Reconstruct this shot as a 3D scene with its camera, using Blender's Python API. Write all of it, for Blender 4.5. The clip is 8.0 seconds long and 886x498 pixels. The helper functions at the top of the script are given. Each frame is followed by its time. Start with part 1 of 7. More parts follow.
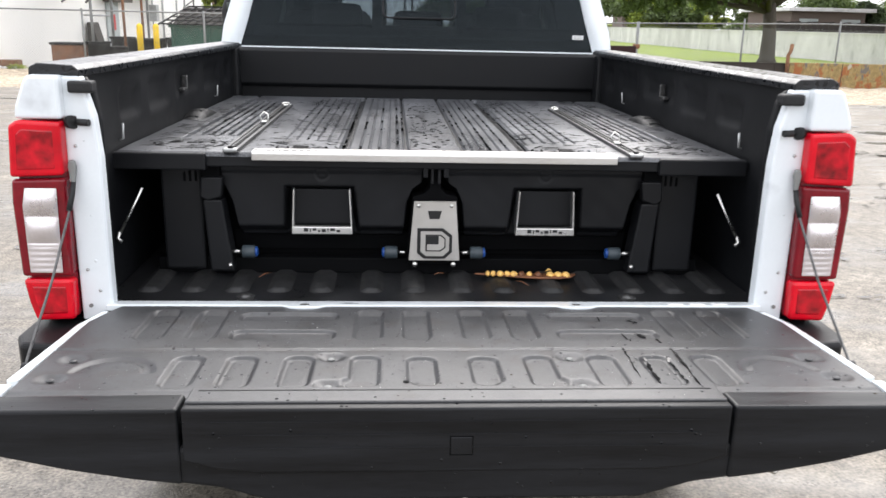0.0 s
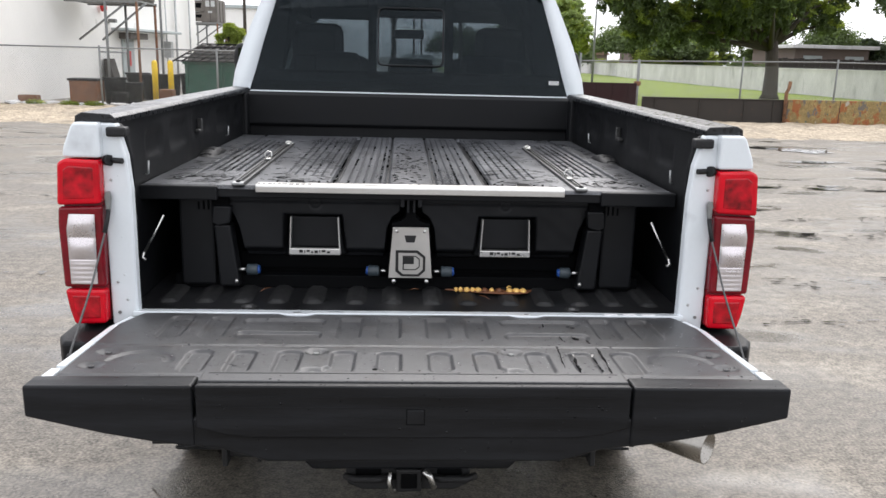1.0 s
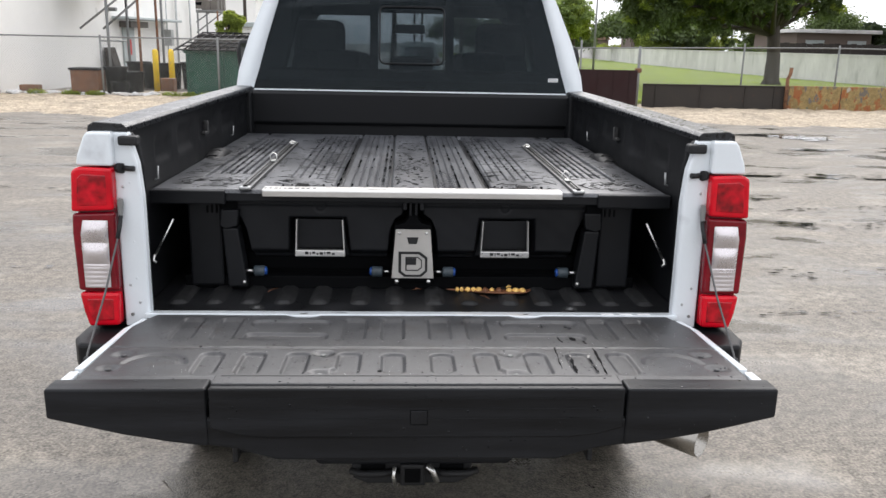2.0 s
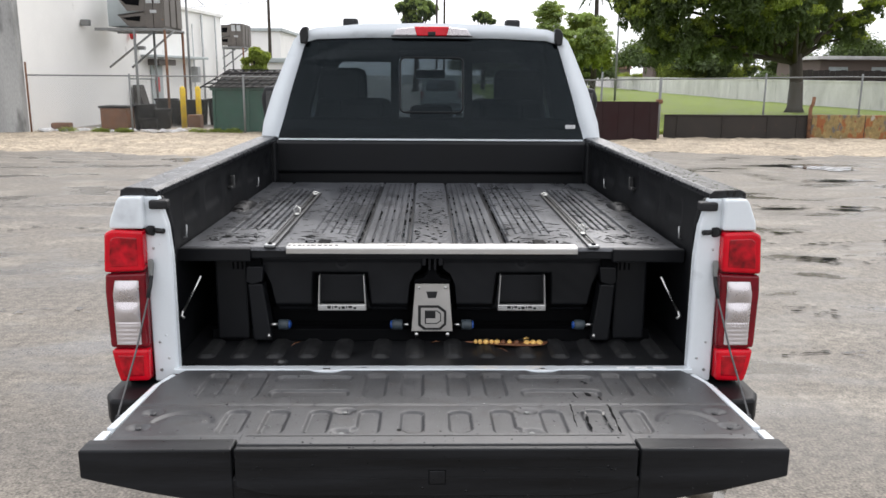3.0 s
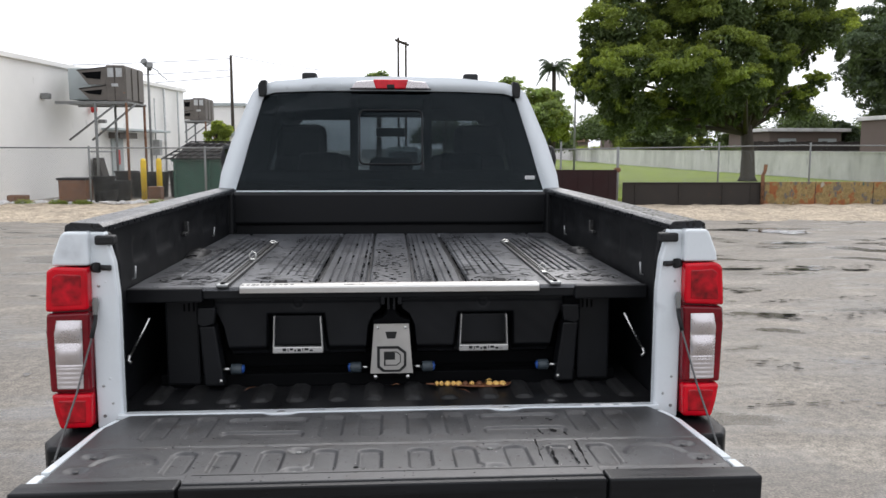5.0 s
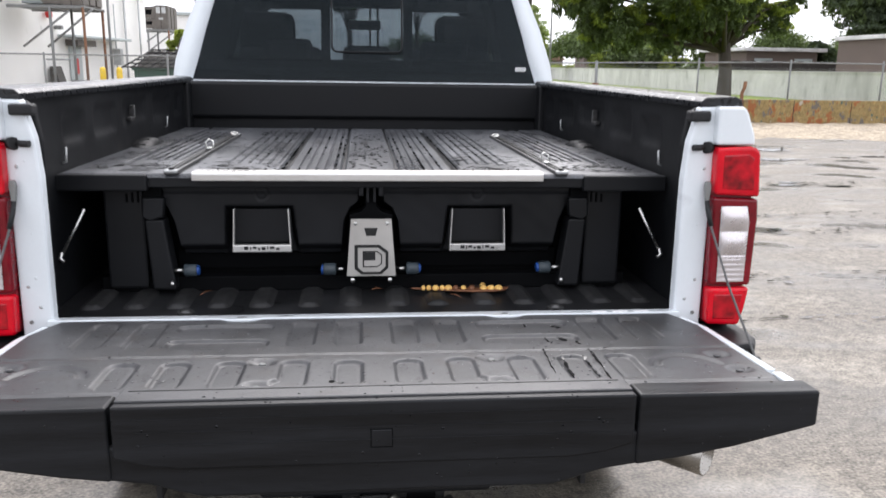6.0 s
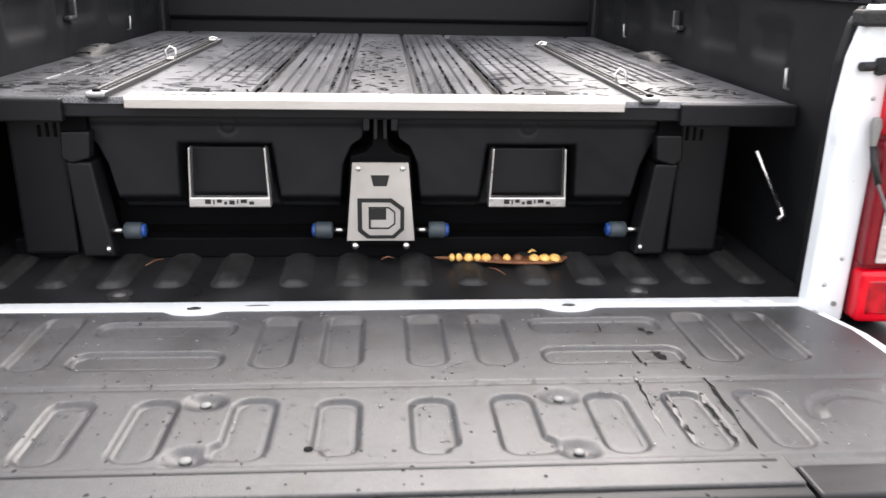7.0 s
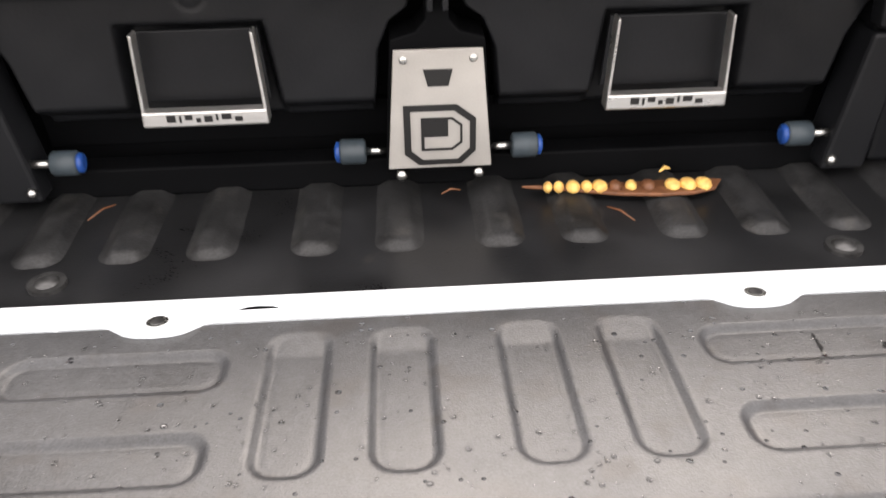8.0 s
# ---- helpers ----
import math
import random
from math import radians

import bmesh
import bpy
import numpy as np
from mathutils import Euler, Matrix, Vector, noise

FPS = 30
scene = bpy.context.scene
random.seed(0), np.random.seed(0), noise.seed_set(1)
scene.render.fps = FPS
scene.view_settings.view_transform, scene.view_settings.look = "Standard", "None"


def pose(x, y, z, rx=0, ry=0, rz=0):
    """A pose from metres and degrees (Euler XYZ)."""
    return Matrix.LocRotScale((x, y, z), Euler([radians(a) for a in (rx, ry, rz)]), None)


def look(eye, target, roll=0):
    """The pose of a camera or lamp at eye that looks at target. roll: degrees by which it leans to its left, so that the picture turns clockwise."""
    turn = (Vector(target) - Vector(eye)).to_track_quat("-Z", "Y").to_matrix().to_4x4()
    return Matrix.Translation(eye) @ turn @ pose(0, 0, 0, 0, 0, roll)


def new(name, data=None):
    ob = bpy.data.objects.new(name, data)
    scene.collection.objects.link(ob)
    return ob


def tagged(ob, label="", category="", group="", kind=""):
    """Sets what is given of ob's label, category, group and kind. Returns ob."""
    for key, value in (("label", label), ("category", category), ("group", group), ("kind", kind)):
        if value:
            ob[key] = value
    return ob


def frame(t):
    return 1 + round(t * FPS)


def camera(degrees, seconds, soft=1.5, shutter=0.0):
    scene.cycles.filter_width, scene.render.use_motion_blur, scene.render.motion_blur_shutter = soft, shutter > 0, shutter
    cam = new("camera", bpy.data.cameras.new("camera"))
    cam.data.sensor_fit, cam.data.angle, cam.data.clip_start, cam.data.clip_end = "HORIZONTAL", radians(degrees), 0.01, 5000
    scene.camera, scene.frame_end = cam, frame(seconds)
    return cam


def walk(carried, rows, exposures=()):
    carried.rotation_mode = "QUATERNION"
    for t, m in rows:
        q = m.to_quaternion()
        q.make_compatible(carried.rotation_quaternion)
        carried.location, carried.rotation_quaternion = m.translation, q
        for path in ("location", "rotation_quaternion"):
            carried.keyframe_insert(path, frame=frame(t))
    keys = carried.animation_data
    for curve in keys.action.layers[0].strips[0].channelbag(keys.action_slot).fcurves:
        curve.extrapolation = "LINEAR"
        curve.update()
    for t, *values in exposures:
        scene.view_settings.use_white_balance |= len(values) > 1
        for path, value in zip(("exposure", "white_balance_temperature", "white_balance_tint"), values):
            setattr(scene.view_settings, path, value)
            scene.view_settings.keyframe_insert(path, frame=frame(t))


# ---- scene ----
cam = camera(57.46, 8.0, shutter=0.25)
PATH = [
    (0, (-0.1297, -1.9866, 1.6347), (-0.0033, -0.0647, 1.0956), 1.38),
    (0.5, (-0.0801, -2.2368, 1.6845), (0.0685, -0.3022, 1.1996), 1.72),
    (1, (-0.0393, -2.3937, 1.7008), (0.0647, -0.4502, 1.2405), 1.48),
    (1.2, (-0.0437, -2.4110, 1.7021), (0.0543, -0.4685, 1.2361), 1.28),
    (2.3, (-0.0437, -2.4831, 1.8091), (0.0569, -0.5484, 1.3122), 1.21),
    (2.5, (-0.0351, -2.4992, 1.8336), (0.0502, -0.5609, 1.3478), 1.00),
    (3, (-0.0292, -2.5127, 1.8744), (0.0127, -0.5588, 1.4499), 0.42),
    (3.5, (-0.0244, -2.5155, 1.8803), (-0.0007, -0.5485, 1.5193), 0.08),
    (4, (-0.0260, -2.5191, 1.8751), (0.0014, -0.5476, 1.5400), -0.24),
    (4.2, (-0.0263, -2.5189, 1.8669), (0.0112, -0.5463, 1.5390), -0.45),
    (5.3, (-0.0055, -2.4397, 1.6976), (0.1574, -0.4599, 1.4653), 0.69),
    (5.5, (-0.0044, -2.4013, 1.6733), (0.1715, -0.4276, 1.4023), 1.05),
    (6, (-0.0367, -2.1038, 1.5900), (0.1644, -0.1636, 1.1482), 0.92),
    (6.5, (-0.0360, -1.7442, 1.5466), (0.1681, 0.1560, 0.9571), 1.29),
    (7, (-0.0028, -1.4241, 1.5388), (0.1458, 0.4587, 0.8808), 1.24),
    (7.5, (-0.0737, -1.1006, 1.5186), (0.0302, 0.7488, 0.7643), 0.56),
    (8, (-0.0591, -0.7735, 1.5121), (0.0277, 0.8935, 0.4106), -1.01),
]
EXPOSURES = [
    (0.0, 1.0, 6600, 12), (0.5, 0.69, 6600, 12), (1.0, 0.58, 6550, 12), (2.5, 0.48, 6550, 12), (3.0, 0.41, 6550, 12), (3.5, 0.28, 6500, 12), (4.0, 0.24, 6500, 12),
    (5.5, 0.16, 6450, 12), (6.0, 0.71, 6450, 14), (6.5, 1.10, 6500, 15), (7.0, 1.37, 6850, 15), (7.5, 1.63, 7350, 14), (8.0, 1.60, 7350, 16),
]
walk(cam, [(t, look(eye, target, roll)) for t, eye, target, roll in PATH], EXPOSURES)

# ---- light ----
world = bpy.data.worlds.new("overcast_sky")
scene.world = world
world.use_nodes = True
wn, wl = world.node_tree.nodes, world.node_tree.links
wn.clear()
sky = wn.new("ShaderNodeTexSky")
sky.sky_type, sky.sun_disc = "NISHITA", False
sky.sun_elevation, sky.sun_rotation = radians(43), radians(12)
sky.air_density, sky.dust_density, sky.ozone_density = 1.0, 6.0, 1.0
grey = wn.new("ShaderNodeHueSaturation")
grey.inputs["Saturation"].default_value = 0.14
wl.new(sky.outputs[0], grey.inputs["Color"])
cloud = wn.new("ShaderNodeTexNoise")
cloud.inputs["Scale"].default_value, cloud.inputs["Detail"].default_value = 1.6, 4
cramp = wn.new("ShaderNodeMapRange")
cramp.inputs["From Min"].default_value, cramp.inputs["From Max"].default_value = 0.3, 0.7
cramp.inputs["To Min"].default_value, cramp.inputs["To Max"].default_value = 8.2, 10.0
wl.new(cloud.outputs["Fac"], cramp.inputs["Value"])
flat = wn.new("ShaderNodeCombineColor")
for i, share in enumerate((0.965, 1.0, 1.06)):
    hue = wn.new("ShaderNodeMath")
    hue.operation = "MULTIPLY"
    hue.inputs[1].default_value = share
    wl.new(cramp.outputs[0], hue.inputs[0])
    wl.new(hue.outputs[0], flat.inputs[i])
veil = wn.new("ShaderNodeMix")
veil.data_type = "RGBA"
veil.inputs["Factor"].default_value = 0.72
wl.new(grey.outputs[0], veil.inputs["A"])
wl.new(flat.outputs[0], veil.inputs["B"])
back = wn.new("ShaderNodeBackground")
back.inputs["Strength"].default_value = 0.15
wl.new(veil.outputs["Result"], back.inputs["Color"])
wout = wn.new("ShaderNodeOutputWorld")
wl.new(back.outputs[0], wout.inputs["Surface"])

sun = new("sun", bpy.data.lights.new("sun", "SUN"))
sun.data.energy, sun.data.angle, sun.data.color = 1.1, radians(50), (1.0, 0.97, 0.93)
sun.matrix_world = look((3, 14, 13.5), (0, 0, 0))


# ---- materials ----
def mat(name, base, rough=0.5, metal=0.0, var=0.15, scale=6.0, bump=0.0, bscale=120.0, rvar=0.12, tint=None, tint_at=0.62, drops=0.0, dscale=70.0, wet=0.0, wscale=5.0, stretch=(1, 1, 1), coat=0.0, island=0.0, ior=1.45, speck=0.0, film_gloss=0.16, film_dark=0.6, film_soft=0.06, even_grain=False):
    """Two scales of variation, fine relief, optional stains, a wet film and water beads."""
    m = bpy.data.materials.new(name)
    m.use_nodes = True
    n, l = m.node_tree.nodes, m.node_tree.links
    bs = n["Principled BSDF"]
    bs.inputs["Metallic"].default_value = metal
    bs.inputs["IOR"].default_value = ior
    bs.inputs["Coat Weight"].default_value = coat
    tc = n.new("ShaderNodeTexCoord")
    mp = n.new("ShaderNodeMapping")
    mp.inputs["Scale"].default_value = stretch
    l.new(tc.outputs["Object"], mp.inputs["Vector"])

    def tex(s, detail=4.0):
        t = n.new("ShaderNodeTexNoise")
        t.inputs["Scale"].default_value, t.inputs["Detail"].default_value = s, detail
        l.new(tc.outputs["Object"] if even_grain and s > 5 else mp.outputs[0], t.inputs["Vector"])
        return t.outputs["Fac"]

    def remap(v, a, b, c, d):
        r = n.new("ShaderNodeMapRange")
        r.inputs["From Min"].default_value, r.inputs["From Max"].default_value = a, b
        r.inputs["To Min"].default_value, r.inputs["To Max"].default_value = c, d
        l.new(v, r.inputs["Value"])
        return r.outputs[0]

    def mix(fac, a, b):
        x = n.new("ShaderNodeMix")
        x.data_type = "RGBA"
        l.new(fac, x.inputs["Factor"])
        for key, v in (("A", a), ("B", b)):
            if isinstance(v, tuple):
                x.inputs[key].default_value = (*v[:3], 1)
            else:
                l.new(v, x.inputs[key])
        return x.outputs["Result"]

    def maths(op, a, b):
        x = n.new("ShaderNodeMath")
        x.operation = op
        for i, v in enumerate((a, b)):
            if isinstance(v, (int, float)):
                x.inputs[i].default_value = v
            else:
                l.new(v, x.inputs[i])
        return x.outputs[0]

    coarse, fine = tex(scale), tex(bscale, 3.0)
    both = maths("ADD", maths("MULTIPLY", coarse, 0.7), maths("MULTIPLY", fine, 0.3))
    col = mix(remap(both, 0.32, 0.68, 0, 1), tuple(c * (1 - var) for c in base), tuple(min(1, c * (1 + var)) for c in base))
    if tint:
        col = mix(remap(tex(scale * 2.3, 6.0), tint_at, tint_at + 0.1, 0, 1), col, tint)
    if speck:
        grain = n.new("ShaderNodeMix")
        grain.data_type, grain.blend_type = "RGBA", "MULTIPLY"
        grain.inputs["Factor"].default_value = 1
        l.new(col, grain.inputs["A"])
        l.new(mix(remap(maths("ADD", maths("MULTIPLY", fine, 0.6), maths("MULTIPLY", tex(bscale * 0.22, 5.0), 0.4)), 0.36, 0.64, 0, 1), (1 - speck,) * 3, (1 + speck,) * 3), grain.inputs["B"])
        col = grain.outputs["Result"]
    if island:
        geo = n.new("ShaderNodeNewGeometry")
        hs = n.new("ShaderNodeHueSaturation")
        l.new(remap(geo.outputs["Random Per Island"], 0, 1, 1 - island, 1 + island), hs.inputs["Value"])
        l.new(col, hs.inputs["Color"])
        col = hs.outputs[0]
    r = remap(both, 0.3, 0.7, max(0.02, rough - rvar), min(1, rough + rvar))
    height = maths("MULTIPLY", fine, bump)
    if wet:
        film = remap(tex(wscale, 7.0), 0.58 - wet * 0.25, 0.58 + film_soft - wet * 0.25, 0, 1)
        dark = mix(film, (1, 1, 1), (film_dark,) * 3)
        mu = n.new("ShaderNodeMix")
        mu.data_type, mu.blend_type = "RGBA", "MULTIPLY"
        mu.inputs["Factor"].default_value = 1
        l.new(col, mu.inputs["A"]), l.new(dark, mu.inputs["B"])
        col = mu.outputs["Result"]
        r = maths("MULTIPLY", r, remap(film, 0, 1, 1, film_gloss))
        height = maths("MULTIPLY", height, remap(film, 0, 1, 1, 0.1))
    if drops:
        vo = n.new("ShaderNodeTexVoronoi")
        vo.inputs["Scale"].default_value = dscale
        l.new(tc.outputs["Object"], vo.inputs["Vector"])
        sep = n.new("ShaderNodeSeparateColor")
        l.new(vo.outputs["Color"], sep.inputs[0])
        size = remap(sep.outputs[0], 1 - drops, 1, 0.0, 0.36)
        dome = maths("MAXIMUM", maths("SUBTRACT", size, vo.outputs["Distance"]), 0.0)
        on = remap(dome, 0.0, 0.02, 0, 1)
        r = maths("MULTIPLY", r, remap(on, 0, 1, 1, 0.12))
        height = maths("ADD", height, maths("MULTIPLY", dome, 0.012))
    l.new(col, bs.inputs["Base Color"])
    l.new(r, bs.inputs["Roughness"])
    if bump or drops:
        bp = n.new("ShaderNodeBump")
        bp.inputs["Strength"].default_value, bp.inputs["Distance"].default_value = 1.0, 1.0
        l.new(height, bp.inputs["Height"])
        l.new(bp.outputs[0], bs.inputs["Normal"])
    return m


def glass(name, tint, sheen=0.02, edge=0.5):
    """A thin clear or tinted pane: straight through, with a gloss that grows at a flat angle."""
    m = bpy.data.materials.new(name)
    m.use_nodes = True
    n, l = m.node_tree.nodes, m.node_tree.links
    n.remove(n["Principled BSDF"])
    tr, gl, lw, mx = n.new("ShaderNodeBsdfTransparent"), n.new("ShaderNodeBsdfGlossy"), n.new("ShaderNodeLayerWeight"), n.new("ShaderNodeMixShader")
    tr.inputs[0].default_value = (*tint, 1)
    gl.inputs["Color"].default_value = (0.80, 0.93, 1.0, 1)
    gl.inputs["Roughness"].default_value = 0.015
    pw, mu = n.new("ShaderNodeMath"), n.new("ShaderNodeMath")
    pw.operation, mu.operation = "POWER", "MULTIPLY_ADD"
    pw.inputs[1].default_value, mu.inputs[1].default_value, mu.inputs[2].default_value = 4.0, edge, sheen
    l.new(lw.outputs["Facing"], pw.inputs[0]), l.new(pw.outputs[0], mu.inputs[0]), l.new(mu.outputs[0], mx.inputs[0])
    l.new(tr.outputs[0], mx.inputs[1]), l.new(gl.outputs[0], mx.inputs[2])
    l.new(mx.outputs[0], n["Material Output"].inputs["Surface"])
    return m


def foliage(name, base, glow, share=0.35, **more):
    """Leaves: a dull upper skin that lets some yellow-green daylight through."""
    m = mat(name, base, 0.55, **more)
    n, l = m.node_tree.nodes, m.node_tree.links
    bs, tl, mx = n["Principled BSDF"], n.new("ShaderNodeBsdfTranslucent"), n.new("ShaderNodeMixShader")
    gain = n.new("ShaderNodeMix")
    gain.data_type, gain.blend_type = "RGBA", "MULTIPLY"
    gain.inputs["Factor"].default_value = 1
    gain.inputs["B"].default_value = (*glow, 1)
    l.new(bs.inputs["Base Color"].links[0].from_socket, gain.inputs["A"])
    l.new(gain.outputs["Result"], tl.inputs["Color"])
    mx.inputs[0].default_value = share
    l.new(bs.outputs[0], mx.inputs[1]), l.new(tl.outputs[0], mx.inputs[2])
    l.new(mx.outputs[0], n["Material Output"].inputs["Surface"])
    return m


def patchwork(name, base, patches):
    """Old paint in ragged patches: (scale, seed, threshold, colour) laid over one another."""
    m = mat(name, base, 0.85, var=0.3, scale=5, speck=0.35, bump=0.003, bscale=40)
    n, l = m.node_tree.nodes, m.node_tree.links
    bs = n["Principled BSDF"]
    col = bs.inputs["Base Color"].links[0].from_socket
    tc = n.new("ShaderNodeTexCoord")
    for size, seed, at, tone in patches:
        mp = n.new("ShaderNodeMapping")
        mp.inputs["Location"].default_value = (seed, seed * 1.7, seed * 0.6)
        mp.inputs["Scale"].default_value = (1.0, 1.0, 0.7)
        l.new(tc.outputs["Object"], mp.inputs["Vector"])
        t = n.new("ShaderNodeTexNoise")
        t.inputs["Scale"].default_value, t.inputs["Detail"].default_value, t.inputs["Roughness"].default_value = size, 5.0, 0.6
        l.new(mp.outputs[0], t.inputs["Vector"])
        r = n.new("ShaderNodeMapRange")
        r.inputs["From Min"].default_value, r.inputs["From Max"].default_value = at, at + 0.03
        l.new(t.outputs["Fac"], r.inputs["Value"])
        x = n.new("ShaderNodeMix")
        x.data_type = "RGBA"
        x.inputs["B"].default_value = (*tone, 1)
        l.new(r.outputs[0], x.inputs["Factor"]), l.new(col, x.inputs["A"])
        col = x.outputs["Result"]
    l.new(col, bs.inputs["Base Color"])
    return m


TIPSTEEL = mat("polished_steel", (0.30, 0.285, 0.26), 0.25, metal=1.0, var=0.15, scale=8, rvar=0.08)
PAINT = mat("white_paint", (0.70, 0.745, 0.775), 0.22, var=0.03, scale=3, rvar=0.06, coat=0.4, drops=0.06, dscale=60, tint=(0.55, 0.58, 0.61), tint_at=0.66)
LINER = mat("black_bedliner", (0.0050, 0.0056, 0.0068), 0.50, var=0.25, scale=5, bump=0.0002, bscale=260, ior=1.33)
RAILTOP = mat("wet_rail_plastic", (0.008, 0.009, 0.011), 0.36, var=0.3, scale=12, bump=0.0006, bscale=160, wet=0.10, wscale=48, film_gloss=0.35, drops=0.20, dscale=60)
FLOORLINER = mat("black_bed_floor", (0.0125, 0.0128, 0.0138), 0.36, var=0.5, scale=9, bump=0.0002, bscale=320, tint=(0.03, 0.028, 0.026), tint_at=0.68, ior=1.42)
# paler copy of the bed floor: sky sheen on the ribs painted in
RIBTOP = mat("sheen_bed_floor", (0.019, 0.0192, 0.0198), 0.46, var=0.5, scale=14, bump=0.0003, bscale=260, tint=(0.034, 0.033, 0.032), tint_at=0.6, speck=0.4)
GATE = mat("tailgate_plastic", (0.0340, 0.0350, 0.0376), 0.42, var=0.32, scale=7, bump=0.0004, bscale=420, drops=0.14, dscale=95, rvar=0.10, ior=1.55, speck=0.28, tint=(0.030, 0.0285, 0.0290), tint_at=0.56)
TRIM = mat("trim_plastic", (0.0078, 0.0086, 0.0102), 0.40, var=0.6, scale=26, bump=0.0002, bscale=380, drops=0.07, dscale=110, stretch=(0.06, 1, 1), ior=1.33)
DECK = mat("deck_composite", (0.064, 0.067, 0.074), 0.34, var=0.4, scale=5, bump=0.0003, bscale=300, drops=0.10, dscale=60, ior=1.55, stretch=(1, 0.4, 1), speck=0.45, tint=(0.028, 0.029, 0.033), tint_at=0.57)
DRAWER = mat("drawer_composite", (0.0082, 0.0088, 0.0102), 0.46, var=0.35, scale=4, bump=0.0002, bscale=240, ior=1.30)
# near-black for holes, gaps and recesses: their shade put into the colour
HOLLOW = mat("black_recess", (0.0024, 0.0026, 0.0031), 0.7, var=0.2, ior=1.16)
RUBBER = mat("black_rubber", (0.008, 0.0085, 0.0095), 0.6, var=0.3, bump=0.0015, bscale=150)
ALU = mat("brushed_aluminium", (0.62, 0.61, 0.59), 0.34, metal=0.9, var=0.1, scale=10, bump=0.0002, bscale=300, stretch=(0.2, 1, 1), tint=(0.35, 0.34, 0.33), tint_at=0.68)
STEEL = mat("stainless_plate", (0.50, 0.48, 0.45), 0.42, metal=0.55, var=0.1, scale=12, bump=0.0002, bscale=420)
CHROME = mat("chrome", (0.78, 0.78, 0.78), 0.12, metal=1.0, var=0.05, rvar=0.05)
BOLT = mat("zinc_bolt", (0.6, 0.6, 0.58), 0.3, metal=1.0, var=0.1)
REDLENS = mat("red_lens", (0.56, 0.002, 0.013), 0.08, var=0.25, scale=9, bscale=20, rvar=0.05, coat=0.15, ior=1.36)
DARKRED = mat("dark_red_lens", (0.155, 0.003, 0.009), 0.15, var=0.3, scale=18, rvar=0.05, coat=0.12, ior=1.4)
REDINNER = mat("deep_red_lens", (0.36, 0.0013, 0.009), 0.08, var=0.85, scale=26, bscale=22, rvar=0.05, coat=0.2, ior=1.4)
CLEARLENS = mat("clear_lens", (0.64, 0.60, 0.61), 0.30, metal=0.75, var=0.10, scale=9, rvar=0.08, coat=0.3)
CABLE = mat("steel_cable", (0.10, 0.10, 0.10), 0.4, metal=0.8, var=0.3, scale=80)
ROLLER = mat("grey_roller", (0.040, 0.054, 0.064), 0.5, var=0.2, scale=20)
BLUECAP = mat("blue_cap", (0.012, 0.06, 0.25), 0.35, var=0.2, scale=20)
TINTED = glass("tinted_glass", (0.130, 0.155, 0.172), 0.027)
DARKGLASS = glass("dark_side_glass", (0.10, 0.105, 0.11), 0.02)
SHIELD = glass("windscreen_glass", (0.9, 0.92, 0.91), 0.02)
FABRIC = mat("dark_seat_fabric", (0.035, 0.036, 0.04), 0.8, var=0.2, scale=12, bump=0.001, bscale=200)
ASPHALT = mat("wet_asphalt", (0.166, 0.147, 0.123), 0.58, var=0.26, scale=0.9, bump=0.0034, bscale=70, rvar=0.16, tint=(0.228, 0.203, 0.168), tint_at=0.53, wet=0.30, wscale=1.1, film_gloss=0.30, film_dark=0.66, film_soft=0.13, speck=0.60, stretch=(0.62, 1.15, 1), even_grain=True, ior=1.40)
# wet asphalt, darkened further for the shadow under the truck
WETSHADE = mat("wet_shaded_asphalt", (0.105, 0.095, 0.078), 0.42, var=0.35, scale=5, bump=0.004, bscale=110, rvar=0.2, speck=0.6, ior=1.4)
SAND = mat("pale_sand", (0.375, 0.312, 0.232), 0.9, var=0.25, scale=0.9, bump=0.008, bscale=22, tint=(0.29, 0.24, 0.17), tint_at=0.58, speck=0.45)
LAWN = mat("lawn", (0.135, 0.19, 0.006), 0.9, var=0.35, scale=0.5, bump=0.03, bscale=20, tint=(0.20, 0.19, 0.06), tint_at=0.62)
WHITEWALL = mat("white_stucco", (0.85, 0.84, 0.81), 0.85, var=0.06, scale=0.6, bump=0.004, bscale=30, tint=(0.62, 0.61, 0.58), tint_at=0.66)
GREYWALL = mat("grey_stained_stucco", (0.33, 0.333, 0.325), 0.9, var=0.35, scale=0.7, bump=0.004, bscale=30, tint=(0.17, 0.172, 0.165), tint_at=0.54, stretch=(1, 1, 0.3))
CONCRETE = mat("painted_block_wall", (0.65, 0.64, 0.635), 0.85, var=0.22, scale=0.9, bump=0.004, bscale=12, tint=(0.43, 0.43, 0.42), tint_at=0.60, stretch=(1, 1, 0.35))
GALV = mat("galvanised_steel", (0.42, 0.43, 0.43), 0.45, metal=0.7, var=0.2, scale=8)
WIRE = mat("galvanised_wire", (0.30, 0.31, 0.30), 0.55, metal=0.3, var=0.2, scale=8)
FENCE = mat("dull_galvanised", (0.20, 0.205, 0.20), 0.6, metal=0.3, var=0.2, scale=8)
RUST = mat("rusty_steel", (0.20, 0.10, 0.055), 0.75, metal=0.2, var=0.4, scale=7, tint=(0.09, 0.05, 0.035), tint_at=0.55)
ACMETAL = mat("brown_grey_sheet_metal", (0.125, 0.112, 0.10), 0.6, metal=0.2, var=0.25, scale=3, tint=(0.22, 0.12, 0.07), tint_at=0.68)
DUCT = mat("grey_duct_metal", (0.42, 0.46, 0.46), 0.6, metal=0.2, var=0.12, scale=2)
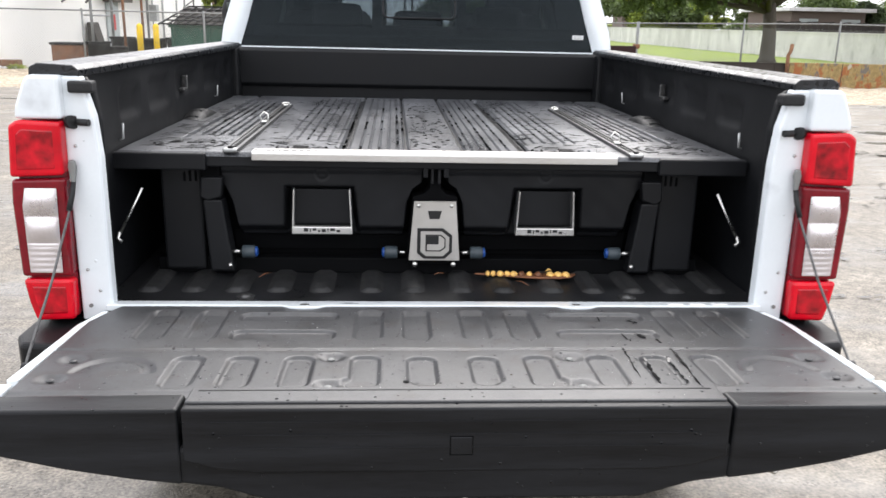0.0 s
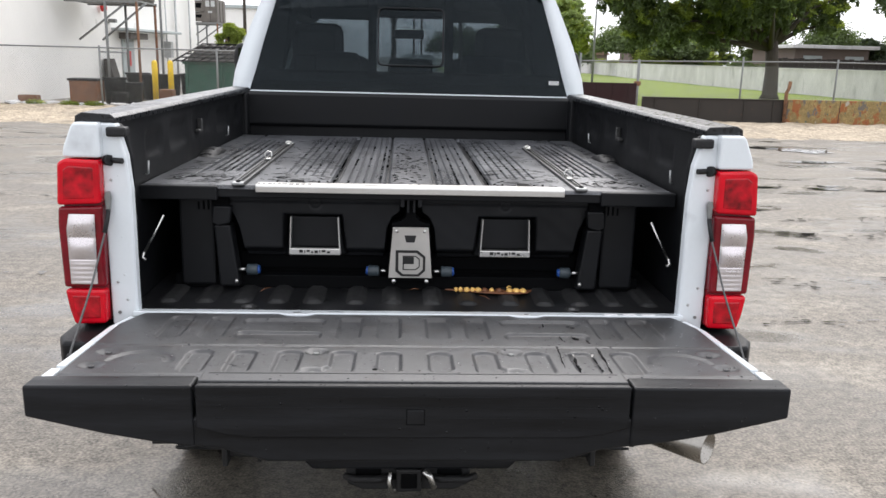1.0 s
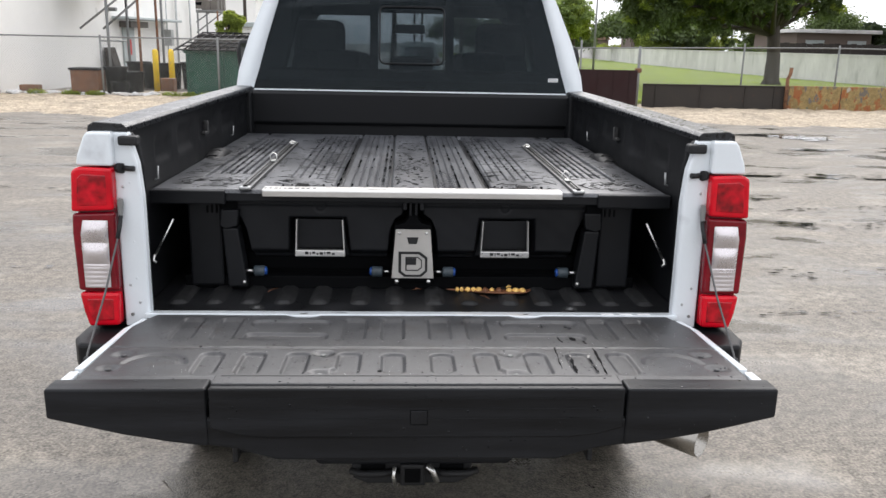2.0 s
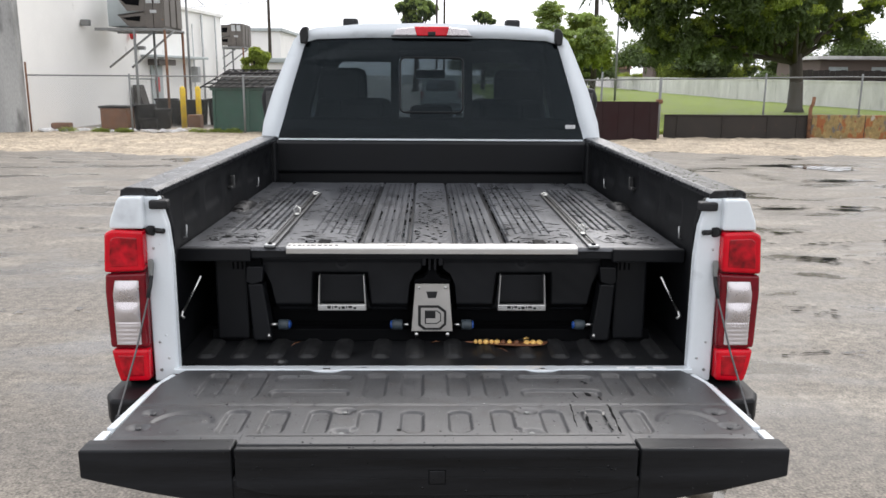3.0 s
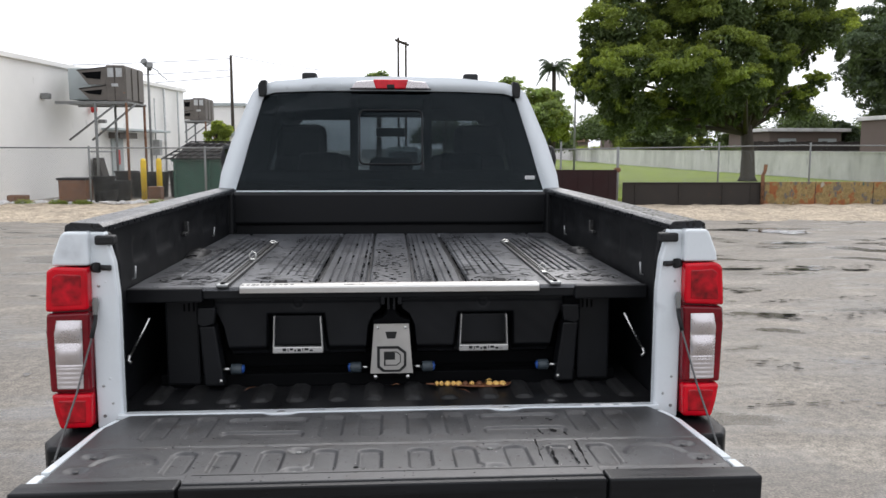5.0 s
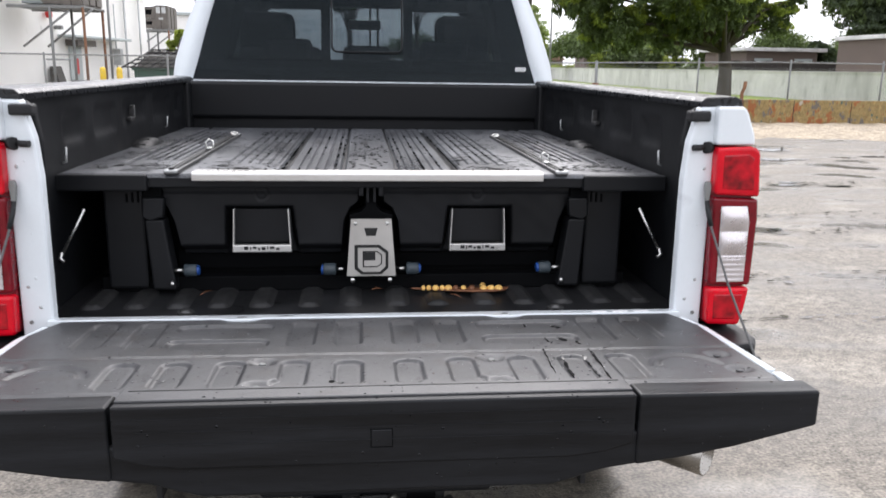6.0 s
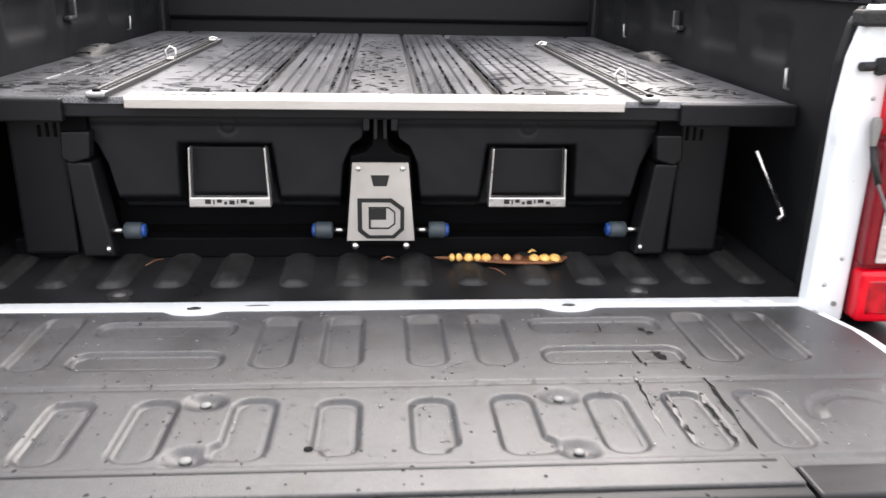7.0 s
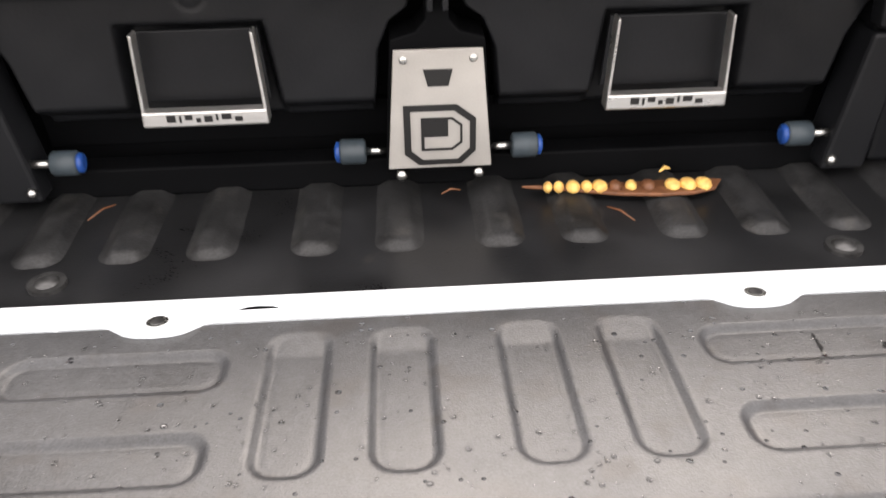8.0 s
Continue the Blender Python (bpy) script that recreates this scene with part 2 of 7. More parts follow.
MIRROR = mat("mirror_glass", (0.16, 0.17, 0.18), 0.05, metal=1.0, var=0.05, rvar=0.02)
YELLOW = mat("yellow_paint", (0.85, 0.57, 0.02), 0.5, var=0.12, scale=5)
GREENMETAL = mat("green_dumpster_paint", (0.006, 0.060, 0.036), 0.5, var=0.25, scale=4, tint=(0.03, 0.05, 0.03), tint_at=0.66)
BLACKBAG = mat("black_plastic", (0.006, 0.006, 0.007), 0.5, var=0.3, scale=6, ior=1.25)
CARDBOARD = mat("brown_cardboard", (0.17, 0.075, 0.036), 0.6, var=0.3, scale=5, tint=(0.09, 0.045, 0.028), tint_at=0.6)
MAROON = mat("maroon_board", (0.019, 0.0055, 0.006), 0.85, var=0.15, scale=2)
GREYBOARD = mat("weathered_board", (0.034, 0.029, 0.025), 0.85, var=0.25, scale=2, bump=0.003, bscale=20, tint=(0.075, 0.04, 0.03), tint_at=0.66)
MURAL = patchwork("faded_mural_paint", (0.25, 0.18, 0.075), ((2.2, 1.3, 0.565, (0.27, 0.10, 0.035)), (4.5, 7.0, 0.57, (0.13, 0.115, 0.10)), (3.1, 3.7, 0.62, (0.36, 0.33, 0.28)), (6.0, 9.1, 0.66, (0.05, 0.10, 0.09)), (9.0, 5.2, 0.62, (0.20, 0.045, 0.03))))
TANWALL = mat("tan_stucco", (0.15, 0.118, 0.10), 0.85, var=0.12, scale=0.5)
ROOFTILE = mat("clay_roof", (0.26, 0.16, 0.125), 0.85, var=0.2, scale=2)
BARK = mat("bark", (0.050, 0.041, 0.032), 0.9, var=0.35, scale=3, bump=0.02, bscale=14, stretch=(1, 1, 0.25))
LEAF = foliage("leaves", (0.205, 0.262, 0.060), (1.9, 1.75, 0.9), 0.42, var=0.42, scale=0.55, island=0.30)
# darker leaf colour; inside crowns it stands for the shade there
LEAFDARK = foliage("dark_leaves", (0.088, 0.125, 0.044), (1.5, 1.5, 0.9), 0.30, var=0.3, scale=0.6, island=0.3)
LEAFPALE = foliage("pale_leaves", (0.25, 0.32, 0.12), (1.4, 1.4, 0.9), 0.40, var=0.4, scale=0.5, island=0.3)
LEAFGREY = foliage("grey_green_leaves", (0.085, 0.115, 0.065), (1.3, 1.4, 1.0), 0.30, var=0.3, scale=0.4, island=0.3)
PODHUSK = mat("brown_pod_husk", (0.16, 0.065, 0.03), 0.5, var=0.4, scale=30)
SEED = mat("orange_yellow_seed", (0.82, 0.47, 0.14), 0.45, var=0.35, scale=60)
PLATE = mat("blank_plate", (0.05, 0.05, 0.05), 0.4, var=0.1)
INK = mat("black_ink", (0.01, 0.01, 0.01), 0.5, var=0.1)
PAPER = mat("white_label", (0.75, 0.75, 0.75), 0.6, var=0.05)
REDSIGN = mat("red_sign", (0.55, 0.03, 0.03), 0.5, var=0.1)
PUDDLE = mat("rain_puddle", (0.03, 0.03, 0.028), 0.045, var=0.3, scale=2, rvar=0.03, ior=1.33)
BEAD = mat("water_bead", (1, 1, 1), 0.03, var=0.0, rvar=0.01, ior=1.33)
BEAD.node_tree.nodes["Principled BSDF"].inputs["Transmission Weight"].default_value = 1.0
WATER = mat("standing_water", (0.02, 0.02, 0.02), 0.05, var=0.2, rvar=0.03, ior=1.33)


# ---- mesh helpers ----
def thing(name, at, label, category, group="", kind=""):
    ob = new(name)
    ob.empty_display_size = 0.1
    ob.location = at
    return tagged(ob, label, category, group, kind)


def part(name, bm, material, parent=None, label="", smooth=False):
    me = bpy.data.meshes.new(name)
    if smooth:
        for f in bm.faces:
            f.smooth = True
    bm.to_mesh(me)
    bm.free()
    me.materials.append(material)
    ob = new(name, me)
    if parent:
        ob.parent = parent
        if parent.type == "EMPTY":
            ob.matrix_parent_inverse = Matrix.Translation(parent.location).inverted()
    if label:
        ob["label"] = label
    return ob


def bevel(bm, r, seg=2):
    if r:
        bmesh.ops.bevel(bm, geom=bm.edges[:] + bm.verts[:], offset=r, segments=seg, affect="EDGES", profile=0.5)
    return bm


def block(x0, x1, y0, y1, z0, z1, r=0.0, bm=None):
    """A box, its edges rounded."""
    b = bmesh.new()
    bmesh.ops.create_cube(b, size=1, matrix=Matrix.LocRotScale(((x0 + x1) / 2, (y0 + y1) / 2, (z0 + z1) / 2), None, (abs(x1 - x0), abs(y1 - y0), abs(z1 - z0))))
    bevel(b, r)
    return merge(bm, b)


def merge(bm, b):
    if bm is None:
        return b
    me = bpy.data.meshes.new("tmp")
    b.to_mesh(me)
    b.free()
    bm.from_mesh(me)
    bpy.data.meshes.remove(me)
    return bm


def prism(outline, a0, a1, axis="y", r=0.0, bm=None, seg=2):
    """An outline (x, z for axis y; y, z for axis x; x, y for axis z) pushed from a0 to a1."""
    b = bmesh.new()

    def at(p, a):
        return {"y": (p[0], a, p[1]), "x": (a, p[0], p[1]), "z": (p[0], p[1], a)}[axis]
    v0 = [b.verts.new(at(p, a0)) for p in outline]
    v1 = [b.verts.new(at(p, a1)) for p in outline]
    k = len(outline)
    b.faces.new(v0), b.faces.new(v1[::-1])
    for i in range(k):
        b.faces.new((v0[i], v1[i], v1[(i + 1) % k], v0[(i + 1) % k]))
    bmesh.ops.recalc_face_normals(b, faces=b.faces[:])
    bevel(b, r, seg)
    return merge(bm, b)


def tube(points, radii, seg=10, bm=None, cap=True):
    """A round bar along points; radii: one number, or one a point."""
    b = bm or bmesh.new()
    pts = [Vector(p) for p in points]
    if isinstance(radii, (int, float)):
        radii = [radii] * len(pts)
    rings = []
    side = None
    for i, p in enumerate(pts):
        d = (pts[min(i + 1, len(pts) - 1)] - pts[max(i - 1, 0)]).normalized()
        if side is None:
            side = d.orthogonal().normalized()
        side = (side - d * side.dot(d)).normalized()
        up = d.cross(side)
        rings.append([b.verts.new(p + radii[i] * (math.cos(a) * side + math.sin(a) * up)) for a in (2 * math.pi * j / seg for j in range(seg))])
    for r0, r1 in zip(rings, rings[1:]):
        for j in range(seg):
            f = b.faces.new((r0[j], r0[(j + 1) % seg], r1[(j + 1) % seg], r1[j]))
            f.smooth = True
    if cap:
        b.faces.new(rings[0][::-1]), b.faces.new(rings[-1])
    return b


def ring(p0, p1, r_out, r_in, seg=24, bm=None):
    """A hollow round pipe from p0 to p1."""
    b = bm or bmesh.new()
    p0, p1 = Vector(p0), Vector(p1)
    d = (p1 - p0).normalized()
    s = d.orthogonal().normalized()
    u = d.cross(s)
    loops = [[b.verts.new(p + r * (math.cos(a) * s + math.sin(a) * u)) for a in (2 * math.pi * j / seg for j in range(seg))] for p, r in ((p0, r_out), (p1, r_out), (p1, r_in), (p0, r_in))]
    for i in range(4):
        a, c = loops[i], loops[(i + 1) % 4]
        for j in range(seg):
            b.faces.new((a[j], a[(j + 1) % seg], c[(j + 1) % seg], c[j]))
    return b


def ball(at, size, seg=12, bm=None):
    b = bmesh.new()
    bmesh.ops.create_uvsphere(b, u_segments=seg, v_segments=max(6, seg // 2), radius=1, matrix=Matrix.LocRotScale(at, None, size))
    for f in b.faces:
        f.smooth = True
    return merge(bm, b)


def sheet(name, x0, x1, y0, y1, nx, ny, height, material, parent=None, label="", skirt=0.0):
    """A grid with the height given by a function of x and y (arrays); skirt: how far its rim goes down."""
    xs, ys = np.meshgrid(np.linspace(x0, x1, nx), np.linspace(y0, y1, ny))
    zs = height(xs, ys)
    if skirt:
        zs = zs.copy()
        rim = np.zeros_like(zs, bool)
        rim[0, :] = rim[-1, :] = rim[:, 0] = rim[:, -1] = True
        zs[rim] -= skirt
    co = np.stack((xs, ys, zs), -1).reshape(-1, 3)
    idx = np.arange(nx * ny).reshape(ny, nx)
    quads = np.stack((idx[:-1, :-1], idx[:-1, 1:], idx[1:, 1:], idx[1:, :-1]), -1).reshape(-1, 4)
    me = bpy.data.meshes.new(name)
    me.from_pydata(co.tolist(), [], quads.tolist())
    me.polygons.foreach_set("use_smooth", np.ones(len(quads), bool))
    me.materials.append(material)
    ob = new(name, me)
    if parent:
        ob.parent = parent
        if parent.type == "EMPTY":
            ob.matrix_parent_inverse = Matrix.Translation(parent.location).inverted()
    if label:
        ob["label"] = label
    return ob


def pad(xs, ys, cx, cy, hx, hy, r, slope=0.008):
    """1 inside a rounded rectangle, falling to 0 over slope outside its edge."""
    qx, qy = np.abs(xs - cx) - hx + r, np.abs(ys - cy) - hy + r
    d = np.hypot(np.maximum(qx, 0), np.maximum(qy, 0)) + np.minimum(np.maximum(qx, qy), 0) - r
    t = np.clip(-d / slope, 0, 1)
    return t * t * (3 - 2 * t)


def wavy(xs, ys, s, seed=0.0):
    """Smooth unevenness from a few crossing waves, about -1 to 1."""
    return (np.sin(xs * s + seed) * np.cos(ys * s * 0.8 + seed * 2) + 0.6 * np.sin(xs * s * 2.3 - ys * s * 1.7 + seed) + 0.35 * np.sin(ys * s * 4.1 + xs * s * 3.3 + seed * 3)) / 1.9


# ---- the truck ----
FLOOR, RAIL = 0.925, 1.515      # load floor and rail height
truck = thing("pickup_truck", (0, 0, 0), "white crew-cab pickup truck with lowered tailgate, wet from rain", "truck")


def bed_floor():
    def h(x, y):
        z = np.full_like(x, FLOOR - 0.012)
        return z + 0.0006 * wavy(x, y, 14.0)
    sheet("bed_floor", -0.88, 0.88, -0.004, 0.70, 260, 90, h, FLOORLINER, truck, "black ribbed bed floor with grit")
    # raised ribs in the paler floor colour, which stands for reflected sky
    for c in [s * x for s in (-1, 1) for x in (0.069, 0.185, 0.324, 0.440, 0.555, 0.672, 0.79)]:
        sheet("floor_rib", c - 0.046, c + 0.046, 0.118, 0.42, 40, 70, lambda x, y: FLOOR - 0.0128 + 0.011 * pad(x, y, c, 0.40, 0.038, 0.273, 0.030, 0.026) + 0.0003 * wavy(x, y, 60.0, c), RIBTOP, truck, "raised floor rib, paler with sky sheen put into its colour")
    part("bed_floor_front", block(-0.88, 0.88, 0.70, 2.09, FLOOR - 0.04, FLOOR - 0.006), LINER, truck)
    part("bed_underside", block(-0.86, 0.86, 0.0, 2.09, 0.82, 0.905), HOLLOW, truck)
    for s in (-1, 1):
        part("floor_bolt", ball((s * 0.519, 0.090, FLOOR - 0.008), (0.017, 0.017, 0.008), 14, ring((s * 0.519, 0.090, FLOOR - 0.014), (s * 0.519, 0.090, FLOOR - 0.006), 0.024, 0.015)), CABLE, truck)


def bed_sill():
    pts = [(-0.845, 0.034), (-0.845, -0.026)]
    for c in (-0.351, 0.351):
        pts += [(c - 0.064, -0.026), (c - 0.056, -0.0285), (c - 0.046, -0.036), (c - 0.034, -0.045), (c - 0.020, -0.0495), (c, -0.051), (c + 0.020, -0.0495), (c + 0.034, -0.045), (c + 0.046, -0.036), (c + 0.056, -0.0285), (c + 0.064, -0.026)]
    pts += [(0.845, -0.026), (0.845, 0.034)]
    sill = part("bed_sill", prism(pts, 0.917, 0.934, "z", 0.003, seg=2), PAINT, truck, "white painted sill plate with two bolt tabs")
    for c in (-0.351, 0.351):
        part("tab_bolt", tube([(c, -0.023, 0.930), (c, -0.023, 0.936)], 0.0085, 14), CABLE, sill)
        part("bolt_washer", ring((c, -0.023, 0.930), (c, -0.023, 0.9352), 0.0125, 0.008), BOLT, sill)
    part("sill_slot", prism([(-0.262, -0.004), (-0.215, -0.003), (-0.222, 0.001), (-0.238, 0.003), (-0.25, 0.002)], 0.930, 0.9346, "z"), HOLLOW, sill)
    for k in range(3):
        part("sill_sticker", block(0.60 + k * 0.06, 0.64 + k * 0.06, -0.016, 0.004, 0.9335, 0.9347), PAPER, sill)
    for ob in [sill] + list(sill.children):
        for v in ob.data.vertices:
            v.co.z -= 0.17 * (v.co.y + 0.024)


def bed_side(s):
    name = "bed_side"
    # outer skin with a shoulder and a wheel arch lip
    skin = [(1.012, 0.62), (1.030, 0.75), (1.034, 1.05), (1.027, 1.30), (1.000, 1.43), (0.972, RAIL - 0.02), (0.925, RAIL - 0.02), (0.925, 1.30), (0.945, 0.9), (0.94, 0.62)]
    side = part(name, prism([(s * x, z) for x, z in skin], 0.16, 2.13, "y", 0.004, seg=1), PAINT, truck, "white bedside panel")

    # inner liner with recessed pockets
    def inner(y, z):
        d = 0.006 * wavy(y, z, 3.0, 1.0 + s)
        for cy, cz, hy, hz in ((0.42, 1.395, 0.10, 0.055), (0.72, 1.40, 0.13, 0.06), (1.10, 1.41, 0.18, 0.055), (1.52, 1.40, 0.15, 0.06), (1.83, 1.40, 0.08, 0.06)):
            d = d + 0.016 * pad(y, z, cy, cz, hy, hz, 0.03, 0.035)
        return 0.885 + d * 0.8
    ys, zs = np.meshgrid(np.linspace(0.05, 2.09, 120), np.linspace(0.90, RAIL - 0.012, 46))
    xs = inner(ys, zs) * s
    idx = np.arange(ys.size).reshape(ys.shape)
    quads = np.stack((idx[:-1, :-1], idx[:-1, 1:], idx[1:, 1:], idx[1:, :-1]), -1).reshape(-1, 4)
    me = bpy.data.meshes.new("side_liner")
    me.from_pydata(np.stack((xs, ys, zs), -1).reshape(-1, 3).tolist(), [], quads.tolist())
    me.polygons.foreach_set("use_smooth", np.ones(len(quads), bool))
    me.materials.append(LINER)
    liner = new("side_liner", me)
    liner.parent = truck
    liner["label"] = "black bed side liner with recessed pockets"
    # wheel house standing above the deck
    arch = [(1.12 + 0.44 * math.cos(a), 0.90 + 0.405 * math.sin(a)) for a in (radians(180 * k / 18) for k in range(19))]
    part("wheel_house", prism(arch, s * 0.80, s * 0.905, "x", 0.045, seg=4), LINER, truck, smooth=True)
    # rail cap with rounded edges and a ribbed wet top
    cap = [(0.868, 1.492), (0.868, 1.508), (0.880, 1.519), (0.962, 1.523), (0.981, 1.513), (0.984, 1.487), (0.967, 1.485), (0.967, 1.497), (0.884, 1.495)]
    part("rail_cap", prism([(s * x, z) for x, z in cap], 0.0, 2.13, "y", 0.003, seg=2), RAILTOP, truck, "textured black rail cap beaded with water")
    # cleats and hooks on the liner
    for y, z in ((0.30, 1.33), (1.55, 1.34)):
        part("tie_down_cleat", tube([(s * 0.890, y, z - 0.03), (s * 0.874, y, z - 0.024), (s * 0.872, y, z + 0.018)], 0.0036, 8), GALV, truck)
    part("stake_bracket", block(s * 0.873, s * 0.895, 1.00, 1.06, 1.375, 1.388, 0.004, block(s * 0.873, s * 0.895, 1.048, 1.06, 1.375, 1.43, 0.004)), CABLE, truck)


def corner_post(s):
    """The white jamb beside the opening, with latch pin, bracket and screws."""
    face = [(0.834, 0.918), (0.833, 1.30), (0.841, 1.40), (0.866, 1.494), (0.912, 1.494), (0.912, 0.885), (0.88, 0.885)]
    post = part("corner_post", prism([(s * x, z) for x, z in face], -0.005, 0.034, "y", 0.006, seg=2), PAINT, truck, "white painted tailgate jamb with screws")
    crown = [(0.905, 1.396), (1.012, 1.396), (1.008, 1.425), (0.984, 1.485), (0.974, 1.497), (0.905, 1.497)]
    part("corner_cap", prism([(s * x, z) for x, z in crown], -0.035, 0.17, "y", 0.008, seg=3), PAINT, truck, "white bedside corner above the tail light")
    # black liner edge inside the jamb
    edge = [(0.838, 0.930), (0.836, 1.39), (0.848, 1.46), (0.868, 1.490), (0.890, 1.490), (0.890, 0.930)]
    part("liner_edge", prism([(s * x, z) for x, z in edge], 0.036, 0.060, "y", 0.006), LINER, truck)
    part("latch_pin", tube([(s * 0.892, 0.01, 1.387), (s * 0.868, -0.012, 1.387), (s * 0.848, -0.016, 1.387)], 0.0085, 12), RUBBER, post, "black latch pin")
    part("pin_collar", tube([(s * 0.897, -0.002, 1.387), (s * 0.885, -0.012, 1.387)], 0.016, 14), RUBBER, post)
    part("bump_stop", block(s * 0.833, s * 0.890, -0.022, 0.02, 1.456, 1.484, 0.006), RUBBER, post, "black rubber bump stop")
    for z, x in ((1.330, 0.888), (1.02, 0.888), (0.965, 0.862)):
        part("jamb_screw", ball((s * x, -0.006, z), (0.0045, 0.003, 0.0045), 10), GALV, post)
    part("rubber_plug", tube([(s * 0.888, -0.004, 0.925), (s * 0.888, -0.009, 0.925)], 0.005, 12), FENCE, post)
    # tail light
    lamp = part("tail_light", prism([(s * x, z) for x, z in ((0.9164, 0.8980), (0.9100, 1.3909), (1.0127, 1.3940), (1.0298, 1.2451), (1.0277, 1.0137), (1.0106, 0.8930))], -0.012, 0.20, "y", 0.008), DARKRED, truck, "tall red tail light with a clear reversing lamp")
    part("upper_lens", prism([(s * x, z) for x, z in ((0.9111, 1.2632), (0.9079, 1.3899), (1.0063, 1.3940), (1.0277, 1.3809), (1.0363, 1.2571))], -0.040, 0.20, "y", 0.009, seg=3), REDLENS, lamp, "bright red upper lens")
    part("lamp_frame", prism([(s * x, z) for x, z in ((0.9143, 1.0117), (0.9100, 1.2571), (1.0363, 1.2521), (1.0405, 1.1948), (1.0363, 1.0087))], -0.034, 0.20, "y", 0.009, seg=3), DARKRED, lamp)
    # bulging reversing lens: two reflector bowls above a ribbed foot
    us, zs = np.meshgrid(np.linspace(0, 1, 24), np.linspace(1.022, 1.232, 90))
    near = np.interp(zs, [1.022, 1.232], [0.936, 0.931])
    far = np.interp(zs, [1.022, 1.19, 1.232], [1.013, 1.014, 1.005])
    bowl = np.where(zs > 1.094, np.abs(np.sin((zs - 1.094) / 0.069 * np.pi)) * 0.009, 0.0005 * np.sin((zs - 1.022) / 0.014 * 2 * np.pi) + 0.003)
    ys = -0.0375 - bowl * np.sin(us * np.pi) ** 0.5
    me = bpy.data.meshes.new("reversing_lens")
    idx = np.arange(us.size).reshape(us.shape)
    quads = np.stack((idx[:-1, :-1], idx[:-1, 1:], idx[1:, 1:], idx[1:, :-1]), -1).reshape(-1, 4)
    if s < 0:
        quads = quads[:, ::-1]
    me.from_pydata(np.stack((s * (near + (far - near) * us), ys, zs), -1).reshape(-1, 3).tolist(), [], quads.tolist())
    me.polygons.foreach_set("use_smooth", np.ones(len(quads), bool))
    me.materials.append(CLEARLENS)
    clear = new("reversing_lens", me)
    clear.parent = lamp
    clear["label"] = "clear reversing lens"
    part("lower_lens", prism([(s * x, z) for x, z in ((0.9186, 0.8980), (0.9153, 1.0036), (1.0341, 1.0036), (1.0256, 0.9433), (1.0127, 0.8950))], -0.038, 0.20, "y", 0.009, seg=3), REDLENS, lamp, "bright red lower lens")
    part("inner_reflector", prism([(s * x, z) for x, z in ((0.9271, 1.2793), (0.9250, 1.3698), (0.9956, 1.3738), (1.0106, 1.3618), (1.0170, 1.2752))], -0.0418, -0.03, "y", 0.004, seg=3), REDINNER, lamp, "deeper red inner reflector")
    part("inner_reflector", prism([(s * x, z) for x, z in ((0.9335, 0.9151), (0.9314, 0.9855), (1.0149, 0.9855), (1.0084, 0.9433), (0.9977, 0.9131))], -0.0398, -0.03, "y", 0.004, seg=3), REDINNER, lamp)
    # side skin behind the lamp, down to the bumper
    part("lamp_side", prism([(s * x, z) for x, z in ((0.905, 0.62), (0.905, 0.89), (1.012, 0.89), (1.004, 0.62))], 0.02, 0.17, "y", 0.004, seg=1), HOLLOW, truck)


